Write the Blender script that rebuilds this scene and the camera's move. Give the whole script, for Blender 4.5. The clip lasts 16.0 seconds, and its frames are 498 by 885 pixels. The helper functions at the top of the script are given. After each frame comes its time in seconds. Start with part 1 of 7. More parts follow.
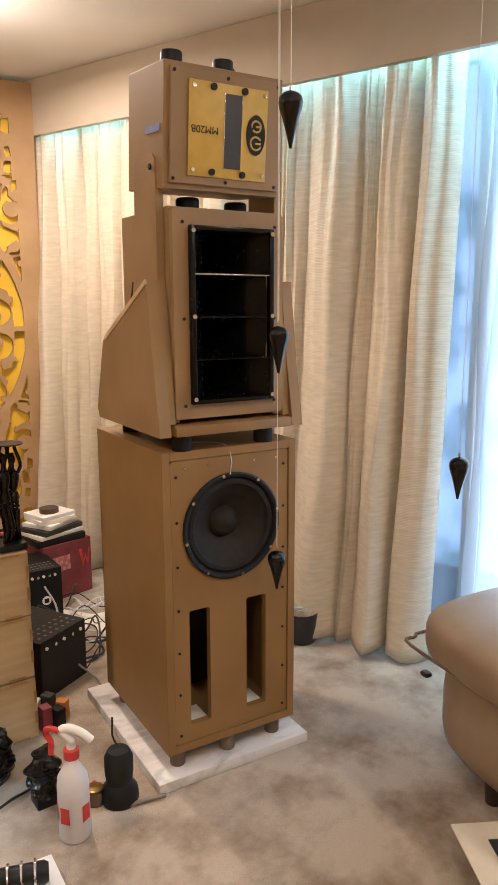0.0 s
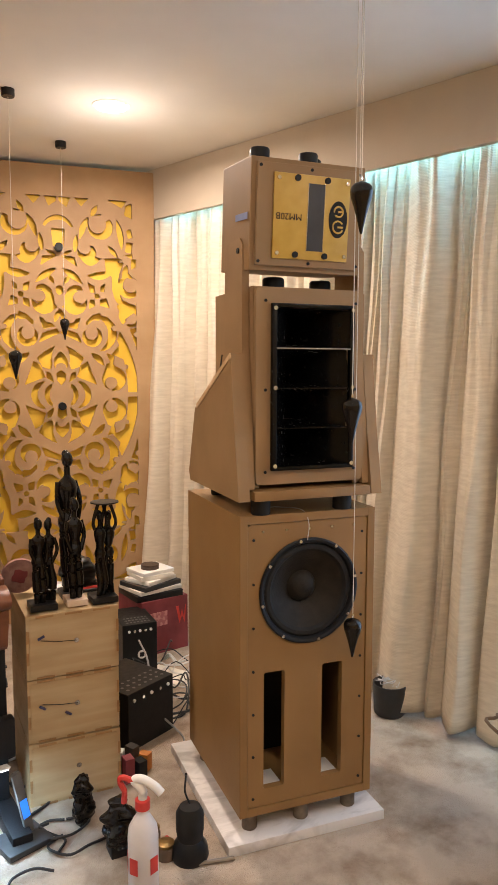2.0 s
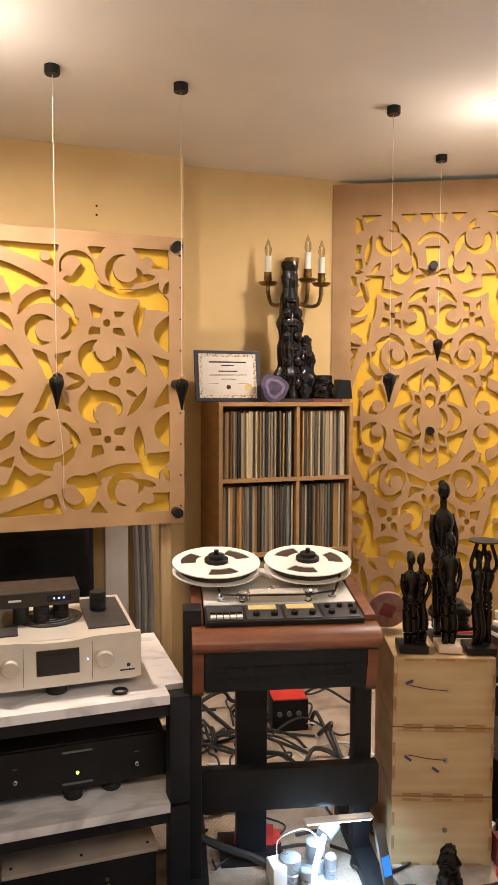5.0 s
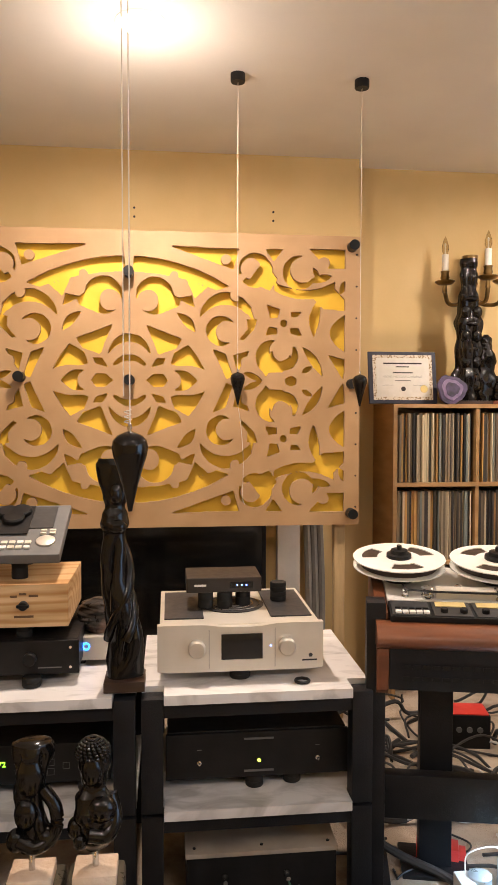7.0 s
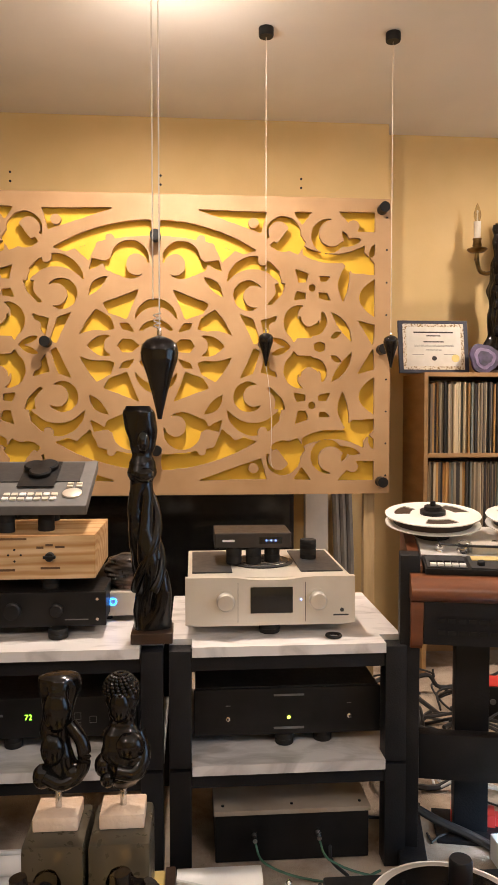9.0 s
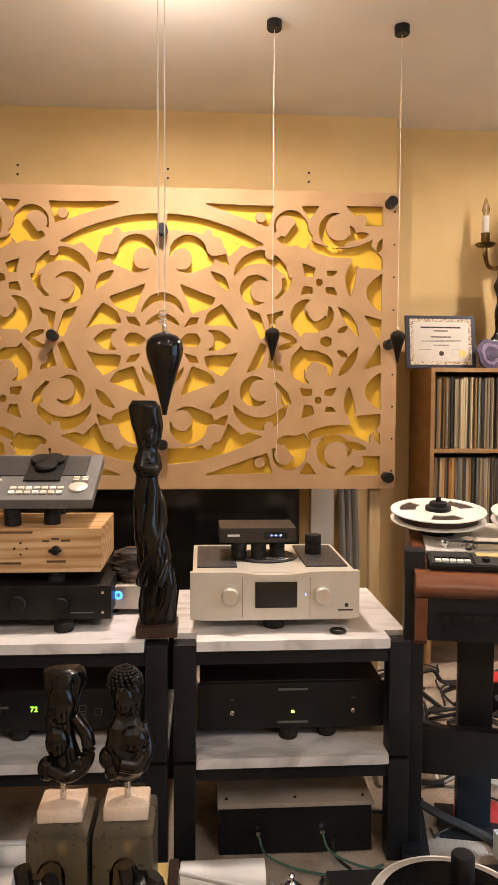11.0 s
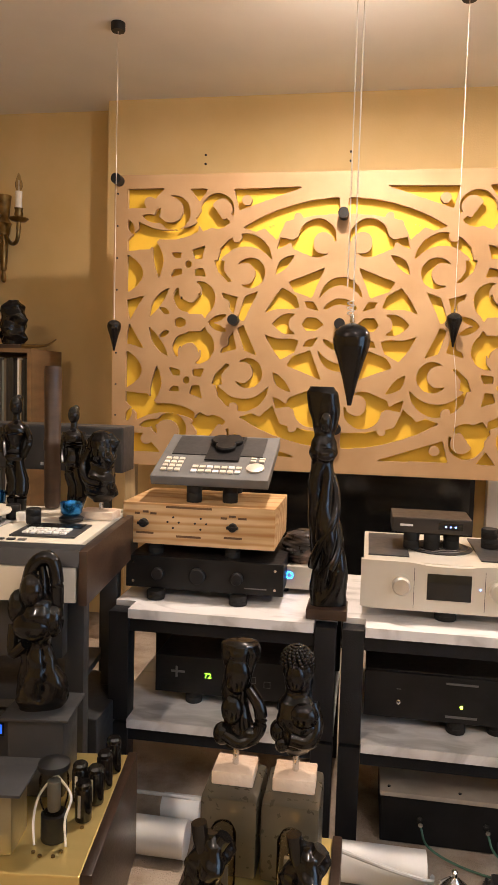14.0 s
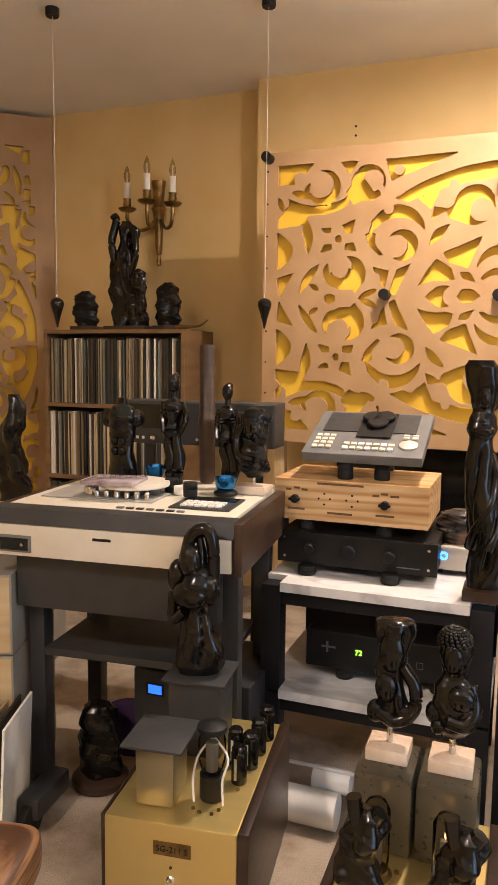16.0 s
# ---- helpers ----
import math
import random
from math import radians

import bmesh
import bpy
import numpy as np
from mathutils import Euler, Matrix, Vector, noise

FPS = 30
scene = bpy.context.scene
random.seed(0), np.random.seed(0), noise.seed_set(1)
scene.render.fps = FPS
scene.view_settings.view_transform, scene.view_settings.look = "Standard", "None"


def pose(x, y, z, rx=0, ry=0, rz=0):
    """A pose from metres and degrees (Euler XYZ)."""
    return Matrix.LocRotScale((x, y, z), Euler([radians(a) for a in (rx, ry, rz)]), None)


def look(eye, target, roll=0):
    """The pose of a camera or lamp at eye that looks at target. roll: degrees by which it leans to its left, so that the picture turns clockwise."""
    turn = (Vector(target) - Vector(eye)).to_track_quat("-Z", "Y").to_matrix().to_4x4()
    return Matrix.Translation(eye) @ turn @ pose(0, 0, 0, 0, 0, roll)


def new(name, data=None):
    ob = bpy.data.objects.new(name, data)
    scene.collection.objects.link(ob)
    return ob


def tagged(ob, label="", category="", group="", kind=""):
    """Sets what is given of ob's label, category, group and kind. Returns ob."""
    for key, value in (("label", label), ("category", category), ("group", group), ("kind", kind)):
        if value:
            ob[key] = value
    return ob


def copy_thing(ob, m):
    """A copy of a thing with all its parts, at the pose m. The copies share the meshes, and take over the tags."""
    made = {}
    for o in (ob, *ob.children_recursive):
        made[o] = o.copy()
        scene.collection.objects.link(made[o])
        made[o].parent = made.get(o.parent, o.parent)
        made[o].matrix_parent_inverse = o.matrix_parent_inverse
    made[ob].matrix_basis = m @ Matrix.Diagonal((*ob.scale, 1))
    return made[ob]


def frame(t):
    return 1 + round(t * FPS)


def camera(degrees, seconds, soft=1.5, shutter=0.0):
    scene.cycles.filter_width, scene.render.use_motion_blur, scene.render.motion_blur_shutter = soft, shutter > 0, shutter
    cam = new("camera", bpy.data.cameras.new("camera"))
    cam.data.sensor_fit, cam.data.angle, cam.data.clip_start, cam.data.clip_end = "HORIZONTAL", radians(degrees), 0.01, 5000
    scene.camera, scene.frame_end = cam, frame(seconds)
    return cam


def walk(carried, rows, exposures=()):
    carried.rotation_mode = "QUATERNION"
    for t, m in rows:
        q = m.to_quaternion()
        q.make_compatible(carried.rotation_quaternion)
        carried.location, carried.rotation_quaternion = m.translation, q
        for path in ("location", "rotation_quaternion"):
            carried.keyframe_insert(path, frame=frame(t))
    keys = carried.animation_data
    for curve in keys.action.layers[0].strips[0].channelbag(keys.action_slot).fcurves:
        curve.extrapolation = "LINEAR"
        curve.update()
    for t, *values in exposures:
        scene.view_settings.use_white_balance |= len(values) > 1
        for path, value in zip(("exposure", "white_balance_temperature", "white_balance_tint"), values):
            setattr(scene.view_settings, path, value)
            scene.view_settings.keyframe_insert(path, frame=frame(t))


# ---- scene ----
cam = camera(37.9, 16.0)
PATH = [
    (0, (0.179, -0.055, 1.36), (1.8, 1.058, 0.993), -0.2),
    (0.5, (0.204, -0.11, 1.382), (1.79, 1.067, 1.068), -0.0),
    (1, (0.205, -0.167, 1.386), (1.742, 1.087, 1.128), 0.1),
    (1.5, (0.204, -0.213, 1.379), (1.698, 1.098, 1.154), 0.1),
    (2, (0.192, -0.195, 1.381), (1.622, 1.19, 1.186), 0.1),
    (2.5, (0.169, -0.135, 1.397), (1.537, 1.314, 1.229), 0.1),
    (3, (0.142, -0.086, 1.401), (1.42, 1.445, 1.253), 0.3),
    (3.5, (0.101, -0.044, 1.391), (1.255, 1.582, 1.244), 0.4),
    (4, (0.105, -0.012, 1.388), (1.126, 1.702, 1.244), 0.7),
    (4.5, (0.169, 0.0, 1.397), (1.008, 1.81, 1.255), 0.5),
    (5, (0.219, 0.01, 1.385), (0.859, 1.9, 1.248), 0.2),
    (5.2, (0.239, 0.012, 1.39), (0.799, 1.926, 1.248), 0.2),
    (7.3, (0.137, 0.049, 1.26), (0.349, 2.037, 1.188), 0.2),
    (7.5, (0.133, 0.053, 1.236), (0.342, 2.04, 1.166), 0.3),
    (8, (0.144, 0.059, 1.179), (0.338, 2.049, 1.112), 0.2),
    (8.5, (0.15, 0.072, 1.158), (0.324, 2.063, 1.088), 0.1),
    (9, (0.141, 0.083, 1.16), (0.295, 2.076, 1.08), 0.0),
    (11.5, (0.147, 0.081, 1.167), (0.282, 2.074, 1.069), 0.3),
    (12, (0.159, 0.08, 1.176), (0.3, 2.073, 1.081), 0.3),
    (12.5, (0.172, 0.074, 1.186), (0.266, 2.069, 1.082), 0.5),
    (13, (0.145, 0.082, 1.174), (0.101, 2.078, 1.057), 0.9),
    (13.5, (0.124, 0.077, 1.174), (-0.045, 2.066, 1.041), 1.3),
    (14, (0.122, 0.062, 1.176), (-0.199, 2.03, 1.02), 1.6),
    (14.5, (0.113, 0.045, 1.173), (-0.332, 1.987, 0.99), 1.7),
    (15, (0.107, 0.051, 1.17), (-0.438, 1.966, 0.973), 1.3),
    (15.5, (0.102, 0.054, 1.169), (-0.523, 1.942, 0.958), 0.9),
    (16, (0.103, 0.06, 1.168), (-0.598, 1.92, 0.947), 0.7),
]
walk(cam, [(t, look(eye, target, roll)) for t, eye, target, roll in PATH], [(0.0, -0.03), (9.0, 0.09), (12.0, 0.15), (14.0, 0.30), (16.0, 0.47)])

# ---- light ----
world = bpy.data.worlds.new("world")
scene.world = world
world.use_nodes = True
wn = world.node_tree.nodes
sky = wn.new("ShaderNodeTexSky")
sky.sky_type = "NISHITA"
sky.sun_disc = False
sky.sun_elevation, sky.sun_rotation = radians(35), radians(200)
world.node_tree.links.new(sky.outputs[0], wn["Background"].inputs[0])
wn["Background"].inputs[1].default_value = 0.12


def lamp(name, kind, m, power, color, size=0.1, size_y=0.0, spread=180.0):
    data = bpy.data.lights.new(name, kind)
    data.energy, data.color = power, color
    if kind == "AREA":
        data.shape = "RECTANGLE" if size_y else "DISK"
        data.size, data.spread = size, radians(spread)
        if size_y:
            data.size_y = size_y
    elif kind == "SPOT":
        data.spot_size, data.spot_blend, data.shadow_soft_size = radians(spread), 0.8, size
    else:
        data.shadow_soft_size = size
    ob = new(name, data)
    ob.matrix_world = m
    return ob


CEIL = 2.483
WARM = (1.0, 0.82, 0.70)
# the first two are real downlights; the last three are unseen, added as fill
DOWNLIGHTS_AND_FILL = [(2.05, 2.41, 31, 4.8), (0.07, 2.32, 31, 7), (0.75, 0.1, 10, 3), (-1.0, -0.5, 27, 6), (1.9, -0.9, 18, 3)]
for lx, ly, power, halo in DOWNLIGHTS_AND_FILL:
    lamp("downlight_and_fill_lamp", "AREA", pose(lx, ly, CEIL - 0.025), power, WARM, 0.10, spread=175)
    # added bare point lamp below each fitting, only to brighten the ceiling round it
    lamp("ceiling_halo_fill", "POINT", pose(lx, ly, CEIL - 0.26), halo, WARM, 0.05)
# daylight over the top of the curtain and through the window
lamp("window_daylight", "AREA", pose(2.93, -0.1, 1.2, 0, 90, 0), 34.0, (0.55, 0.75, 1.0), 2.1, 1.7)
lamp("curtain_gap_daylight", "AREA", pose(2.825, 1.4, 2.44, 0, 0, 0), 44.0, (0.26, 0.70, 1.0), 0.05, 3.4, spread=120)
# the small LED work lamp on the floor
lamp("desk_lamp_light", "AREA", pose(1.06, 1.74, 0.222), 2.7, (0.50, 0.74, 1.0), 0.02, 0.16, spread=160)


# ---- materials ----
def surf(name, c1, c2, rough=0.6, scale=8.0, bump=0.1, metal=0.0, stretch=(1, 1, 1), fine=60.0, coat=0.0, low=0.35, high=0.65, spread=0.0):
    """Two colours mixed by a coarse noise, a fine grain in roughness and relief."""
    m = bpy.data.materials.new(name)
    m.use_nodes = True
    nt = m.node_tree
    p = nt.nodes["Principled BSDF"]
    tc = nt.nodes.new("ShaderNodeTexCoord")
    mp = nt.nodes.new("ShaderNodeMapping")
    mp.inputs["Scale"].default_value = stretch
    nt.links.new(tc.outputs["Object"], mp.inputs[0])
    n1 = nt.nodes.new("ShaderNodeTexNoise")
    n1.inputs["Scale"].default_value, n1.inputs["Detail"].default_value = scale, 5
    n2 = nt.nodes.new("ShaderNodeTexNoise")
    n2.inputs["Scale"].default_value, n2.inputs["Detail"].default_value = fine, 3
    ramp = nt.nodes.new("ShaderNodeValToRGB")
    ramp.color_ramp.elements[0].position, ramp.color_ramp.elements[1].position = low, high
    ramp.color_ramp.elements[0].color, ramp.color_ramp.elements[1].color = (*c1, 1), (*c2, 1)
    for n in (n1, n2):
        nt.links.new(mp.outputs[0], n.inputs[0])
    nt.links.new(n1.outputs[0], ramp.inputs[0])
    colour = ramp.outputs[0]
    if spread:
        info = nt.nodes.new("ShaderNodeObjectInfo")
        hsv = nt.nodes.new("ShaderNodeHueSaturation")
        val = nt.nodes.new("ShaderNodeMapRange")
        val.inputs[3].default_value, val.inputs[4].default_value = 1 - spread, 1 + spread
        nt.links.new(info.outputs["Random"], val.inputs[0])
        nt.links.new(val.outputs[0], hsv.inputs["Value"])
        nt.links.new(colour, hsv.inputs["Color"])
        colour = hsv.outputs[0]
    nt.links.new(colour, p.inputs["Base Color"])
    rr = nt.nodes.new("ShaderNodeMapRange")
    rr.inputs[3].default_value, rr.inputs[4].default_value = max(0.02, rough - 0.1), min(1, rough + 0.1)
    nt.links.new(n2.outputs[0], rr.inputs[0])
    nt.links.new(rr.outputs[0], p.inputs["Roughness"])
    p.inputs["Metallic"].default_value = metal
    p.inputs["Coat Weight"].default_value = coat
    if bump:
        b = nt.nodes.new("ShaderNodeBump")
        b.inputs["Strength"].default_value, b.inputs["Distance"].default_value = bump, 0.01
        nt.links.new(n2.outputs[0], b.inputs["Height"])
        nt.links.new(b.outputs[0], p.inputs["Normal"])
    return m


def glow(name, color, strength):
    m = bpy.data.materials.new(name)
    m.use_nodes = True
    p = m.node_tree.nodes["Principled BSDF"]
    p.inputs["Base Color"].default_value = (*color, 1)
    p.inputs["Emission Color"].default_value, p.inputs["Emission Strength"].default_value = (*color, 1), strength
    return m


def glass(name, color=(1, 1, 1), rough=0.02):
    m = bpy.data.materials.new(name)
    m.use_nodes = True
    p = m.node_tree.nodes["Principled BSDF"]
    nt = m.node_tree
    nt.nodes.remove(p)
    tr, gl, mix = nt.nodes.new("ShaderNodeBsdfTransparent"), nt.nodes.new("ShaderNodeBsdfGlossy"), nt.nodes.new("ShaderNodeMixShader")
    tr.inputs[0].default_value = (*color, 1)
    gl.inputs["Roughness"].default_value = rough
    lw = nt.nodes.new("ShaderNodeLayerWeight")
    lw.inputs[0].default_value = 0.1
    nt.links.new(lw.outputs["Fresnel"], mix.inputs[0])
    nt.links.new(tr.outputs[0], mix.inputs[1])
    nt.links.new(gl.outputs[0], mix.inputs[2])
    nt.links.new(mix.outputs[0], nt.nodes["Material Output"].inputs[0])
    return m


BEIGE_WALL = surf("beige_wall_paint", (0.50, 0.43, 0.34), (0.56, 0.49, 0.39), 0.8, 3, 0.05, fine=120)
YELLOW_WALL = surf("yellow_wall_paint", (0.62, 0.45, 0.20), (0.68, 0.50, 0.24), 0.75, 3, 0.05, fine=120)
CEILING = surf("ceiling_paint", (0.72, 0.70, 0.66), (0.78, 0.76, 0.72), 0.9, 2, 0.05, fine=150)
CARPET = surf("beige_carpet", (0.25, 0.175, 0.115), (0.52, 0.43, 0.335), 0.95, 5, 0.8, fine=260, low=0.30, high=0.56)
CARPET.node_tree.nodes["Noise Texture"].inputs["Detail"].default_value = 9
CARPET.node_tree.nodes["Noise Texture"].inputs["Roughness"].default_value = 0.62
MDF = surf("raw_mdf", (0.36, 0.215, 0.10), (0.43, 0.27, 0.135), 0.62, 5, 0.04, fine=300)
MDF_BOX = surf("cabinet_mdf", (0.225, 0.122, 0.040), (0.275, 0.155, 0.056), 0.5, 4, 0.03, fine=200)
MDF_PALE = surf("pale_mdf", (0.25, 0.150, 0.064), (0.30, 0.182, 0.082), 0.6, 5, 0.04, fine=250)
YELLOW = surf("yellow_backing", (0.74, 0.45, 0.03), (0.80, 0.51, 0.045), 0.6, 4, 0.03)
PLATE = surf("yellow_plate", (0.50, 0.31, 0.05), (0.57, 0.36, 0.07), 0.4, 20, 0.02)
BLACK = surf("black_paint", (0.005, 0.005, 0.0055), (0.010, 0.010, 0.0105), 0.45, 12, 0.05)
STEEL_BLACK = surf("black_steel", (0.006, 0.0065, 0.008), (0.011, 0.0115, 0.014), 0.5, 9, 0.12, fine=220)
for mat in (BLACK, STEEL_BLACK):
    mat.node_tree.nodes["Principled BSDF"].inputs["Specular IOR Level"].default_value = 0.28
GLOSS = surf("glossy_ebony", (0.003, 0.0028, 0.0028), (0.008, 0.0065, 0.0055), 0.16, 9, 0.03, fine=35)
GLOSS.node_tree.nodes["Principled BSDF"].inputs["Specular IOR Level"].default_value = 0.35
HORN = surf("black_horn", (0.002, 0.002, 0.002), (0.004, 0.004, 0.004), 0.24, 6, 0.0)
HORN.node_tree.nodes["Principled BSDF"].inputs["Specular IOR Level"].default_value = 0.25
CONE = surf("paper_cone", (0.014, 0.011, 0.008), (0.022, 0.018, 0.013), 0.6, 30, 0.15, fine=180)
CONE.node_tree.nodes["Principled BSDF"].inputs["Specular IOR Level"].default_value = 0.2
RUBBER = surf("rubber", (0.011, 0.0105, 0.010), (0.018, 0.017, 0.016), 0.7, 30, 0.1)
RUBBER.node_tree.nodes["Principled BSDF"].inputs["Specular IOR Level"].default_value = 0.25
PALE_WOOD = surf("pale_plywood", (0.426, 0.303, 0.156), (0.541, 0.410, 0.238), 0.55, 3, 0.05, stretch=(1, 1, 7), fine=80)
PINE = surf("pine", (0.50, 0.31, 0.14), (0.70, 0.50, 0.28), 0.5, 4, 0.05, stretch=(1, 1, 9), fine=60)
def grain(m, scale, dark):
    """Long growth rings drawn over a wood."""
    nt = m.node_tree
    tc, mp, wv, ramp, mix = (nt.nodes.new(k) for k in ("ShaderNodeTexCoord", "ShaderNodeMapping", "ShaderNodeTexWave", "ShaderNodeValToRGB", "ShaderNodeMix"))
    mix.data_type, mix.blend_type = "RGBA", "MULTIPLY"
    mp.inputs["Scale"].default_value = (0.16, 0.6, 1.0)
    mp.inputs["Rotation"].default_value = (0.0, radians(4), 0.0)
    wv.wave_type = "RINGS"
    wv.inputs["Scale"].default_value, wv.inputs["Distortion"].default_value, wv.inputs["Detail"].default_value, wv.inputs["Detail Scale"].default_value = scale, 5.0, 3.0, 1.2
    ramp.color_ramp.elements[0].color, ramp.color_ramp.elements[1].color = (1, 1, 1, 1), (*dark, 1)
    ramp.color_ramp.elements[0].position = 0.45
    p = nt.nodes["Principled BSDF"]
    old = p.inputs["Base Color"].links[0].from_socket
    nt.links.new(tc.outputs["Object"], mp.inputs[0])
    nt.links.new(mp.outputs[0], wv.inputs[0])
    nt.links.new(wv.outputs["Fac"], ramp.inputs[0])
    mix.inputs[0].default_value = 1.0
    nt.links.new(old, mix.inputs[6])
    nt.links.new(ramp.outputs[0], mix.inputs[7])
    nt.links.new(mix.outputs[2], p.inputs["Base Color"])


grain(PINE, 13.0, (0.78, 0.62, 0.45))
grain(PALE_WOOD, 4.0, (0.93, 0.89, 0.84))
TEAK = surf("teak", (0.11, 0.036, 0.015), (0.19, 0.066, 0.026), 0.35, 5, 0.05, stretch=(1, 6, 6), fine=90)
DARK_WOOD = surf("dark_wood", (0.026, 0.013, 0.008), (0.052, 0.028, 0.016), 0.4, 6, 0.06, stretch=(1, 1, 5))
SHELF_WOOD = surf("shelf_wood", (0.30, 0.165, 0.06), (0.40, 0.235, 0.10), 0.5, 4, 0.05, stretch=(1, 1, 5))
MARBLE = surf("white_marble", (0.42, 0.40, 0.38), (0.70, 0.68, 0.66), 0.34, 5, 0.0, stretch=(1, 2.4, 1), fine=9, low=0.30, high=0.52)
MARBLE.node_tree.nodes["Noise Texture"].inputs["Distortion"].default_value = 1.6
STONE = surf("rough_marble", (0.50, 0.36, 0.25), (0.70, 0.58, 0.46), 0.6, 9, 0.4, fine=60)
SILVER = surf("champagne_metal", (0.60, 0.56, 0.48), (0.66, 0.62, 0.54), 0.36, 10, 0.02, metal=0.35)
CHROME = surf("bright_metal", (0.60, 0.60, 0.60), (0.72, 0.72, 0.72), 0.2, 20, 0.02, metal=1.0)
GREY = surf("grey_enamel", (0.024, 0.025, 0.026), (0.035, 0.035, 0.037), 0.45, 12, 0.04)
MIDGREY = surf("mid_grey_plastic", (0.11, 0.11, 0.107), (0.145, 0.145, 0.14), 0.5, 14, 0.04)
CREAM = surf("cream_enamel", (0.58, 0.53, 0.43), (0.64, 0.59, 0.49), 0.45, 10, 0.03)
WHITE = surf("white_plastic", (0.74, 0.73, 0.70), (0.80, 0.79, 0.76), 0.4, 12, 0.03)
PAPER = surf("paper", (0.74, 0.71, 0.63), (0.80, 0.77, 0.70), 0.8, 30, 0.05)
GOLD = surf("brushed_gold", (0.63, 0.49, 0.19), (0.68, 0.53, 0.21), 0.36, 3, 0.0, metal=0.8, stretch=(1, 12, 1))
BRASS = surf("aged_brass", (0.13, 0.085, 0.03), (0.30, 0.20, 0.08), 0.33, 22, 0.15, metal=0.9)
RED = surf("red_plastic", (0.50, 0.03, 0.025), (0.60, 0.05, 0.04), 0.4, 12, 0.04)
MAROON = surf("printed_carton", (0.17, 0.025, 0.035), (0.26, 0.05, 0.06), 0.6, 7, 0.05)
BLUE = surf("blue_enamel", (0.015, 0.13, 0.36), (0.03, 0.20, 0.46), 0.22, 12, 0.03, metal=0.85)
LEATHER = surf("taupe_leather", (0.24, 0.165, 0.10), (0.30, 0.215, 0.14), 0.40, 6, 0.07, fine=170)
CURTAIN = surf("cream_curtain", (0.58, 0.50, 0.38), (0.66, 0.58, 0.45), 0.9, 14, 0.10, stretch=(1, 1, 6), fine=150)
def weave(m, scale=170.0):
    """Fine level ribs across a cloth, added to its relief."""
    nt = m.node_tree
    tc, wv, b = nt.nodes.new("ShaderNodeTexCoord"), nt.nodes.new("ShaderNodeTexWave"), nt.nodes.new("ShaderNodeBump")
    wv.bands_direction = "Z"
    wv.inputs["Scale"].default_value, wv.inputs["Distortion"].default_value, wv.inputs["Detail"].default_value, wv.inputs["Detail Scale"].default_value = scale, 2.5, 2.0, 0.3
    b.inputs["Strength"].default_value, b.inputs["Distance"].default_value = 0.16, 0.003
    old = nt.nodes["Principled BSDF"].inputs["Normal"].links[0].from_socket
    nt.links.new(tc.outputs["Object"], wv.inputs[0])
    nt.links.new(wv.outputs["Fac"], b.inputs["Height"])
    nt.links.new(old, b.inputs["Normal"])
    nt.links.new(b.outputs[0], nt.nodes["Principled BSDF"].inputs["Normal"])


weave(CURTAIN, 52.0)
CABLE = surf("black_cable", (0.012, 0.012, 0.013), (0.025, 0.025, 0.026), 0.5, 20, 0.03)
PALE_CABLE = surf("pale_cable", (0.55, 0.55, 0.53), (0.66, 0.66, 0.64), 0.5, 20, 0.03)
STRING = surf("pale_cord", (0.62, 0.58, 0.50), (0.70, 0.66, 0.58), 0.8, 30, 0.02)
GEODE = surf("geode", (0.008, 0.005, 0.02), (0.05, 0.025, 0.085), 0.4, 30, 0.1)
AGATE = surf("pink_agate", (0.22, 0.10, 0.09), (0.40, 0.24, 0.21), 0.35, 25, 0.2)
SMOKE = surf("dark_screen", (0.008, 0.009, 0.010), (0.012, 0.013, 0.014), 0.12, 6, 0.0)
CLEAR = glass("clear_glass")
BULB = glass("bulb_glass", (0.82, 0.78, 0.70), 0.06)
TAPE = surf("blue_tape", (0.16, 0.20, 0.38), (0.20, 0.25, 0.44), 0.7, 20, 0.05)
SLEEVE = surf("record_sleeve_card", (0.13, 0.10, 0.065), (0.30, 0.24, 0.15), 0.7, 3, 0.05, stretch=(1, 1, 0.4), spread=0.5)
SLEEVE_PALE = surf("pale_sleeve_card", (0.40, 0.32, 0.19), (0.52, 0.43, 0.28), 0.7, 3, 0.05, spread=0.3)
SLEEVE_WHITE = surf("white_sleeve_card", (0.56, 0.52, 0.46), (0.70, 0.66, 0.60), 0.6, 3, 0.05, spread=0.2)
SLEEVE_DARK = surf("dark_sleeve_card", (0.014, 0.012, 0.010), (0.050, 0.040, 0.030), 0.6, 3, 0.05, spread=0.6)
SLEEVE_WARM = surf("warm_sleeve_card", (0.40, 0.27, 0.06), (0.34, 0.13, 0.07), 0.7, 3, 0.05, spread=0.5)
SLEEVE_COOL = surf("cool_sleeve_card", (0.07, 0.09, 0.10), (0.17, 0.18, 0.13), 0.7, 3, 0.05, spread=0.6)


def sheer_material():
    m = bpy.data.materials.new("sheer_voile")
    m.use_nodes = True
    nt = m.node_tree
    out = nt.nodes["Material Output"]
    nt.nodes.remove(nt.nodes["Principled BSDF"])
    tl, tr, mix = nt.nodes.new("ShaderNodeBsdfTranslucent"), nt.nodes.new("ShaderNodeBsdfTransparent"), nt.nodes.new("ShaderNodeMixShader")
    tl.inputs[0].default_value = (0.75, 0.78, 0.82, 1)
    mix.inputs[0].default_value = 0.62
    for i, n in enumerate((tr, tl)):
        nt.links.new(n.outputs[0], mix.inputs[1 + i])
    nt.links.new(mix.outputs[0], out.inputs[0])
    return m


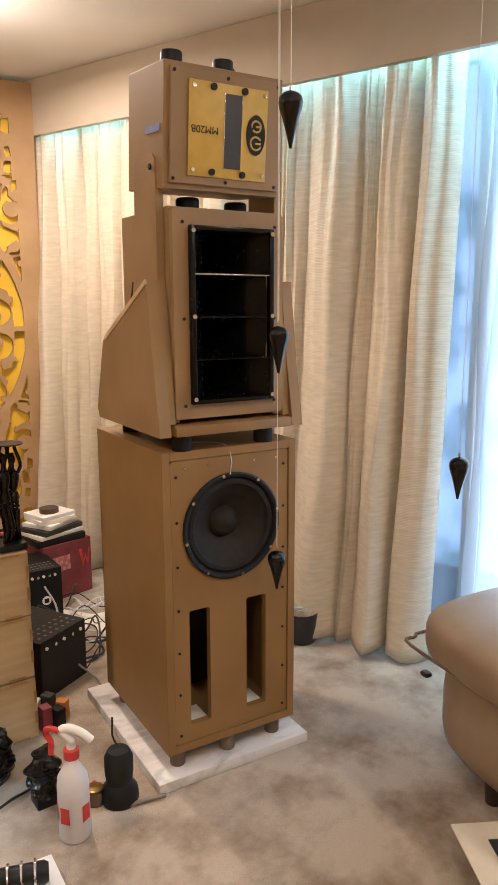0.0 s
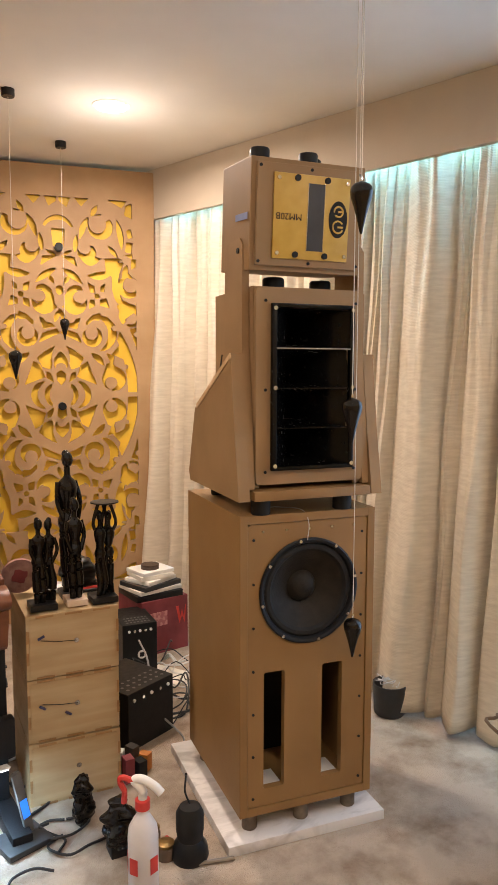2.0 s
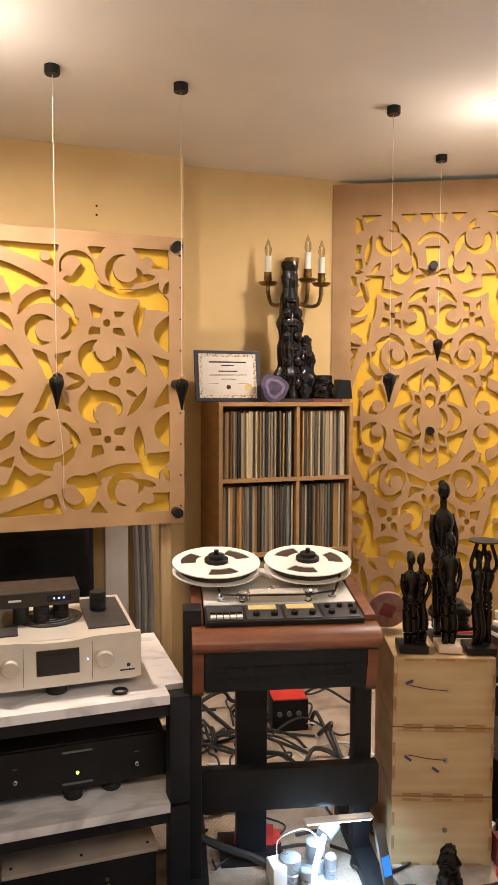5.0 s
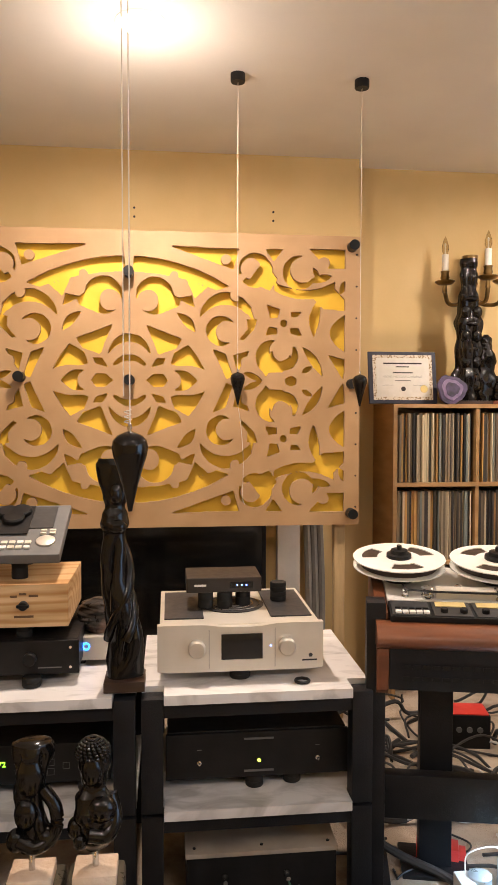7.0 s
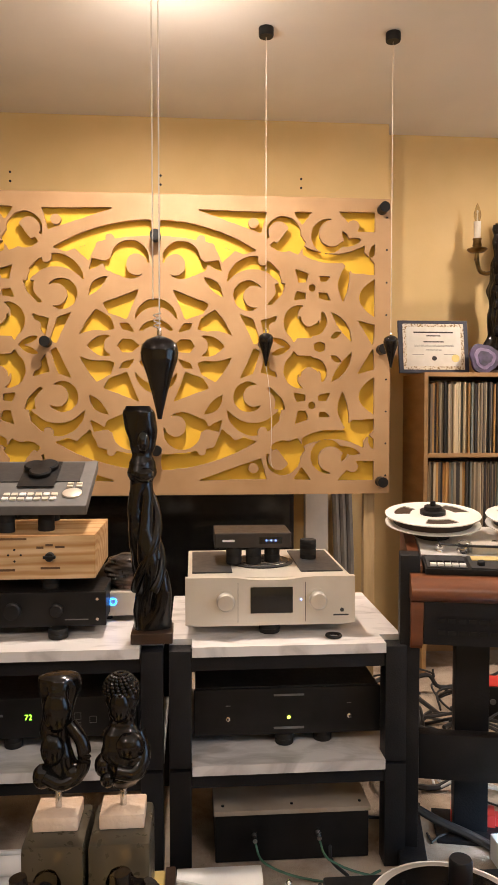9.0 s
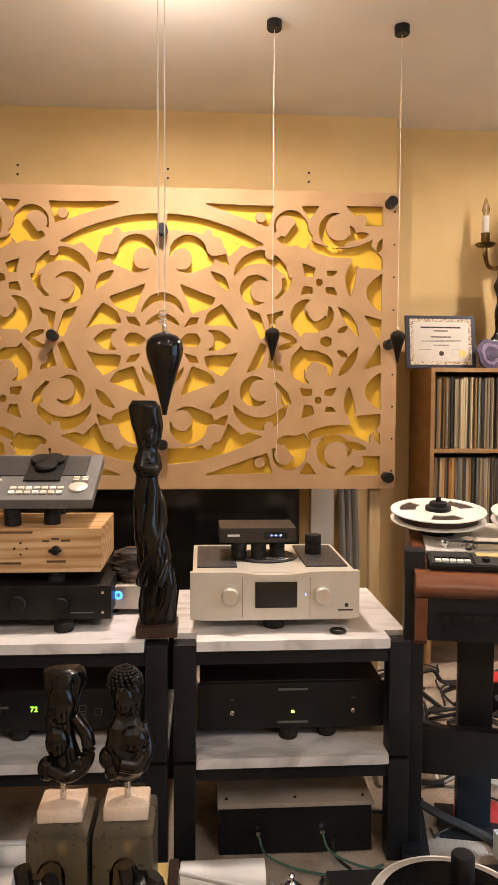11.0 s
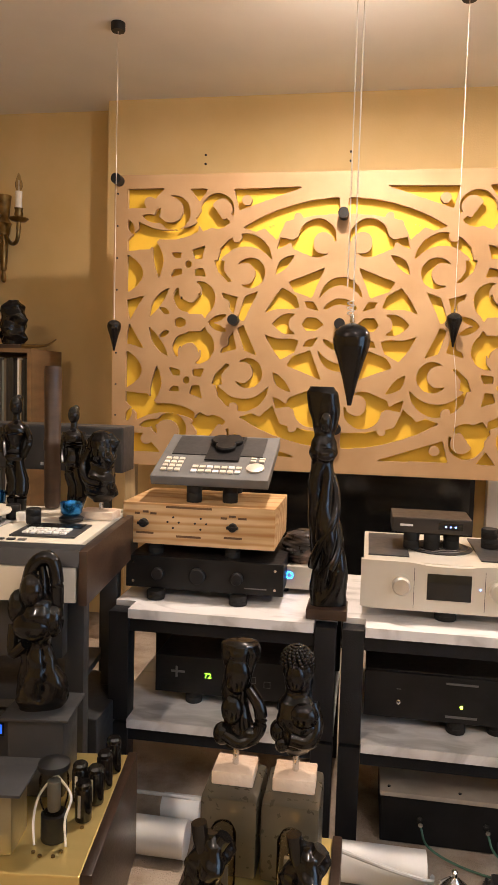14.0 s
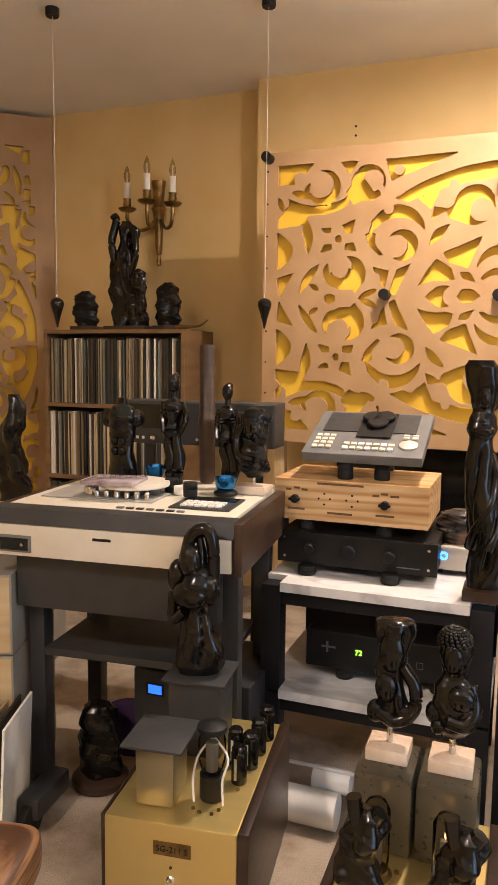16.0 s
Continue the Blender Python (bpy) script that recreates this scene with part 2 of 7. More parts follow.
def garden_material():
    """Distance outside the window: pale sky over dark planting."""
    m = bpy.data.materials.new("garden_distance")
    m.use_nodes = True
    nt = m.node_tree
    out = nt.nodes["Material Output"]
    nt.nodes.remove(nt.nodes["Principled BSDF"])
    em, tc, n, r = nt.nodes.new("ShaderNodeEmission"), nt.nodes.new("ShaderNodeTexCoord"), nt.nodes.new("ShaderNodeTexNoise"), nt.nodes.new("ShaderNodeValToRGB")
    n.inputs["Scale"].default_value, n.inputs["Detail"].default_value = 2.2, 6
    r.color_ramp.elements[0].position, r.color_ramp.elements[1].position = 0.42, 0.62
    r.color_ramp.elements[0].color, r.color_ramp.elements[1].color = (0.06, 0.15, 0.24, 1), (0.34, 0.54, 0.95, 1)
    nt.links.new(tc.outputs["Object"], n.inputs[0])
    nt.links.new(n.outputs[0], r.inputs[0])
    nt.links.new(r.outputs[0], em.inputs[0])
    em.inputs[1].default_value = 2.6
    nt.links.new(em.outputs[0], out.inputs[0])
    return m


# ---- mesh tools ----
def box(bm, x0, x1, y0, y1, z0, z1, bevel=0.0, m=None):
    g = bmesh.ops.create_cube(bm, size=1)
    vs = g["verts"]
    bmesh.ops.transform(bm, matrix=Matrix.Translation(((x0 + x1) / 2, (y0 + y1) / 2, (z0 + z1) / 2)) @ Matrix.Diagonal((x1 - x0, y1 - y0, z1 - z0, 1)), verts=vs)
    if bevel:
        es = list({e for v in vs for e in v.link_edges})
        r = bmesh.ops.bevel(bm, geom=es, offset=bevel, segments=2, affect="EDGES", profile=0.6)
        vs = list({v for f in r["faces"] for v in f.verts} | {v for v in vs if v.is_valid})
    if m is not None:
        bmesh.ops.transform(bm, matrix=m, verts=vs)
    return bm


def cyl(bm, r, depth, m=None, r2=None, n=20):
    g = bmesh.ops.create_cone(bm, cap_ends=True, segments=n, radius1=r, radius2=r if r2 is None else r2, depth=depth)
    if m is not None:
        bmesh.ops.transform(bm, matrix=m, verts=g["verts"])
    return bm


def lathe(bm, profile, n=20, m=None, warp=None, caps=True):
    """Turns (radius, height) pairs round z; warp(angle, height) scales the radius."""
    rings = []
    for r, z in profile:
        ring = []
        for i in range(n):
            a = 2 * math.pi * i / n
            k = r * (warp(a, z) if warp else 1)
            v = Vector((k * math.cos(a), k * math.sin(a), z))
            ring.append(bm.verts.new(m @ v if m else v))
        rings.append(ring)
    for lo, hi in zip(rings, rings[1:]):
        for i in range(n):
            bm.faces.new((lo[i], lo[(i + 1) % n], hi[(i + 1) % n], hi[i]))
    if caps:
        bm.faces.new(rings[0][::-1])
        bm.faces.new(rings[-1])
    return bm


def smooth_path(pts, steps=6):
    """A Catmull-Rom curve through the points."""
    p = [Vector(q) for q in pts]
    p = [p[0] * 2 - p[1]] + p + [p[-1] * 2 - p[-2]]
    out = []
    for i in range(1, len(p) - 2):
        for k in range(steps):
            t = k / steps
            a, b, c, d = p[i - 1], p[i], p[i + 1], p[i + 2]
            out.append(0.5 * (2 * b + (c - a) * t + (2 * a - 5 * b + 4 * c - d) * t * t + (3 * b - a - 3 * c + d) * t ** 3))
    return out + [p[-2]]


def tube(bm, pts, r, n=6, radii=None):
    rings = []
    for i, q in enumerate(pts):
        q = Vector(q)
        d = (Vector(pts[min(i + 1, len(pts) - 1)]) - Vector(pts[max(i - 1, 0)])).normalized()
        side = d.cross(Vector((0, 0, 1)))
        side = side.normalized() if side.length > 0.05 else Vector((1, 0, 0))
        up = side.cross(d)
        k = radii[i] if radii else r
        rings.append([bm.verts.new(q + k * (math.cos(2 * math.pi * j / n) * side + math.sin(2 * math.pi * j / n) * up)) for j in range(n)])
    for lo, hi in zip(rings, rings[1:]):
        for j in range(n):
            bm.faces.new((lo[j], lo[(j + 1) % n], hi[(j + 1) % n], hi[j]))
    bm.faces.new(rings[0][::-1])
    bm.faces.new(rings[-1])
    return bm


def prism(bm, poly, y0, y1, m=None):
    """A polygon of (x, z) pairs drawn out from y0 to y1."""
    a = [bm.verts.new((x, y0, z)) for x, z in poly]
    b = [bm.verts.new((x, y1, z)) for x, z in poly]
    bm.faces.new(a)
    bm.faces.new(b[::-1])
    for i in range(len(poly)):
        j = (i + 1) % len(poly)
        bm.faces.new((a[j], a[i], b[i], b[j]))
    if m is not None:
        bmesh.ops.transform(bm, matrix=m, verts=a + b)
    return bm


def mesh_of(name, bm, material, smooth=False):
    bmesh.ops.recalc_face_normals(bm, faces=bm.faces)
    me = bpy.data.meshes.new(name)
    bm.to_mesh(me)
    bm.free()
    me.materials.append(material)
    if smooth:
        me.shade_smooth()
        me.set_sharp_from_angle(angle=radians(40))
    return me


def part(name, bm, material, parent, label="", smooth=True):
    ob = new(name, mesh_of(name, bm, material, smooth))
    ob.parent = parent
    if label:
        tagged(ob, label)
    return ob


def thing(name, m, label, category, group="", kind=""):
    """An Empty at the base of a thing, to which its parts are parented."""
    ob = new(name)
    ob.matrix_world = m
    ob.empty_display_size = 0.05
    return tagged(ob, label, category, group, kind)


def solid(name, bm, material, m, label, category, group="", kind="", smooth=True):
    """A thing of one mesh."""
    ob = new(name, mesh_of(name, bm, material, smooth))
    ob.matrix_world = m
    return tagged(ob, label, category, group, kind)


def N():
    return bmesh.new()


def letters(text, size, material, parent, m, name="lettering", depth=0.0006):
    cu = bpy.data.curves.new(name, "FONT")
    cu.body, cu.size, cu.extrude, cu.align_x, cu.align_y = text, size, depth, "CENTER", "CENTER"
    tmp = new(name, cu)
    bpy.context.view_layer.update()
    me = bpy.data.meshes.new_from_object(tmp.evaluated_get(bpy.context.evaluated_depsgraph_get()))
    bpy.data.objects.remove(tmp)
    me.materials.clear()
    me.materials.append(material)
    ob = new(name, me)
    ob.parent = parent
    ob.matrix_basis = m
    return ob


FRONT = pose(0, 0, 0, 90, 0, 0)

# ---- structure ----
def structure(name, bm, material, label):
    return solid(name, bm, material, Matrix(), label, name.split("_")[0], kind="structure", smooth=False)


structure("floor", box(N(), -3.2, 3.2, -2.4, 3.9, -0.12, 0), CARPET, "beige mottled and stained fitted carpet floor")
structure("ceiling", box(N(), -3.2, 3.2, -2.4, 3.9, CEIL, CEIL + 0.1), CEILING, "plain off-white painted plaster ceiling")
structure("wall_breast", box(N(), -1.13, 1.04, 3.4, 3.52, 0, CEIL), YELLOW_WALL, "warm yellow painted chimney breast wall")
structure("wall_north", box(N(), -3.2, 3.2, 3.52, 3.72, 0, CEIL), YELLOW_WALL, "warm yellow painted wall behind the alcoves")
structure("wall_west", box(N(), -3.2, -3.0, -2.4, 3.52, 0, CEIL), YELLOW_WALL, "warm yellow painted side wall")
structure("wall_south", box(N(), -3.0, 3.2, -2.4, -2.25, 0, CEIL), YELLOW_WALL, "warm yellow painted wall at the back of the room")
bm = N()
box(bm, 2.95, 3.1, 2.6, 3.52, 0, CEIL)
box(bm, 2.95, 3.1, -2.25, -1.0, 0, CEIL)
box(bm, 2.95, 3.1, -1.0, 2.6, 2.3, CEIL)
structure("wall_east", bm, BEIGE_WALL, "beige painted wall with a wide window opening")
structure("trim_pelmet", box(N(), 2.77, 2.80, -2.25, 3.10, 2.215, CEIL - 0.002), BEIGE_WALL, "painted pelmet board that hides the curtain heading")
win = thing("window_1", pose(3.0, 0.8, 0), "wide glazed window with a pale frame", "window", kind="structure")
for x0, x1, z0, z1 in ((-1.8, -1.74, 0, 2.3), (1.74, 1.8, 0, 2.3), (-0.03, 0.03, 0.06, 2.24), (-1.74, 1.74, 0, 0.06), (-1.74, 1.74, 2.24, 2.3)):
    part("window_frame", box(N(), -0.03, 0.03, x0, x1, z0, z1), WHITE, win)
for y0, y1 in ((-1.74, -0.03), (0.03, 1.74)):
    pane = part("pane", box(N(), -0.004, 0.004, y0, y1, 0.06, 2.24), CLEAR, win)
    pane.visible_shadow = False
solid("backdrop", box(N(), 0, 0.05, -6, 6, -1, 5), garden_material(), pose(6.5, 0.5, 0), "distant garden foliage and pale sky outside the window", "backdrop", kind="structure")
ls = thing("wall_bracket", pose(0.97, 3.392, 1.29), "small white metal bracket on the wall edge", "bracket")
part("plate", box(N(), -0.03, 0.06, -0.05, 0.004, -0.006, 0.006), WHITE, ls)


# ---- fretwork ----
def rot(x, y, cx, cy, a):
    c, s = math.cos(radians(a)), math.sin(radians(a))
    return (x - cx) * c + (y - cy) * s, -(x - cx) * s + (y - cy) * c


def petal(x, y, cx, cy, length, w, a, bend=0.0):
    u, v = rot(x, y, cx, cy, a)
    return np.abs(v - bend * (1 - (u / length) ** 2)) - w * (1 - (u / length) ** 2)


def arc(x, y, cx, cy, r, a0, a1, w):
    th = (np.degrees(np.arctan2(y - cy, x - cx)) - a0) % 360
    s = np.clip(th / (a1 - a0), 0, 1)
    d = np.abs(np.hypot(x - cx, y - cy) - r) - w * np.sin(np.pi * s) ** 0.7
    return np.where(th <= a1 - a0, d, 6.0)


def block(x, y, cx, cy, w, h, a=0.0):
    u, v = rot(x, y, cx, cy, a)
    return np.maximum(np.abs(u) - w, np.abs(v) - h)


def disc(x, y, cx, cy, r):
    return np.hypot(x - cx, y - cy) - r


def facet(x, y, *corners):
    """A convex opening with straight sides."""
    turn = sum(a[0] * b[1] - a[1] * b[0] for a, b in zip(corners, corners[1:] + corners[:1]))
    sides = []
    for a, b in zip(corners, corners[1:] + corners[:1]):
        ex, ey = b[0] - a[0], b[1] - a[1]
        d = ((x - a[0]) * ey - (y - a[1]) * ex) / math.hypot(ex, ey)
        sides.append(d if turn > 0 else -d)
    return np.maximum.reduce(sides)


def moon(x, y, outer, inner, *limits):
    """A round opening with a rounder tongue of wood standing in it."""
    return np.maximum.reduce([disc(x, y, *outer), -disc(x, y, *inner), *limits])


def fret(px, py):
    """The scrollwork, the same in all four quarters; below zero is cut away. One unit is 1/606 m."""
    x, y = np.abs(px), np.abs(py)
    ripple = 0.5 * np.sin(x * 0.13 + 1.3 * np.sin(y * 0.09)) * np.sin(y * 0.15 + 0.7)
    cuts = [
        # along the top edge
        np.maximum(facet(x, y, (100, 325), (266, 322), (252, 272)), -disc(x, y, 234, 296, 13)), facet(x, y, (331, 324), (375, 324), (352, 294)),
        np.maximum(moon(x, y, (307, 271, 42), (296, 275, 26), 266 - x), -block(x, y, 276, 256, 22, 8, 40)), facet(x, y, (328, 296), (362, 252), (342, 222), (291, 246)),
        moon(x, y, (416, 268, 41), (425, 275, 32), x - 452), petal(x, y, 470, 254, 30, 9, 14), petal(x, y, 459, 266, 16, 6, 118),
        np.maximum(facet(x, y, (442, 327), (536, 327), (536, 280), (486, 281)), -disc(x, y, 478, 293, 15)),
        moon(x, y, (428, 347, 144), (428, 376, 151), 354 - x, x - 506, y - 246), facet(x, y, (446, 210), (500, 236), (536, 200), (536, 176), (478, 180)),
        petal(x, y, 460, 156, 46, 13, 82, 5), petal(x, y, 527, 234, 18, 8, 68), np.maximum(petal(x, y, 532, 120, 46, 38, 88), x - 536),
        # the great arch
        np.maximum.reduce([disc(x, y, 0, -162, 461), 562 - np.hypot(x, y + 300), 11 - x, (x - 241) * 0.342 - (y - 231), -disc(x, y, 108, 254, 11)]),
        facet(x, y, (138, 247), (188, 228), (158, 200)),
        np.maximum(moon(x, y, (61, 205, 45), (45, 193, 26), 17 - x), -block(x, y, 22, 190, 22, 8, 0)), facet(x, y, (84, 222), (124, 197), (118, 179), (90, 168)), facet(x, y, (120, 200), (150, 206), (158, 178), (136, 188)),
        # the upper scroll, the ring and the flower
        np.maximum(moon(x, y, (236, 150, 66), (234, 108, 78), 120 - y), -disc(x, y, 258, 208, 14)), facet(x, y, (268, 206), (299, 180), (288, 162), (266, 182)), petal(x, y, 137, 141, 32, 10, -46, 4),
        moon(x, y, (222, 122, 36), (236, 120, 27), x - 258), facet(x, y, (286, 150), (312, 153), (303, 124), (290, 124)), facet(x, y, (303, 126), (290, 128), (268, 102), (278, 100)),
        facet(x, y, (336, 188), (368, 177), (362, 156), (344, 156)), facet(x, y, (394, 171), (421, 171), (412, 159), (398, 159)), facet(x, y, (341, 133), (361, 132), (361, 117), (331, 112)), facet(x, y, (393, 132), (413, 132), (424, 111), (393, 119)), disc(x, y, 377, 143, 8),
        # the side scroll
        moon(x, y, (351, 58, 43), (369, 76, 27), 22 - y), moon(x, y, (380, 62, 34), (375, 74, 26), 28 - y, y - 84), facet(x, y, (311, 50), (347, 30), (333, 10)),
        petal(x, y, 450, 49, 44, 10, -55, 4), petal(x, y, 436, 29, 16, 6, 32), facet(x, y, (490, 65), (536, 53), (528, 4)), np.hypot((x - 396) * 0.85, y) - 12,
        facet(x, y, (202, 77), (233, 66), (250, 12), (236, 4)), np.maximum(facet(x, y, (252, 62), (291, 74), (285, 56), (262, 22)), -disc(x, y, 288, 44, 17)), petal(x, y, 300, 11, 24, 7, -22),
        # the medallion
        moon(x, y, (0, 62, 50), (0, 38, 55), 64 - y), moon(x, y, (0, 18, 44), (0, -2, 50), 36 - y), facet(x, y, (42, 133), (126, 101), (112, 78), (70, 63)),
        np.maximum(facet(x, y, (99, 40), (109, 68), (142, 87), (166, 55), (185, 21)), -disc(x, y, 140, -42, 79)), facet(x, y, (66, 54), (86, 53), (80, 40), (52, 32)),
        np.maximum(petal(x, y, 122, 0, 42, 25, 0), -disc(x, y, 102, 0, 23)), facet(x, y, (40, 0), (58, 15), (80, 16), (92, 0), (80, -16), (58, -15)),
    ]
    return np.minimum.reduce(cuts) - 1.0 + ripple


def fretwork(name, w, h, step, depth, field):
    """A board w by h, centred, its front at y = 0, with the field's openings sawn through it."""
    nx, nz = int(w / step), int(h / step)
    xs, zs = np.linspace(-w / 2, w / 2, nx + 1), np.linspace(-h / 2, h / 2, nz + 1)
    gx, gz = np.meshgrid(xs, zs, indexing="ij")
    f = field(gx, gz)
    f = np.where(np.abs(f) < 1e-3, 1e-3, f)
    verts, faces, index = [], [], {}

    def at(key, x, z):
        if key not in index:
            index[key] = len(verts)
            verts.append((x, 0.0, z))
        return index[key]

    rims = []
    for i in range(nx):
        for j in range(nz):
            c = ((i, j), (i + 1, j), (i + 1, j + 1), (i, j + 1))
            v = [f[q] for q in c]
            if max(v) < 0:
                continue
            poly, cross = [], []
            for k in range(4):
                a, b, va, vb = c[k], c[(k + 1) % 4], v[k], v[(k + 1) % 4]
                if va > 0:
                    poly.append(at(a, xs[a[0]], zs[a[1]]))
                if (va > 0) != (vb > 0):
                    t = va / (va - vb)
                    e = at((min(a, b), max(a, b)), xs[a[0]] + t * (xs[b[0]] - xs[a[0]]), zs[a[1]] + t * (zs[b[1]] - zs[a[1]]))
                    poly.append(e)
                    cross.append((e, va > 0))
            if len(poly) > 2:
                faces.append(poly)
            if len(cross) == 2:
                leave = next(e for e, out in cross if out)
                enter = next((e for e, out in cross if not out), leave)
                rims.append((leave, enter))
    n = len(verts)
    verts += [(x, depth, z) for x, _, z in verts]
    faces += [(a, b, b + n, a + n) for a, b in rims]
    me = bpy.data.meshes.new(name)
    me.from_pydata(verts, [], faces)
    bm = bmesh.new()
    bm.from_mesh(me)
    bpy.data.meshes.remove(me)
    t = 0.004
    for x0, x1, z0, z1 in ((-w / 2, w / 2, -h / 2 - t, -h / 2), (-w / 2, w / 2, h / 2, h / 2 + t), (-w / 2 - t, -w / 2, -h / 2, h / 2), (w / 2, w / 2 + t, -h / 2, h / 2)):
        box(bm, x0, x1, 0, depth, z0, z1)
    return bm


def knob_disc(parent, x, z, r=0.021, out=0.05):
    part("knob", cyl(N(), r, out, pose(x, -out / 2, z, 90), n=18), BLACK, parent)


W, H = 1.875, 1.18
def main_field(x, z):
    f = fret(x * 606, z * 606) / 606
    return np.where((np.abs(x) > W / 2 - 0.055) | (np.abs(z) > H / 2 - 0.05), 0.02, f)


POST_WOOD = surf("post_softwood", (0.36, 0.25, 0.12), (0.46, 0.33, 0.17), 0.55, 6, 0.05, stretch=(8, 8, 1))
panel = thing("fretwork_panel", pose(-0.003, 2.985, 1.428), "wide fretwork scroll panel of raw fibreboard over bright yellow backing", "wall panel")
part("fretwork", fretwork("fretwork", W, H, 0.005, 0.018, main_field), MDF, panel, "raw brown fibreboard sawn into scrollwork", smooth=False)
part("backing", box(N(), -W / 2 + 0.005, W / 2 - 0.005, 0.028, 0.036, -H / 2 + 0.005, H / 2 - 0.005), YELLOW, panel, "bright yellow backing sheet")
for x0, x1, z0, z1 in ((-W / 2, W / 2, -H / 2, -H / 2 + 0.02), (-W / 2, W / 2, H / 2 - 0.02, H / 2), (-W / 2, -W / 2 + 0.02, -H / 2 + 0.02, H / 2 - 0.02), (W / 2 - 0.02, W / 2, -H / 2 + 0.02, H / 2 - 0.02)):
    part("edge_batten", box(N(), x0, x1, 0.0185, 0.0275, z0, z1), MDF, panel)
for x in (-0.87, 0.87):
    part("support_post", box(N(), x - 0.022, x + 0.022, 0.037, 0.08, -1.428, -H / 2 - 0.006, 0.002), POST_WOOD, panel, "pale softwood post")
for kx, kz in ((0.905, 0.55), (0.905, -0.545), (0.905, -0.01), (-0.93 + 0.01, 0.57), (0, 0.425), (0, 0.0), (0, -0.415), (-0.425, 0.01), (0.425, 0.01)):
    knob_disc(panel, kx, kz)
for i in range(9):
    for x in (-W / 2 + 0.012, W / 2 - 0.012):
        part("screw", cyl(N(), 0.004, 0.004, pose(x, -0.001, -0.52 + 0.13 * i, 90), n=8), BLACK, panel)
for hx in (0.635, 0.0, -0.66):
    for hz in (2.225, 2.185):
        solid("screw_hole_plug", cyl(N(), 0.005, 0.006, FRONT, n=10), BLACK, pose(hx, 3.398, hz), "small dark wall plug in yellow plaster", "wall plug", "wall plugs above the panel")

CW, CH = 1.02, 2.45
def crest(px, py):
    """The scrollwork above and below the great pattern of a corner panel, in millimetres."""
    x, y = np.abs(px), py
    cuts = [
        facet(x, y, (-28, 55), (28, 55), (34, 147), (-34, 147)), moon(x, y, (0, 138, 80), (0, 116, 78), 158 - y), np.maximum(moon(x, y, (222, 168, 66), (206, 180, 48)), -block(x, y, 250, 222, 30, 22, 30)),
        petal(x, y, 136, 158, 64, 15, 68, 6), petal(x, y, 90, 74, 46, 13, 82), moon(x, y, (148, 26, 48), (136, 52, 34), y - 62), facet(x, y, (362, 312), (262, 312), (338, 276)),
        facet(x, y, (160, 312), (88, 312), (122, 270)), facet(x, y, (66, 312), (8, 312), (8, 290), (46, 262)), facet(x, y, (392, 300), (362, 290), (352, 236), (392, 222)), petal(x, y, 322, 132, 82, 15, 100, -6),
        block(x, y, 378, 140, 12, 22, 12), block(x, y, 374, 66, 16, 26, -8), petal(x, y, 286, 40, 40, 12, 130), petal(x, y, 190, 250, 34, 12, 60), petal(x, y, 40, 20, 30, 8, 30), facet(x, y, (392, 8), (352, 24), (392, 36)),
    ]
    return np.minimum.reduce(cuts) - 2.0


def corner_field(x, z):
    k = 606 / 0.84
    v = np.abs(z - 0.02)
    mid = (fret((z - 0.02) * k * 0.98, x * k) - 2.0) / k
    f = np.where(v < 0.74, mid, crest(x * 1000, (v - 0.735) * 1000) / 1000)
    return np.where((np.abs(x) > CW / 2 - 0.095) | (np.abs(z) > CH / 2 - 0.11), 0.02, f)


def corner_panel(m, label):
    p = thing("corner_fretwork_panel", m, label, "wall panel", "corner fretwork panels")
    part("fretwork", fretwork("corner_fretwork", CW, CH, 0.0055, 0.018, corner_field), MDF, p, "raw brown fibreboard sawn into scrollwork", smooth=False)
    part("backing", box(N(), -CW / 2 + 0.02, CW / 2 - 0.02, 0.027, 0.033, -CH / 2 + 0.02, CH / 2 - 0.02), YELLOW, p, "bright yellow backing sheet")
    for x0, x1, z0, z1 in ((-CW / 2, CW / 2, -CH / 2, -CH / 2 + 0.02), (-CW / 2, CW / 2, CH / 2 - 0.02, CH / 2), (-CW / 2, -CW / 2 + 0.02, -CH / 2 + 0.02, CH / 2 - 0.02), (CW / 2 - 0.02, CW / 2, -CH / 2 + 0.02, CH / 2 - 0.02)):
        part("edge_batten", box(N(), x0, x1, 0.0185, 0.0265, z0, z1), MDF, p)
    for kx, kz in ((0, 0.80), (0.0, -0.04)):
        knob_disc(p, kx, kz)
    return p


corner_right = corner_panel(pose(2.315, 3.275, CH / 2 + 0.008, 0, 0, -27.8), "tall fretwork panel with yellow backing beside the curtain")
corner_left = copy_thing(corner_right, pose(-2.745, 3.17, CH / 2 + 0.008, 0, 0, 41))
tagged(corner_left, "tall fretwork panel with yellow backing in a shaded corner")


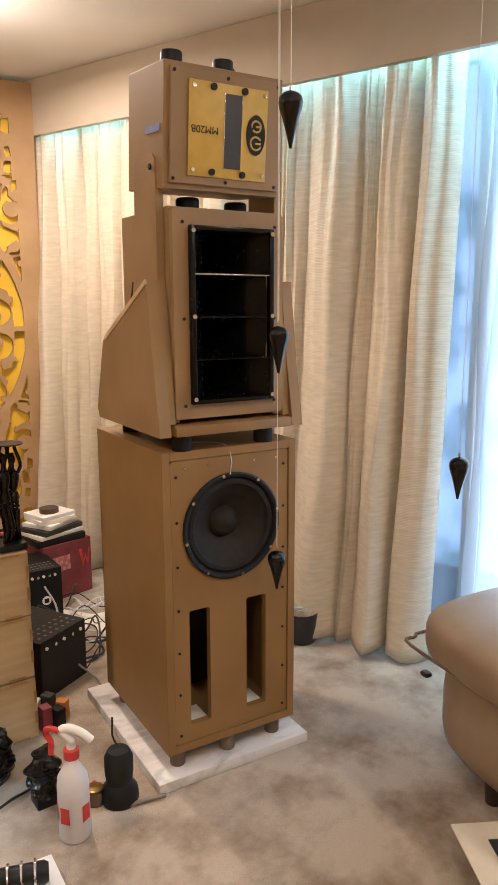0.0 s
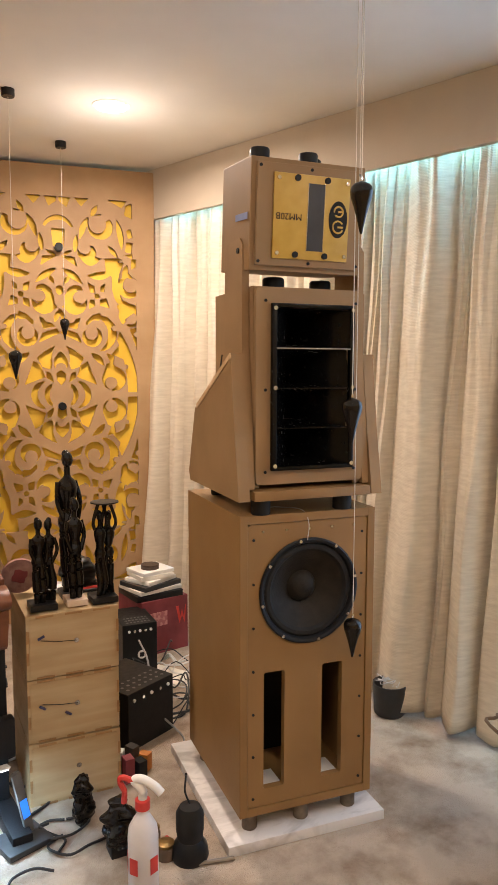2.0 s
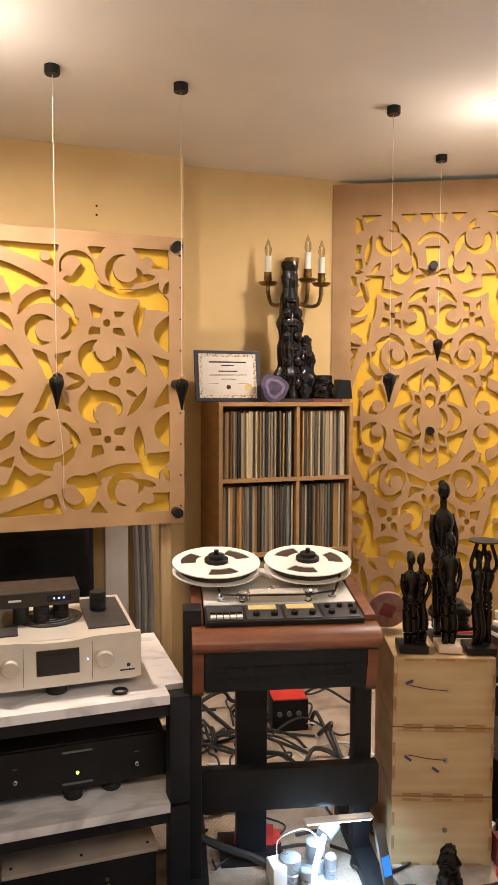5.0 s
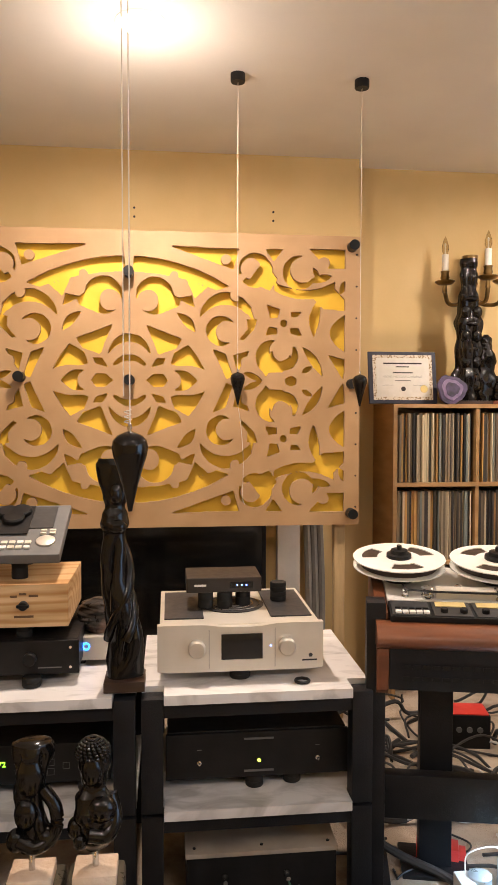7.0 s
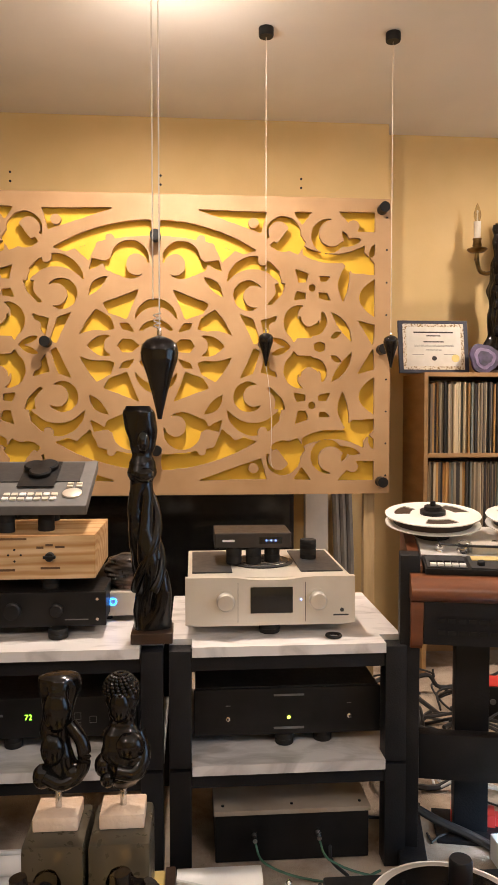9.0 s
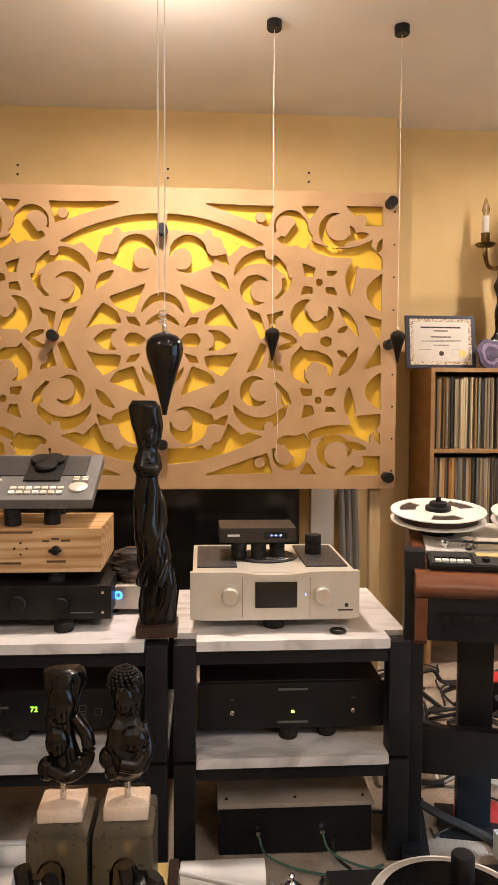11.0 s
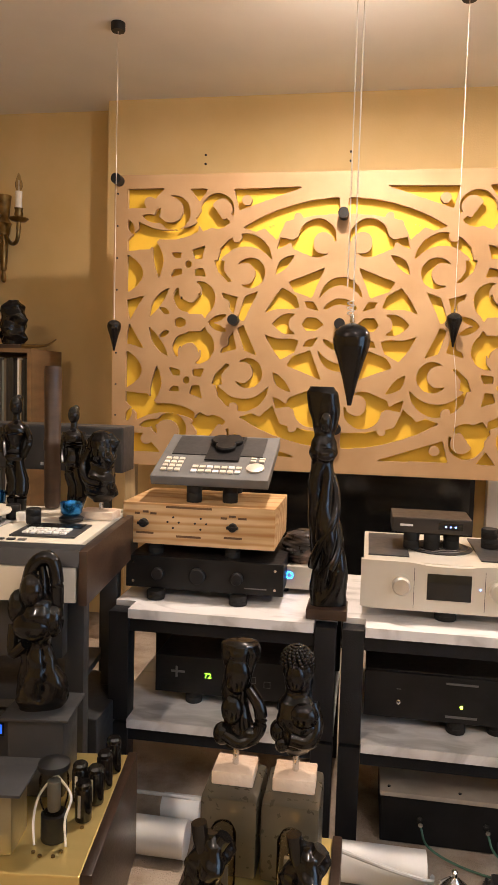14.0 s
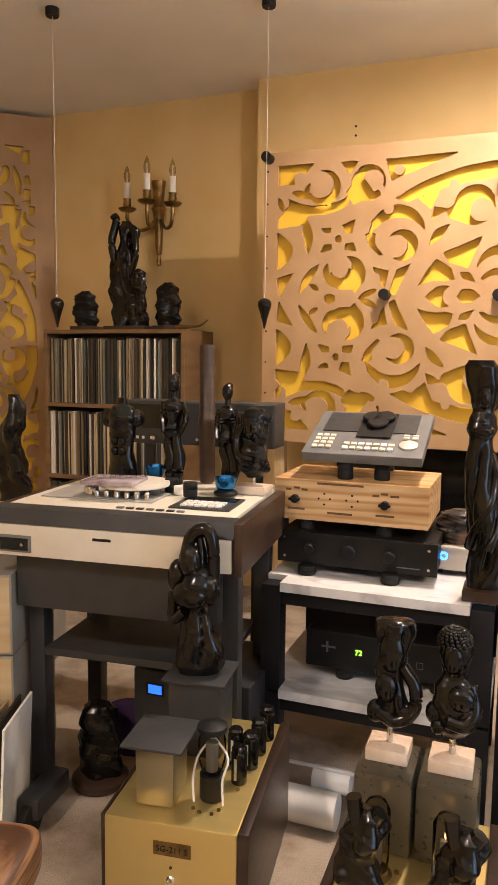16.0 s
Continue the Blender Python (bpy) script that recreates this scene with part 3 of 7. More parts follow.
# ---- curtains ----
def drape(y0, y1, z0, z1, folds, amp, lean, seed, spread=0.0, fine=0.010):
    """A hanging cloth along y: round folds with narrow valleys, looser towards the hem, pushed out by lean at the floor."""
    rnd = random.Random(seed)
    widths = [rnd.choice((0.45, 0.8, 1.2, 1.9)) for _ in range(folds)]
    total = sum(widths)
    marks = [0.0]
    for w in widths:
        marks.append(marks[-1] + w / total)
    depth = [min(1.3, 0.35 + 0.6 * w) * rnd.uniform(0.85, 1.15) for w in widths]
    drift = [rnd.uniform(-0.35, 0.35) for _ in range(folds)]
    ny, nz = int((y1 - y0) / fine), 52
    bm = N()
    grid = []
    for i in range(ny + 1):
        u = i / ny
        k = min(sum(1 for q in marks[1:] if q < u), folds - 1)
        s = min(max((u - marks[k]) / (marks[k + 1] - marks[k]), 0.0), 1.0)
        col = []
        for j in range(nz + 1):
            v = j / nz
            loose = 0.62 + 0.38 * (1 - v)
            bulge = abs(math.sin(math.pi * s)) ** 0.75 * depth[k] * loose
            bulge += 0.20 * math.sin(2 * math.pi * s + 5 * drift[k] + 2.4 * v) * math.sin(math.pi * s) + 0.10 * math.sin(6 * math.pi * s - 3 * v + k) * math.sin(math.pi * s) * v
            x = -lean * (1 - v) ** 1.3 - amp * bulge * 1.6
            y = y0 + u * (y1 - y0) + drift[k] * 0.10 * (1 - v) * math.sin(math.pi * s) - spread * u * (1 - v) + 0.010 * math.sin(13 * v + 4 * k) * math.sin(math.pi * s)
            z = z0 + v * (z1 - z0) + (0.012 * math.sin(17 * u + seed) * (1 - v) if j < 3 else 0)
            col.append(bm.verts.new((x, y, z)))
        grid.append(col)
    for i in range(ny):
        for j in range(nz):
            bm.faces.new((grid[i][j], grid[i + 1][j], grid[i + 1][j + 1], grid[i][j + 1]))
    return bm


for n, (y0, y1, folds, lean) in enumerate(((0.86, 1.80, 8, 0.15), (1.78, 3.14, 12, 0.07))):
    c = solid("curtain", drape(y0, y1, 0.02, 2.30, folds, 0.070, lean, 5 + n, -0.03 if n == 0 else 0.0, 0.008), CURTAIN, pose(2.885, 0, 0), "heavy cream woven curtain in deep folds to the floor", "curtain", "window curtains")
    md = c.modifiers.new("thickness", "SOLIDIFY")
    md.thickness = 0.004
solid("sheer_curtain", drape(-1.3, 0.95, 0.03, 2.30, 24, 0.022, 0.02, 11), sheer_material(), pose(2.925, 0, 0), "translucent white sheer curtain before the window", "curtain", "window curtains")
solid("curtain_rail", box(N(), -0.012, 0.012, -2.0, 3.1, 2.30, 2.325), WHITE, pose(2.885, 0, 0), "white curtain rail behind the pelmet", "curtain rail")

# ---- ceiling fittings ----
def downlight(x, y):
    d = thing("recessed_downlight", pose(x, y, CEIL), "recessed round white ceiling downlight switched on, the three at y below 1 added as fill", "ceiling light", "ceiling downlights")
    bm = N()
    lathe(bm, [(0.062, -0.004), (0.078, -0.003), (0.080, -0.001), (0.060, -0.001)], 28)
    part("trim_ring", bm, WHITE, d)
    part("lens", cyl(N(), 0.062, 0.004, pose(0, 0, -0.0065), n=28), glow("downlight_lens", (1.0, 0.86, 0.66), 14.0), d, "glowing lens")


# the added fill lamps get the same fitting as the two real ones
for lx, ly, _, _ in DOWNLIGHTS_AND_FILL:
    downlight(lx, ly)

# ---- pendulums ----
def pendulum(x, y, top, k=1.0, label="turned black wooden teardrop pendulum hanging on a cord"):
    p = thing("pendulum", pose(x, y, top), label, "pendulum", "hanging pendulums")
    prof = [(0.003, -0.116), (0.005, -0.105), (0.011, -0.08), (0.018, -0.055), (0.0245, -0.036), (0.0265, -0.024), (0.0245, -0.013), (0.018, -0.006), (0.009, -0.002), (0.003, 0.0)]
    part("bob", lathe(N(), [(r * k, z * k) for r, z in prof], 24), GLOSS, p)
    part("eye_hook", lathe(N(), [(0.003, 0.0005), (0.0035, 0.006), (0.002, 0.012)], 8), CHROME, p)
    part("cord", tube(N(), [(0, 0, 0.008), (0, 0, CEIL - top - 0.03)], 0.0011, 5), STRING, p)
    part("ceiling_mount", lathe(N(), [(0.024, CEIL - top - 0.03), (0.026, CEIL - top - 0.026), (0.026, CEIL - top - 0.001)], 20), BLACK, p, "black round ceiling mount")
    return p


for a in ((0.840, 2.615, 1.437), (0.396, 2.617, 1.442), (1.662, 2.55, 1.465), (-1.63, 2.50, 1.41), (-0.835, 2.70, 1.41)):
    pendulum(*a)
big = pendulum(0.095, 1.10, 1.268)
part("second_cord", tube(N(), [(-0.009, 0.004, 0.05), (-0.010, 0.004, CEIL - 1.30)], 0.0010, 5), STRING, big)
part("cord_knot", tube(N(), [(-0.003 + 0.005 * math.cos(i * 0.9), 0.005 * math.sin(i * 0.9), 0.010 + 0.0010 * i) for i in range(22)], 0.0009, 4), STRING, big, "wound cord")
solid("slack_cord", tube(N(), smooth_path([(0, 0, 0), (0.012, 0.002, -0.08), (0.02, 0.0, -0.2), (0.018, 0, -0.33), (0.026, 0, -0.36)]), 0.0010, 5), STRING, pose(0.396, 2.617, 1.328), "loose cord end hanging under a pendulum", "cord")
pendulum(2.16, 2.98, 1.64, 0.9)
PEND_RIGHT = [(1.585, 0.80, 1.81), (1.70, 0.90, 1.315), (1.87, 1.01, 0.67), (2.06, 0.555, 0.965)]
for a in PEND_RIGHT:
    pendulum(*a)

# ---- speaker tower ----
TOWER = pose(1.60, 1.203, 0, 0, 0, -24.6)
BWID, BDEP, BZ0, BZ1 = 0.432, 0.505, 0.088, 0.978
slab = solid("marble_slab", box(N(), -0.045, BWID + 0.035, -0.03, BDEP + 0.09, 0.0, 0.032, 0.003), MARBLE, TOWER, "white marble slab lying on the carpet under a speaker", "slab")
FOOT_WOOD = surf("worn_foot_wood", (0.10, 0.075, 0.055), (0.19, 0.15, 0.11), 0.7, 25, 0.2)
bass = thing("bass_cabinet", TOWER, "tall brown fibreboard bass cabinet with one woofer and two slots", "loudspeaker")
t = 0.024
for nm, *b in (("side_board", 0, t, 0, BDEP, BZ0, BZ1, 0.002), ("side_board", BWID - t, BWID, 0, BDEP, BZ0, BZ1, 0.002), ("top_board", t, BWID - t, 0, BDEP, BZ1 - t, BZ1 - 0.0005), ("bottom_board", t, BWID - t, 0, BDEP, BZ0 + 0.0005, BZ0 + t), ("back_board", t, BWID - t, BDEP - t, BDEP - 0.001, BZ0 + t, BZ1 - t)):
    part(nm, box(N(), *b), MDF_BOX, bass, smooth=False)


def baffle_field(x, z):
    r = np.hypot(x - 0.0, z - (0.746 - 0.533)) - 0.146
    s = np.minimum(block(x, z, -0.108, -0.193, 0.033, 0.176), block(x, z, 0.080, -0.193, 0.034, 0.176))
    return np.minimum(r, s)


bw, bh = BWID - 2 * t - 0.012, BZ1 - BZ0 - 2 * t - 0.012
baffle = part("baffle", fretwork("baffle", bw, bh, 0.007, 0.022, baffle_field), MDF_BOX, bass, smooth=False)
baffle.location = (BWID / 2, 0.004, (BZ0 + BZ1) / 2)
# added black sheet: the shade seen through the slots, put in as colour
part("shade_sheet", box(N(), t, BWID - t, 0.30, 0.31, BZ0 + t, BZ1 - t), BLACK, bass, "added black sheet standing in for the shade inside the cabinet")
for x0 in (0.075, 0.262):
    part("slot_sill", box(N(), x0 + 0.002, x0 + 0.064, 0.02, 0.10, 0.148, 0.163), WHITE, bass, "pale strip at the slot's foot")
wf = part("woofer", N(), BLACK, bass)
bm = N()
M = pose(BWID / 2 - 0.0, 0.004, 0.746, 90)
lathe(bm, [(0.146, -0.012), (0.154, 0.000), (0.157, 0.001), (0.157, 0.006), (0.152, 0.008), (0.144, 0.005), (0.139, -0.006)], 44, M, caps=False)
part("basket_rim", bm, STEEL_BLACK, wf, "black pressed steel rim")
bm = N()
lathe(bm, [(0.141, -0.006), (0.133, 0.000), (0.123, -0.001), (0.117, -0.008), (0.113, -0.012)], 44, M, caps=False)
part("surround", bm, RUBBER, wf)
bm = N()
lathe(bm, [(0.115, -0.010), (0.085, -0.030), (0.046, -0.054), (0.043, -0.056)], 44, M, caps=False)
part("cone", bm, CONE, wf, "dark brown paper cone")
bm = N()
lathe(bm, [(0.047, -0.053), (0.040, -0.040), (0.027, -0.031), (0.012, -0.027), (0.001, -0.026)], 32, M)
part("dust_cap", bm, CONE, wf)
for i in range(8):
    a = 2 * math.pi * i / 8 + 0.2
    part("screw", cyl(N(), 0.005, 0.005, pose(BWID / 2 + 0.151 * math.cos(a), -0.003, 0.746 + 0.151 * math.sin(a), 90), n=10), CHROME, wf)
for i in range(7):
    for x in (0.042, BWID - 0.042):
        part("screw", cyl(N(), 0.004, 0.004, pose(x, 0.003, 0.14 + 0.128 * i, 90), n=8), STEEL_BLACK, bass)
for i in range(5):
    part("screw", cyl(N(), 0.004, 0.004, pose(0.07 + 0.073 * i, 0.003, 0.93, 90), n=8), CHROME, bass)
for x, y in ((0.045, 0.04), (0.21, 0.035), (0.375, 0.04), (0.045, 0.45), (0.375, 0.45)):
    part("foot", lathe(N(), [(0.021, 0.0325), (0.023, 0.036), (0.023, 0.084), (0.021, BZ0 - 0.0005)], 18, pose(x, y, 0)), FOOT_WOOD, bass, "greyish worn wooden foot")

# horn cabinet with its leaning side cheeks
mid = thing("horn_cabinet", TOWER, "fibreboard midrange horn cabinet with sloping side cheeks and black horn", "loudspeaker")
MX0, MX1, MZ0 = 0.045, 0.385, BZ1 + 0.045
# fibreboard made paler, for the top light caught by the sawn slope
LIT_EDGE = surf("lit_sawn_edge", (0.50, 0.33, 0.17), (0.58, 0.40, 0.22), 0.7, 12, 0.05)
SIDE = pose(0, 0, 0, 0, 0, 90) @ Matrix.Diagonal((1, -1, 1, 1))
cheek = [(-0.02, MZ0), (0.44, MZ0), (0.455, MZ0 + 0.03), (0.385, 1.262), (0.365, 1.275), (0.045, 1.432), (0.012, 1.20), (-0.012, MZ0 + 0.05)]
riser = [(0.0, MZ0 + 0.03), (0.24, MZ0 + 0.03), (0.20, 1.30), (0.185, 1.73), (0.165, 1.748), (0.065, 1.748), (0.048, 1.73), (0.046, 1.43), (0.014, 1.20)]
for x0, x1, r0, r1 in ((MX0 - 0.056, MX0 - 0.0225, MX0 - 0.022, MX0 - 0.0005), (MX1 + 0.0225, MX1 + 0.056, MX1 + 0.0005, MX1 + 0.022)):
    part("side_cheek", prism(N(), cheek, x0, x1, SIDE), MDF_PALE, mid, smooth=False)
    part("riser_arm", prism(N(), riser, r0, r1, SIDE), MDF_PALE, mid, smooth=False)
    # added strip that draws the bright lit line along the slope
    slope = math.atan2(1.275 - 1.432, 0.365 - 0.045)
    face = x0 - 0.003 if x0 < 0.2 else x1 - 0.001
    part("lit_edge_strip", box(N(), face, face + 0.004, 0.0, 0.354, -0.013, 0.001, 0.001, pose(0, 0.046, 1.4315, math.degrees(slope), 0, 0)), LIT_EDGE, mid, "sawn edge with the light on it put into a paler colour", smooth=False)
    bolt_x = r0 - 0.001 if x0 < 0.2 else r1 + 0.001
    part("bolt", cyl(N(), 0.008, 0.006, pose(bolt_x, 0.075, 1.715, 0, 90, 0), n=12), STEEL_BLACK, mid)
part("catch_wire", tube(N(), smooth_path([(MX0 - 0.023, 0.215, 1.33), (MX0 - 0.03, 0.22, 1.36), (MX0 - 0.028, 0.21, 1.40), (MX0 - 0.023, 0.212, 1.43)]), 0.0022, 6), STEEL_BLACK, mid)
bm = N()
box(bm, MX0, MX0 + 0.02, 0.02, 0.34, MZ0 + 0.03, 1.615)
box(bm, MX1 - 0.02, MX1, 0.02, 0.34, MZ0 + 0.03, 1.615)
box(bm, MX0 + 0.02, MX1 - 0.02, 0.02, 0.34, 1.595, 1.6145)
box(bm, MX0 + 0.02, MX1 - 0.02, 0.32, 0.339, MZ0 + 0.03, 1.595)
part("carcass", bm, MDF_PALE, mid, smooth=False)
part("base_board", box(N(), MX0 - 0.012, MX1 + 0.012, -0.03, 0.42, MZ0, MZ0 + 0.027, 0.003), MDF_BOX, mid)
def horn_field(x, z):
    return np.maximum(np.abs(x - 0.002) - 0.112 - 0.006 * np.cos(z * 14), np.abs(z) - 0.222)
hb = part("baffle", fretwork("horn_baffle", MX1 - MX0 - 0.012, 0.535, 0.008, 0.02, horn_field), MDF_PALE, mid, smooth=False)
hb.location = ((MX0 + MX1) / 2, 0.001, 1.336)
hx = (MX0 + MX1) / 2 + 0.002
for j in range(4):
    bm = N()
    z0, z1 = 1.114 + 0.111 * j, 1.114 + 0.111 * (j + 1) - 0.004
    y0 = [-0.014, 0.002, 0.002, -0.014][j]
    # each cell flares from a narrow throat to the mouth
    rings = []
    for s in range(9):
        q = s / 8
        half, inset, y = 0.018 + 0.097 * q ** 2.4, 0.018 * (1 - q), 0.21 + (y0 - 0.21) * q
        rings.append([bm.verts.new((hx + sx * half, y, z)) for sx, z in ((-1, z0 + inset), (1, z0 + inset), (1, z1 - inset), (-1, z1 - inset))])
    for lo, hi in zip(rings, rings[1:]):
        for k in range(4):
            bm.faces.new((lo[k], lo[(k + 1) % 4], hi[(k + 1) % 4], hi[k]))
    bm.faces.new(rings[0])
    part("horn_cell", bm, HORN, mid, "glossy black horn cell")
bm = N()
for x0, x1, z0, z1 in ((-0.128, -0.113, -0.232, 0.232), (0.113, 0.128, -0.232, 0.232), (-0.113, 0.113, 0.220, 0.232), (-0.113, 0.113, -0.232, -0.220)):
    box(bm, hx + x0, hx + x1, -0.016, 0.000, 1.336 + z0, 1.336 + z1, 0.003)
part("horn_flange", bm, HORN, mid)
for j in range(1, 4):
    part("horn_vane", box(N(), hx - 0.115, hx + 0.115, -0.016 if j != 2 else -0.008, 0.03, 1.1105 + 0.111 * j, 1.1135 + 0.111 * j, 0.001), CHROME if j == 3 else HORN, mid, "thin shining vane")
for x in (-0.12, 0.12):
    for z in (-0.218, 0.0, 0.218):
        part("screw", cyl(N(), 0.006, 0.005, pose(hx + x, -0.018, 1.336 + z, 90), n=10), CHROME, mid)
for x in (MX0 + 0.03, MX1 - 0.03):
    for z in (1.10, 1.33, 1.575):
        part("screw", cyl(N(), 0.0045, 0.004, pose(x, 0.0, z, 90), n=8), STEEL_BLACK, mid)
for x, y in ((0.07, 0.02), (0.33, 0.02), (0.2, 0.38), (0.07, 0.38)):
    part("foot", lathe(N(), [(0.026, BZ1 + 0.0005), (0.028, BZ1 + 0.004), (0.028, MZ0 - 0.004), (0.025, MZ0 - 0.0005)], 18, pose(x, y, 0)), RUBBER, mid, "black rubber foot")

# tweeter box, tipped towards the room
tw = thing("tweeter_box", TOWER @ pose(0.2, 0.0, 1.655, 5, 0, 0), "small square fibreboard tweeter box with a yellow front plate", "loudspeaker")
TWW, TH = 0.172, 0.296
bm = N()
box(bm, -TWW, TWW, 0.012, 0.24, 0, TH, 0.003)
part("carcass", bm, MDF_PALE, tw, smooth=False)
part("baffle", box(N(), -TWW + 0.014, TWW - 0.014, 0.0, 0.0115, 0.014, TH - 0.014, 0.002), MDF_PALE, tw, smooth=False)
plate = part("front_plate", box(N(), -0.112, 0.118, -0.006, -0.0005, 0.034, 0.258, 0.002), PLATE, tw, "yellow front plate")
part("ribbon_slot", box(N(), -0.010, 0.038, -0.0078, -0.0062, 0.058, 0.236), GREY, plate, "dark ribbon element")
for x in (-0.012, 0.0385):
    part("slot_edge", box(N(), x, x + 0.0015, -0.0085, -0.0062, 0.056, 0.238), CHROME, plate)
part("emblem", lathe(N(), [(0.030, -0.001), (0.030, 0.001)], 30, pose(0.083, -0.0075, 0.147, 90) @ Matrix.Diagonal((0.95, 1.65, 1, 1))), BLACK, plate, "black oval emblem")
for cz, rr, a0, a1 in ((0.127, 0.016, 0.6, 5.8), (0.168, 0.0135, -2.4, 3.4)):
    ring = [(0.083 + rr * math.cos(a0 + (a1 - a0) * i / 16), -0.0092, cz + rr * math.sin(a0 + (a1 - a0) * i / 16)) for i in range(17)]
    part("emblem_loop", tube(N(), ring, 0.0026, 5), PLATE, plate)
for cz in (0.127, 0.168):
    part("emblem_bar", box(N(), 0.082, 0.098, -0.0105, -0.0086, cz - 0.0024, cz + 0.0024), PLATE, plate)
letters("MM20B", 0.025, BLACK, plate, pose(-0.066, -0.0066, 0.146, 90, 180, 0))
for x, z in ((-0.045, 0.247), (0.045, 0.247), (-0.045, 0.046), (0.045, 0.046)):
    part("bolt", cyl(N(), 0.0085, 0.006, pose(x, -0.010, z, 90), n=14), STEEL_BLACK, plate)
for x, z in ((-0.100, 0.244), (0.106, 0.244), (-0.100, 0.048), (0.106, 0.048)):
    part("screw", cyl(N(), 0.0055, 0.005, pose(x, -0.010, z, 90), n=10), CHROME, plate)
for x in (-TWW + 0.022, 0, TWW - 0.022):
    for z in (0.024, TH - 0.024):
        part("screw", cyl(N(), 0.0045, 0.004, pose(x, -0.001, z, 90), n=8), STEEL_BLACK, tw)
for x, y in ((-0.135, 0.05), (0.01, 0.05), (0.055, 0.12)):
    part("puck", lathe(N(), [(0.024, TH + 0.0005), (0.027, TH + 0.004), (0.027, TH + 0.024), (0.024, TH + 0.028)], 18, pose(x, y, 0)), BLACK, tw, "black rubber puck on top")
part("tape", box(N(), -TWW - 0.002, -TWW - 0.0003, 0.03, 0.12, 0.135, 0.153), TAPE, tw, "strip of blue masking tape")
for x, y in ((-0.06, 0.10), (0.10, 0.12)):
    solid("isolation_puck", lathe(N(), [(0.028, 0), (0.032, 0.005), (0.032, 0.028), (0.028, 0.033)], 20), BLACK, TOWER @ pose(0.2 + x, y, 1.6155), "black rubber isolation puck on the horn cabinet", "puck", "isolation pucks")
solid("loose_wire", tube(N(), smooth_path([(0, 0, 0.003), (0.05, -0.02, 0.012), (0.1, 0.01, 0.004), (0.14, -0.05, 0.004), (0.15, -0.075, -0.03), (0.145, -0.078, -0.08)]), 0.0012, 5), PALE_CABLE, TOWER @ pose(0.06, 0.07, BZ1), "thin pale loose wire lying on the cabinet", "wire")

# ---- racks ----
def rack(x0, label):
    """Black steel stand with two white marble shelves."""
    r = thing("equipment_rack", pose(x0, 1.86, 0), label, "rack", "equipment racks")
    w, d, p = 0.60, 0.50, 0.055
    for x in (0, w - p):
        for y in (0, d - p):
            for z0, z1 in ((0.002, 0.268), (0.276, 0.572)):
                part("post", box(N(), x, x + p, y, y + p, z0, z1, 0.003), STEEL_BLACK, r)
    for zt in (0.287, 0.585):
        for y in (0.008, d - p + 0.008):
            part("rail", box(N(), p + 0.001, w - p - 0.001, y, y + 0.03, zt - 0.065, zt - 0.026), STEEL_BLACK, r)
        for x in (0.006, w - p + 0.01):
            part("side_rail", box(N(), x, x + 0.03, p + 0.001, d - p - 0.001, zt - 0.065, zt - 0.026), STEEL_BLACK, r)
        bm = N()
        pts = [(p + 0.002, -0.012), (w - p - 0.002, -0.012), (w - p - 0.002, p + 0.004), (w, p + 0.004), (w, d), (0, d), (0, p + 0.004), (p + 0.002, p + 0.004)]
        prism(bm, pts, -zt, -(zt - 0.025), pose(0, 0, 0, -90, 0, 0))
        part("marble_shelf", bm, MARBLE, r, "white marble shelf", smooth=False)
    return r


rack(0.08, "black steel rack with white marble shelves under a silver amplifier")
rack(-0.535, "black steel rack with white marble shelves under a pine box")


def puck(x, y, z, r=0.024, h=0.03, mat=RUBBER, label="black rubber puck under the equipment"):
    return solid("isolation_puck", lathe(N(), [(r * 0.94, 0), (r, 0.003), (r, h * 0.45), (r * 0.95, h * 0.5), (r, h * 0.55), (r, h - 0.003), (r * 0.94, h)], 20), mat, pose(x, y, z), label, "puck", "isolation pucks")


def knob(parent, x, z, r, out, mat, y=0.0):
    part("dial", lathe(N(), [(r * 0.9, 0.0), (r, out * 0.2), (r, out * 0.85), (r * 0.85, out), (0.001, out * 1.02)], 28, pose(x, y, z, 90)), mat, parent)


MT = 0.586
SATIN = surf("satin_aluminium", (0.66, 0.63, 0.57), (0.72, 0.69, 0.63), 0.38, 20, 0.0, metal=0.8)
# silver amplifier
amp = thing("amplifier", pose(0.12, 1.935, MT + 0.025), "champagne silver amplifier with two round knobs and a dark display", "amplifier")
bm = N()
box(bm, 0.006, 0.436, 0.02, 0.40, 0, 0.122, 0.003)
part("casing", bm, SILVER, amp, smooth=False)
bm = N()
pts = []
for i in range(25):
    x = 0.442 * i / 24
    pts.append((x, 0.118 + 0.008 * (1 / (1 + math.exp((0.22 - abs(x - 0.221) - 0.15) * 90)))))
prism(bm, [(0, 0.004), (0.03, 0.0), (0.412, 0.0), (0.442, 0.004)] + pts[::-1], 0.0, 0.02)
part("front_panel", bm, SILVER, amp, smooth=False)
part("display", box(N(), 0.168, 0.278, -0.003, 0.0, 0.032, 0.100, 0.001), SMOKE, amp, "dark glass display")
part("knob_recess", lathe(N(), [(0.029, -0.0004), (0.029, 0.0012), (0.025, 0.0014)], 30, pose(0.103, 0, 0.066, 90)), SILVER, amp)
knob(amp, 0.103, 0.066, 0.023, 0.026, SATIN)
part("knob_recess", lathe(N(), [(0.029, -0.0004), (0.029, 0.0012), (0.025, 0.0014)], 30, pose(0.342, 0, 0.066, 90)), SILVER, amp)
knob(amp, 0.342, 0.066, 0.023, 0.026, SATIN)
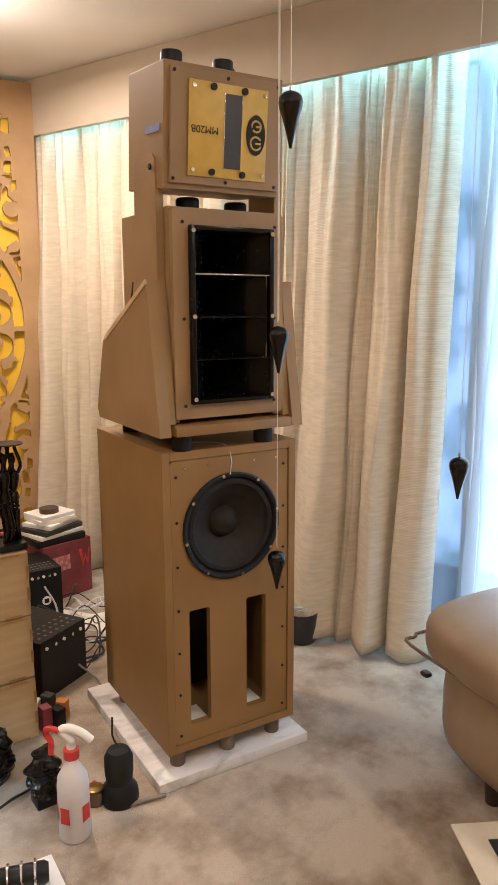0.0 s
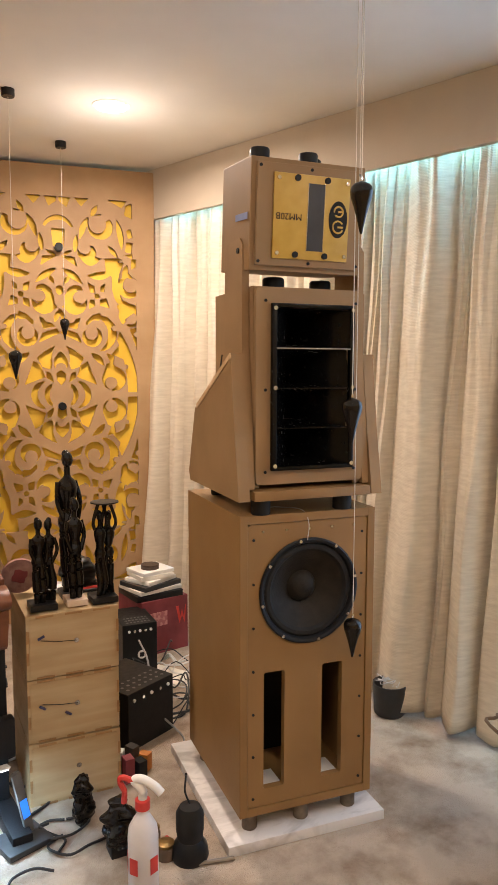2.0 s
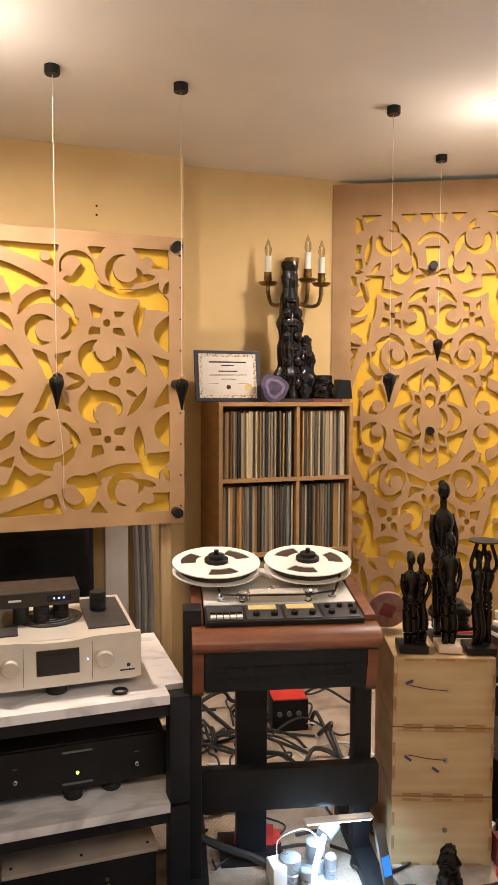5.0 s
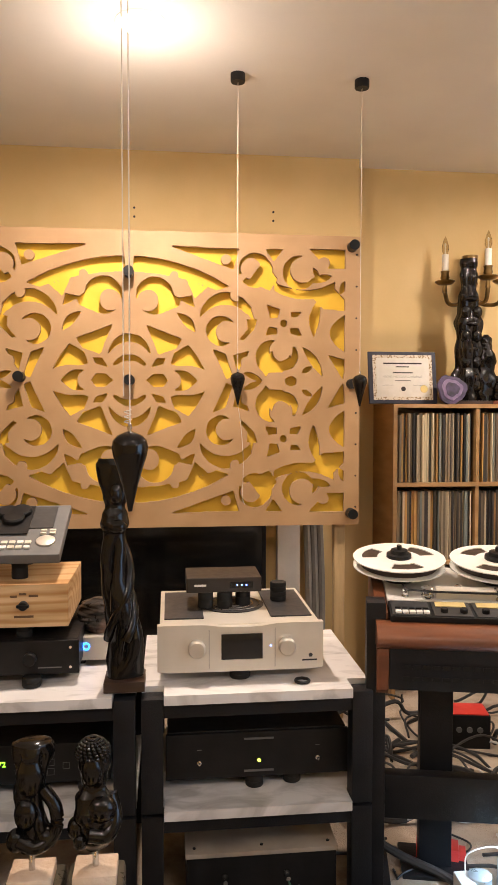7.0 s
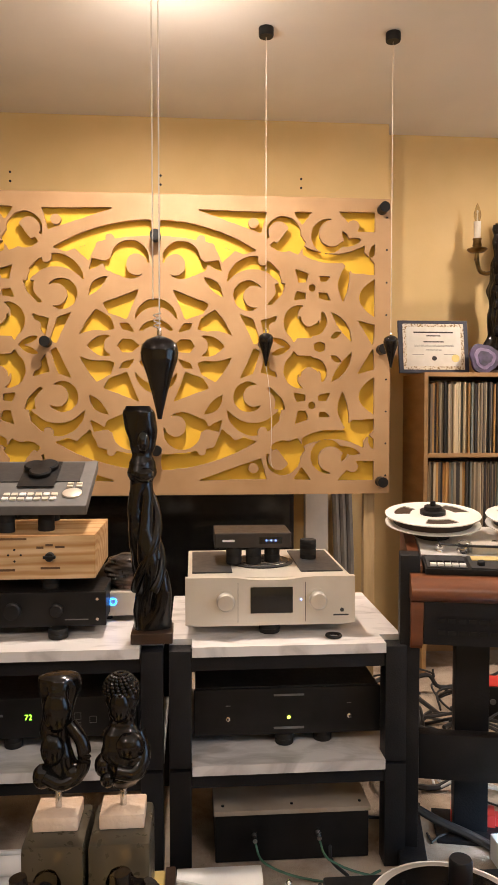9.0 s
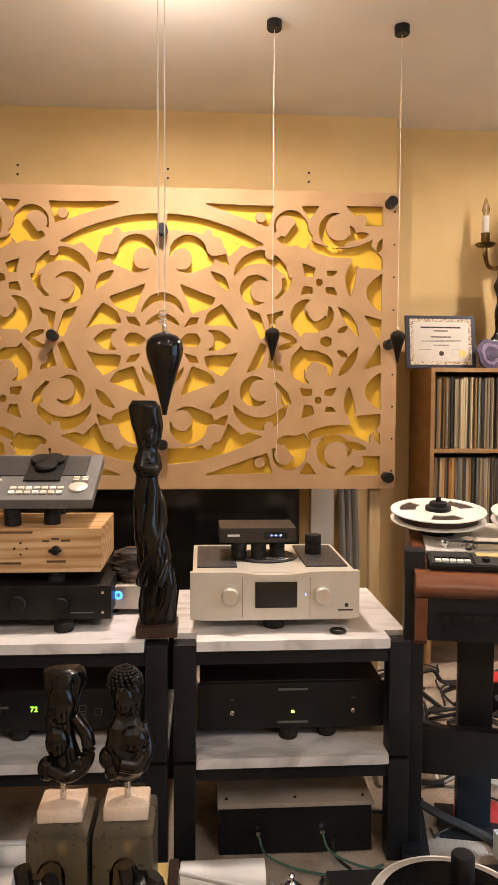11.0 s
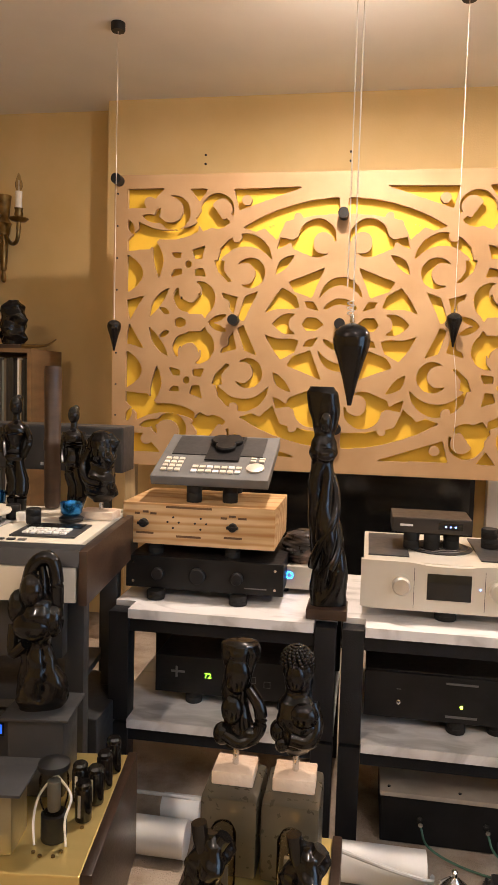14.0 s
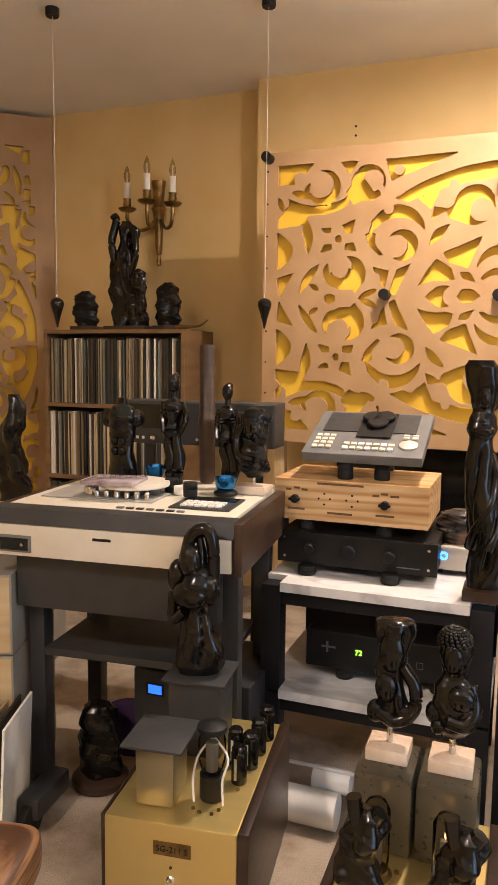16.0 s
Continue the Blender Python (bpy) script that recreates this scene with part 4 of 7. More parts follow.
for x in (0.135, 0.311):
    part("panel_seam", box(N(), x, x + 0.0012, -0.0008, -0.0002, 0.008, 0.112), GREY, amp)
part("indicator", cyl(N(), 0.002, 0.002, pose(0.300, -0.001, 0.066, 90), n=10), glow("blue_led", (0.2, 0.35, 1.0), 6.0), amp, "small blue light")
part("maker_mark", box(N(), 0.385, 0.425, -0.001, -0.0002, 0.022, 0.026), GREY, amp)
part("maker_emblem", cyl(N(), 0.006, 0.001, pose(0.408, -0.0006, 0.037, 90), n=5), GREY, amp)
for x0, x1, y0, y1 in ((0.018, 0.125, 0.07, 0.36), (0.31, 0.424, 0.07, 0.36)):
    part("vent_plate", box(N(), x0, x1, y0, y1, 0.1225, 0.126), GREY, amp, "dark grey top plate")
part("round_grille", lathe(N(), [(0.09, 0.1225), (0.092, 0.1255), (0.075, 0.127), (0.001, 0.127)], 36, pose(0.215, 0.21, 0)), GREY, amp)
for r in (0.02, 0.04, 0.06, 0.08):
    ring = [(0.215 + r * math.cos(a * 0.2618), 0.21 + r * math.sin(a * 0.2618), 0.1282) for a in range(25)]
    part("grille_ring", tube(N(), ring, 0.0012, 5), CHROME, amp)
for x, y in ((0.22, 0.03), (0.06, 0.33), (0.38, 0.33)):
    puck(0.12 + x, 1.935 + y, MT, 0.028, 0.025)
solid("rubber_ring", tube(N(), [(0.018 * math.cos(a * 0.3), 0.018 * math.sin(a * 0.3), 0) for a in range(22)], 0.004, 6), RUBBER, pose(0.50, 1.905, MT + 0.004), "black rubber ring lying on marble", "ring")
sb = thing("network_box", pose(0.20, 2.09, MT + 0.025 + 0.127 + 0.046), "small brown-black metal box with tiny blue lights", "electronics")
part("casing", box(N(), 0, 0.215, 0, 0.15, 0, 0.042, 0.003), surf("brown_black_metal", (0.014, 0.011, 0.009), (0.022, 0.017, 0.014), 0.45, 12, 0.04), sb, smooth=False)
part("lettering", box(N(), 0.022, 0.056, -0.001, -0.0002, 0.018, 0.024), WHITE, sb)
part("lens_strip", box(N(), 0.125, 0.19, -0.0012, -0.0002, 0.012, 0.030), SMOKE, sb)
for x in (0.145, 0.158, 0.171):
    part("indicator", cyl(N(), 0.0022, 0.002, pose(x, -0.002, 0.021, 90), n=8), glow("blue_led", (0.2, 0.35, 1.0), 6.0), sb)
for x, y in ((0.055, 0.02), (0.11, 0.015), (0.165, 0.04)):
    puck(0.20 + x, 2.09 + y, MT + 0.025 + 0.127, 0.022, 0.045)
for z in (0.127, 0.155):
    puck(0.475, 2.17, MT + 0.025 + z, 0.024, 0.027)

# black power amplifier on the shelf below
pw = thing("power_amplifier", pose(0.145, 1.945, 0.318), "black power amplifier with a small green light on marble", "amplifier")
part("casing", box(N(), 0, 0.485, 0.012, 0.38, 0, 0.125, 0.003), BLACK, pw, smooth=False)
part("front_panel", box(N(), -0.004, 0.489, 0, 0.0115, 0.0, 0.122, 0.002), BLACK, pw, smooth=False)
part("handle_slot", box(N(), 0.205, 0.285, -0.002, -0.0002, 0.102, 0.107), MIDGREY, pw)
part("indicator", cyl(N(), 0.004, 0.003, pose(0.245, -0.001, 0.045, 90), n=10), glow("green_led", (0.65, 0.95, 0.05), 8.0), pw, "yellow-green pilot light")
part("lettering", box(N(), 0.205, 0.285, -0.0012, -0.0002, 0.014, 0.020), MIDGREY, pw)
for x in (0.085, 0.405):
    part("switch", lathe(N(), [(0.006, 0), (0.006, 0.003), (0.003, 0.004), (0.0025, 0.014)], 10, pose(x, -0.0002, 0.045, 90)), CHROME, pw)
    part("lettering", box(N(), x - 0.006, x + 0.006, -0.0008, -0.0002, 0.078, 0.080), MIDGREY, pw)
for x, y in ((0.235, 0.005), (0.34, 0.02), (0.08, 0.3), (0.4, 0.3)):
    puck(0.145 + x, 1.96 + y, 0.288, 0.025, 0.029)
# power supply on the floor
ps = thing("power_supply", pose(0.195, 1.905, 0.0), "black power supply box with a grey lid on the floor", "electronics")
part("casing", box(N(), 0, 0.40, 0.0, 0.30, 0.004, 0.128, 0.003), BLACK, ps, smooth=False)
part("lid", box(N(), -0.004, 0.404, -0.006, 0.305, 0.1285, 0.141, 0.002), surf("grey_brown_lid", (0.30, 0.25, 0.20), (0.36, 0.31, 0.25), 0.6, 10, 0.05), ps, "grey-brown lid", smooth=False)
for x in (0.02, 0.2, 0.38):
    part("screw", cyl(N(), 0.004, 0.003, pose(x, 0.02, 0.1425), n=8), STEEL_BLACK, ps)
for x in (0.10, 0.265):
    part("connector", lathe(N(), [(0.009, 0), (0.009, 0.008), (0.006, 0.012), (0.006, 0.03)], 14, pose(x, -0.0005, 0.075, 90)), CHROME, ps)
for i, x in enumerate((0.10, 0.265)):
    solid("green_cable", tube(N(), smooth_path([(0.195 + x, 1.88, 0.07), (0.215 + x, 1.85, 0.035), (0.30 + x, 1.82, 0.012), (0.42 + x, 1.80, 0.006), (0.55 + x * 0.6, 1.84, 0.006)]), 0.003, 6), surf("green_cable", (0.03, 0.10, 0.06), (0.05, 0.14, 0.09), 0.5, 20, 0.02), Matrix(), "thin dark green signal cable", "cable", "signal cables")

# left rack: black preamplifier, pine box, remote controller
pa = thing("preamplifier", pose(-0.525, 1.965, MT + 0.025), "black preamplifier with three round knobs on marble", "amplifier")
part("casing", box(N(), 0.005, 0.435, 0.012, 0.36, 0, 0.088, 0.002), BLACK, pa, smooth=False)
part("front_panel", box(N(), 0, 0.44, 0, 0.0115, 0, 0.088, 0.002), BLACK, pa, smooth=False)
for x in (0.095, 0.205, 0.315):
    knob(pa, x, 0.044, 0.022 if x == 0.205 else 0.017, 0.02, BLACK)
for x in (0.022, 0.418):
    for z in (0.018, 0.070):
        part("screw", cyl(N(), 0.004, 0.003, pose(x, -0.001, z, 90), n=8), CHROME, pa)
part("lettering", box(N(), 0.335, 0.395, -0.0008, -0.0002, 0.016, 0.019), MIDGREY, pa)
for x in (0.09, 0.32):
    puck(-0.525 + x, 1.955, MT, 0.025, 0.024)
puck(-0.3, 2.25, MT, 0.025, 0.024)
wb = thing("pine_box", pose(-0.545, 1.99, MT + 0.025 + 0.088 + 0.03), "pale pine box amplifier with burnt lettering and two black knobs", "amplifier")
part("casing", box(N(), 0, 0.43, 0, 0.29, 0, 0.115, 0.002), PINE, wb, smooth=False)
for x in (0.063, 0.315):
    knob(wb, x, 0.060, 0.012, 0.018, BLACK)
    part("pointer", box(N(), x - 0.016, x + 0.016, -0.02, -0.008, 0.056, 0.064, 0.002), BLACK, wb)
SCORCH = surf("burnt_wood", (0.10, 0.05, 0.02), (0.16, 0.085, 0.035), 0.7, 20, 0.1)
for x0, x1, z in ((0.125, 0.255, 0.103), (0.035, 0.05, 0.082), (0.058, 0.075, 0.087), (0.08, 0.098, 0.083), (0.28, 0.298, 0.080), (0.303, 0.322, 0.086), (0.328, 0.352, 0.081), (0.04, 0.09, 0.028), (0.29, 0.34, 0.026), (0.155, 0.225, 0.022)):
    part("burnt_mark", box(N(), x0, x1, -0.0012, -0.0002, z, z + 0.006), SCORCH, wb)
for cx in (0.148, 0.226):
    for dx, dz in ((-0.018, 0.004), (0.014, 0.004), (-0.002, 0.018), (-0.002, -0.012)):
        part("drilled_hole", cyl(N(), 0.003, 0.002, pose(cx + dx, -0.0012, 0.060 + dz, 90), n=8), BLACK, wb)
for x, y in ((0.09, 0.03), (0.31, 0.03), (0.2, 0.24)):
    puck(-0.545 + x, 1.99 + y, MT + 0.025 + 0.088, 0.022, 0.0295)
rz = MT + 0.025 + 0.088 + 0.03 + 0.115
rc = thing("editing_controller", pose(-0.475, 2.02, rz + 0.048, 22, 0, 0), "grey sloping remote controller with buttons and jog wheel", "controller")
part("body", box(N(), 0, 0.335, 0, 0.27, 0, 0.028, 0.003), MIDGREY, rc, smooth=False)
part("upper_plate", box(N(), 0.03, 0.30, 0.135, 0.255, 0.0285, 0.031), GREY, rc, "dark upper plate")
part("deck_well", box(N(), 0.135, 0.235, 0.10, 0.255, 0.0315, 0.034), BLACK, rc)
for x, y in ((0.165, 0.21), (0.20, 0.215), (0.185, 0.175)):
    part("jog_disc", lathe(N(), [(0.03, 0.0345), (0.031, 0.044), (0.027, 0.048), (0.001, 0.048)], 24, pose(x, y, 0)), BLACK, rc)
part("jog_wheel", lathe(N(), [(0.026, 0.0285), (0.026, 0.033), (0.022, 0.035), (0.001, 0.0345)], 24, pose(0.29, 0.065, 0)), SILVER, rc, "pale jog wheel")
for i in range(3):
    for j in range(4):
        part("button", box(N(), 0.022 + 0.02 * i, 0.037 + 0.02 * i, 0.03 + 0.022 * j, 0.043 + 0.022 * j, 0.0285, 0.034, 0.001), CREAM, rc)
for i in range(7):
    for j in range(2):
        part("button", box(N(), 0.11 + 0.021 * i, 0.126 + 0.021 * i, 0.028 + 0.024 * j, 0.041 + 0.024 * j, 0.0285, 0.034, 0.001), CREAM if (i + j) % 3 else WHITE, rc)
for x in (0.27, 0.295):
    for y in (0.10, 0.115):
        part("button", box(N(), x, x + 0.016, y, y + 0.009, 0.0285, 0.034, 0.001), CREAM, rc)
for x, y, h in ((0.12, 0.03, 0.052), (0.22, 0.05, 0.06), (0.2, 0.24, 0.125)):
    puck(-0.475 + x, 2.02 + y, rz, 0.022, h)
# preamplifier with green digits
pp = thing("phono_preamplifier", pose(-0.435, 1.965, 0.320), "black preamplifier with green digits on a marble shelf", "amplifier")
part("casing", box(N(), 0, 0.43, 0, 0.35, 0, 0.105, 0.003), BLACK, pp, smooth=False)
GREEN = glow("green_digits", (0.35, 1.0, 0.05), 3.0)
letters("72", 0.020, GREEN, pp, pose(0.150, -0.0015, 0.055, 90), "digits")
letters("5", 0.017, GREEN, pp, pose(0.205, -0.0015, 0.050, 90), "digits")
part("maker_mark", box(N(), 0.045, 0.085, -0.0008, -0.0002, 0.058, 0.064), MIDGREY, pp)
part("maker_mark", box(N(), 0.058, 0.064, -0.0008, -0.0002, 0.045, 0.076), MIDGREY, pp)
for x, z in ((0.275, 0.055), (0.275, 0.030), (0.315, 0.045)):
    for dx0, dx1, dz0, dz1 in ((-0.009, 0.009, 0.008, 0.009), (-0.009, 0.009, -0.009, -0.008), (-0.009, -0.008, -0.009, 0.009), (0.008, 0.009, -0.009, 0.009)):
        part("button_outline", box(N(), x + dx0, x + dx1, -0.0008, -0.0002, z + dz0, z + dz1), MIDGREY, pp)
for x, y in ((0.08, 0.03), (0.34, 0.03), (0.2, 0.28)):
    puck(-0.41 + x, 1.965 + y, 0.288, 0.024, 0.0305)

# ---- record shelves ----
SLEEVES = [SLEEVE, SLEEVE_PALE, SLEEVE_DARK, SLEEVE_WARM, SLEEVE_COOL, SLEEVE, SLEEVE_PALE, SLEEVE_DARK]


def record_shelf(x0, x1, y0, top, dividers, label, seed, pale, wood, rows=4):
    """A wooden shelf unit open to the front, packed with records."""
    s = thing("record_shelf", pose(x0, y0, 0), label, "shelf", "record shelves")
    w, d, t, pitch = x1 - x0, 0.32, 0.018, 0.355
    part("side_panel", box(N(), 0, t, 0, d, 0, top - 0.0005), wood, s, smooth=False)
    part("side_panel", box(N(), w - t, w, 0, d, 0, top - 0.0005), wood, s, smooth=False)
    part("back_panel", box(N(), t, w - t, d - 0.008, d, 0, top - t), wood, s, smooth=False)
    for k in range(rows):
        z = top - k * pitch
        part("shelf_board", box(N(), t, w - t, 0.0, d - 0.009, z - t, z), wood, s, smooth=False)
        if k < rows - 1:
            for dv in dividers:
                part("divider", box(N(), dv - 0.008, dv + 0.008, 0.004, d - 0.01, z - pitch + 0.0005, z - t - 0.0005), wood, s, smooth=False)
    rnd = random.Random(seed)
    shapes = {}
    for k in range(rows - 1):
        z0 = top - (k + 1) * pitch + 0.0008
        rest = N()
        x = t + 0.004
        while x < w - t - 0.014:
            wd = rnd.choice((0.006, 0.008, 0.009, 0.011))
            if any(abs(x + wd / 2 - dv) < 0.018 for dv in dividers):
                x += 0.006
                continue
            h = 0.314 - rnd.choice((0, 0, 0.002, 0.004, 0.01))
            y = 0.012 + rnd.random() * 0.02
            mat = rnd.choice([SLEEVE_PALE, SLEEVE_WHITE, SLEEVE_DARK, SLEEVE_DARK, SLEEVE_DARK, SLEEVE_COOL, SLEEVE] if pale else SLEEVES + [SLEEVE_WARM, SLEEVE, SLEEVE_DARK])
            if k < 2:
                key = (wd, h, mat.name)
                if key not in shapes:
                    shapes[key] = mesh_of("record", box(N(), -wd / 2 + 0.0004, wd / 2 - 0.0004, 0, 0.27, 0, h), mat)
                ob = new("record", shapes[key])
                ob.matrix_world = pose(x0 + x + wd / 2, y0 + y, z0, 0, rnd.uniform(-0.3, 0.3), 0)
                tagged(ob, "record in a worn card sleeve standing upright on the shelf", "record", "records on the shelves")
            else:
                box(rest, x + 0.0004, x + wd - 0.0004, y, y + 0.27, z0, z0 + h)
            x += wd + 0.0003
        if k >= 2:
            ob = new("record_row", mesh_of("record_row", rest, SLEEVE_COOL if pale else SLEEVE))
            ob.matrix_world = pose(x0, y0, 0)
            tagged(ob, "row of worn record sleeves low on the shelf", "records", kind="stuff")
    return s


record_shelf(1.15, 1.83, 3.19, 1.34, (0.395,), "brown wooden shelf unit packed with record sleeves", 3, False, SHELF_WOOD)
record_shelf(-2.11, -1.345, 3.06, 1.312, (), "dark wooden shelf unit packed with pale record sleeves", 8, True, surf("brown_shelf_wood", (0.15, 0.085, 0.038), (0.22, 0.13, 0.06), 0.5, 4, 0.05, stretch=(1, 1, 5)))


# ---- carved figures: plain turned and twisted shapes ----
def lump(bm, c, rad, n=12, rows=8):
    """A rounded swelling, an ellipsoid about c."""
    return lathe(bm, [(max(math.sin(math.pi * i / rows), 0.02), -math.cos(math.pi * i / rows)) for i in range(rows + 1)], n, Matrix.Translation(c) @ Matrix.Diagonal((*rad, 1)))


def carved(name, m, height, prof, lobes, depth, twist, label, category="sculpture", mat=GLOSS, flat=0.75, wob=0.0, group="carved sculptures", lean=0.0, limbs=(), lumps=(), grooves=(0, 0.0, 0.0, 0.0, 1.0)):
    """prof: (share of height, radius); lobes turn with the height; wob leans the axis to and fro.
    grooves: how many, how deep, turns, and between which shares of the height; lumps: (centre, radii)."""
    bm = N()
    n, steps, rings = 44, 84, []
    count, cut, turns, from_u, to_u = grooves
    for j in range(steps + 1):
        u = j / steps
        k = max(i for i in range(len(prof)) if prof[i][0] <= u + 1e-6)
        a, b = prof[k], prof[min(k + 1, len(prof) - 1)]
        s = (u - a[0]) / max(b[0] - a[0], 1e-4)
        s = s * s * (3 - 2 * s)
        r = a[1] + (b[1] - a[1]) * min(max(s, 0), 1)
        fade = max(0.0, min(1.0, (u - from_u) * 14, (to_u - u) * 14)) if count else 0.0
        ring = []
        for i in range(n):
            q = 2 * math.pi * i / n
            k2 = r * (1 + depth * math.cos(lobes * q + twist * u * 2 * math.pi) + 0.4 * depth * math.cos((lobes + 1) * q - 9 * u))
            k2 *= 1 + depth * 0.55 * math.sin(u * 15 + 2 * q) + depth * 0.25 * math.sin(u * 29 - 3 * q + lobes) + depth * 0.12 * math.sin(u * 61 + 5 * q)
            k2 *= 1 - fade * cut * (1 - abs(math.sin(0.5 * (count * q + turns * u * 2 * math.pi)))) ** 2
            ring.append(bm.verts.new((k2 * math.cos(q) + wob * math.sin(u * 9) + lean * u, k2 * flat * math.sin(q) + 0.5 * wob * math.cos(u * 7), u * height)))
        rings.append(ring)
    for lo, hi in zip(rings, rings[1:]):
        for i in range(n):
            bm.faces.new((lo[i], lo[(i + 1) % n], hi[(i + 1) % n], hi[i]))
    bm.faces.new(rings[0][::-1])
    bm.faces.new(rings[-1])
    for path, radius in limbs:
        tube(bm, smooth_path(path), radius, 10)
    for c, rad in lumps:
        lump(bm, c, rad)
    return solid(name, bm, mat, m, label, category, group)


def idol(m, h, width, seed, label, group, raised=False, bent=0.0):
    """A slender stylised carving in one mesh: two legs, a trunk, two arms and a long head."""
    rnd = random.Random(seed)
    bm = N()
    w = width
    sway = rnd.uniform(-0.25, 0.25) * w
    for sx in (-1, 1):
        p = smooth_path([(sx * 0.26 * w, 0, 0), (sx * 0.30 * w + bent * w, -0.12 * w, 0.13 * h), (sx * 0.26 * w + bent * w, 0.05 * w, 0.24 * h), (sx * 0.30 * w + sway, 0, 0.36 * h), (sx * 0.24 * w + sway, 0, 0.47 * h)], 5)
        tube(bm, p, 0, 10, [w * (0.28 + 0.15 * math.sin(math.pi * min(1, i / len(p) * 1.15)) ** 2) for i in range(len(p))])
        hand = (sx * 0.30 * w, -0.30 * w, 1.02 * h) if raised else (sx * (0.35 + 0.3 * rnd.random()) * w, -0.38 * w, 0.46 * h)
        elbow = (sx * 0.80 * w, -0.08 * w, (0.83 if raised else 0.60) * h)
        tube(bm, smooth_path([(sx * 0.62 * w + sway, 0, 0.735 * h), elbow, hand], 6), 0.19 * w, 8)
    p = smooth_path([(sway, 0, 0.43 * h), (sway, 0, 0.50 * h), (sway * 0.7, 0, 0.58 * h), (0.5 * sway, -0.03 * w, 0.68 * h), (0.4 * sway, 0, 0.75 * h), (0.4 * sway, 0, 0.79 * h), (0.4 * sway, 0, 0.84 * h)], 4)
    form = [0.56, 0.62, 0.66, 0.64, 0.58, 0.50, 0.46, 0.45, 0.48, 0.54, 0.60, 0.66, 0.70, 0.70, 0.66, 0.58, 0.45, 0.32, 0.25, 0.23, 0.22, 0.22, 0.22, 0.22, 0.22]
    tube(bm, p, 0, 14, [w * form[min(i, 24)] for i in range(len(p))])
    lump(bm, (0.4 * sway, -0.06 * w, 0.84 * h + 0.42 * w), (0.38 * w, 0.46 * w, 0.58 * w), 16, 12)
    lump(bm, (0.4 * sway, 0.26 * w, 0.84 * h + 0.80 * w), (0.26 * w, 0.30 * w, 0.28 * w))
    return solid("carved_figure", bm, GLOSS, m, label, "sculpture", group)


SLIM = [(0, 0.034), (0.07, 0.036), (0.09, 0.024), (0.30, 0.020), (0.45, 0.027), (0.56, 0.017), (0.70, 0.028), (0.78, 0.022), (0.83, 0.009), (0.87, 0.014), (0.94, 0.017), (1.0, 0.006)]
STOUT = [(0, 0.040), (0.1, 0.045), (0.3, 0.050), (0.5, 0.036), (0.65, 0.048), (0.78, 0.034), (0.86, 0.026), (0.94, 0.028), (1.0, 0.010)]
BUST = [(0, 0.016), (0.08, 0.032), (0.25, 0.037), (0.42, 0.030), (0.56, 0.036), (0.66, 0.024), (0.80, 0.032), (0.92, 0.035), (0.98, 0.028), (1.0, 0.014)]
TORSO = [(0, 0.020), (0.15, 0.030), (0.38, 0.035), (0.55, 0.023), (0.75, 0.032), (0.9, 0.022), (1.0, 0.009)]
ROCK = [(0, 0.045), (0.2, 0.060), (0.6, 0.062), (0.85, 0.05), (1.0, 0.022)]

# tall twisted sculpture between the racks
carved("tall_sculpture", pose(0.035, 1.925, MT + 0.028), 0.565, [(0, 0.043), (0.10, 0.044), (0.26, 0.047), (0.36, 0.045), (0.50, 0.034), (0.60, 0.031), (0.66, 0.027), (0.70, 0.037), (0.745, 0.032), (0.78, 0.024), (0.83, 0.030), (0.90, 0.036), (0.97, 0.037), (1.0, 0.028)], 2, 0.09, 1.2, "tall twisted glossy ebony sculpture on a dark base", flat=0.8, wob=0.007, lean=-0.034,
       grooves=(3, 0.46, -2.3, 0.03, 0.66), limbs=[([((0.036 - 0.014 * i / 30) * math.cos(0.16 * i + p) - 0.025 * (0.10 + 0.30 * i / 30) / 0.565, 0.032 * math.sin(0.16 * i + p), 0.10 + 0.28 * i / 30) for i in range(31)], 0.013) for p in (3.3, 5.0)], lumps=[((-0.016, -0.018, 0.392), (0.026, 0.018, 0.020)), ((-0.018, -0.014, 0.475), (0.017, 0.022, 0.030))])
solid("wooden_plinth", box(N(), -0.052, 0.052, -0.05, 0.05, 0, 0.027, 0.003), DARK_WOOD, pose(0.037, 1.925, MT + 0.0006), "dark wooden base under the tall sculpture", "base")

# silver box with a blue ring light and a shell stone on it
led = thing("streamer_box", pose(-0.115, 2.10, MT + 0.012), "small silver box with a glowing blue ring button", "electronics")
part("casing", box(N(), 0, 0.12, 0, 0.2, 0, 0.066, 0.003), SILVER, led, smooth=False)
part("button_ring", tube(N(), [(0.033 + 0.009 * math.cos(a * 0.3), -0.001, 0.040 + 0.009 * math.sin(a * 0.3)) for a in range(22)], 0.0022, 6), glow("blue_ring", (0.03, 0.25, 1.0), 6.0), led, "blue ring light")
for x, z in ((0.01, 0.012), (0.01, 0.055)):
    part("screw", cyl(N(), 0.0035, 0.003, pose(x, -0.001, z, 90), n=8), STEEL_BLACK, led)
for x in (0.02, 0.10):
    part("foot", cyl(N(), 0.01, 0.0115, pose(x, 0.02, -0.006), n=12), RUBBER, led)
    part("foot", cyl(N(), 0.01, 0.0115, pose(x, 0.17, -0.006), n=12), RUBBER, led)
carved("shell_stone", pose(-0.045, 2.17, MT + 0.0785), 0.095, ROCK, 3, 0.12, 0.6, "dark ridged shell stone with a pink patch", "stone", surf("shell", (0.02, 0.016, 0.014), (0.30, 0.18, 0.13), 0.3, 14, 0.4, low=0.5, high=0.75))

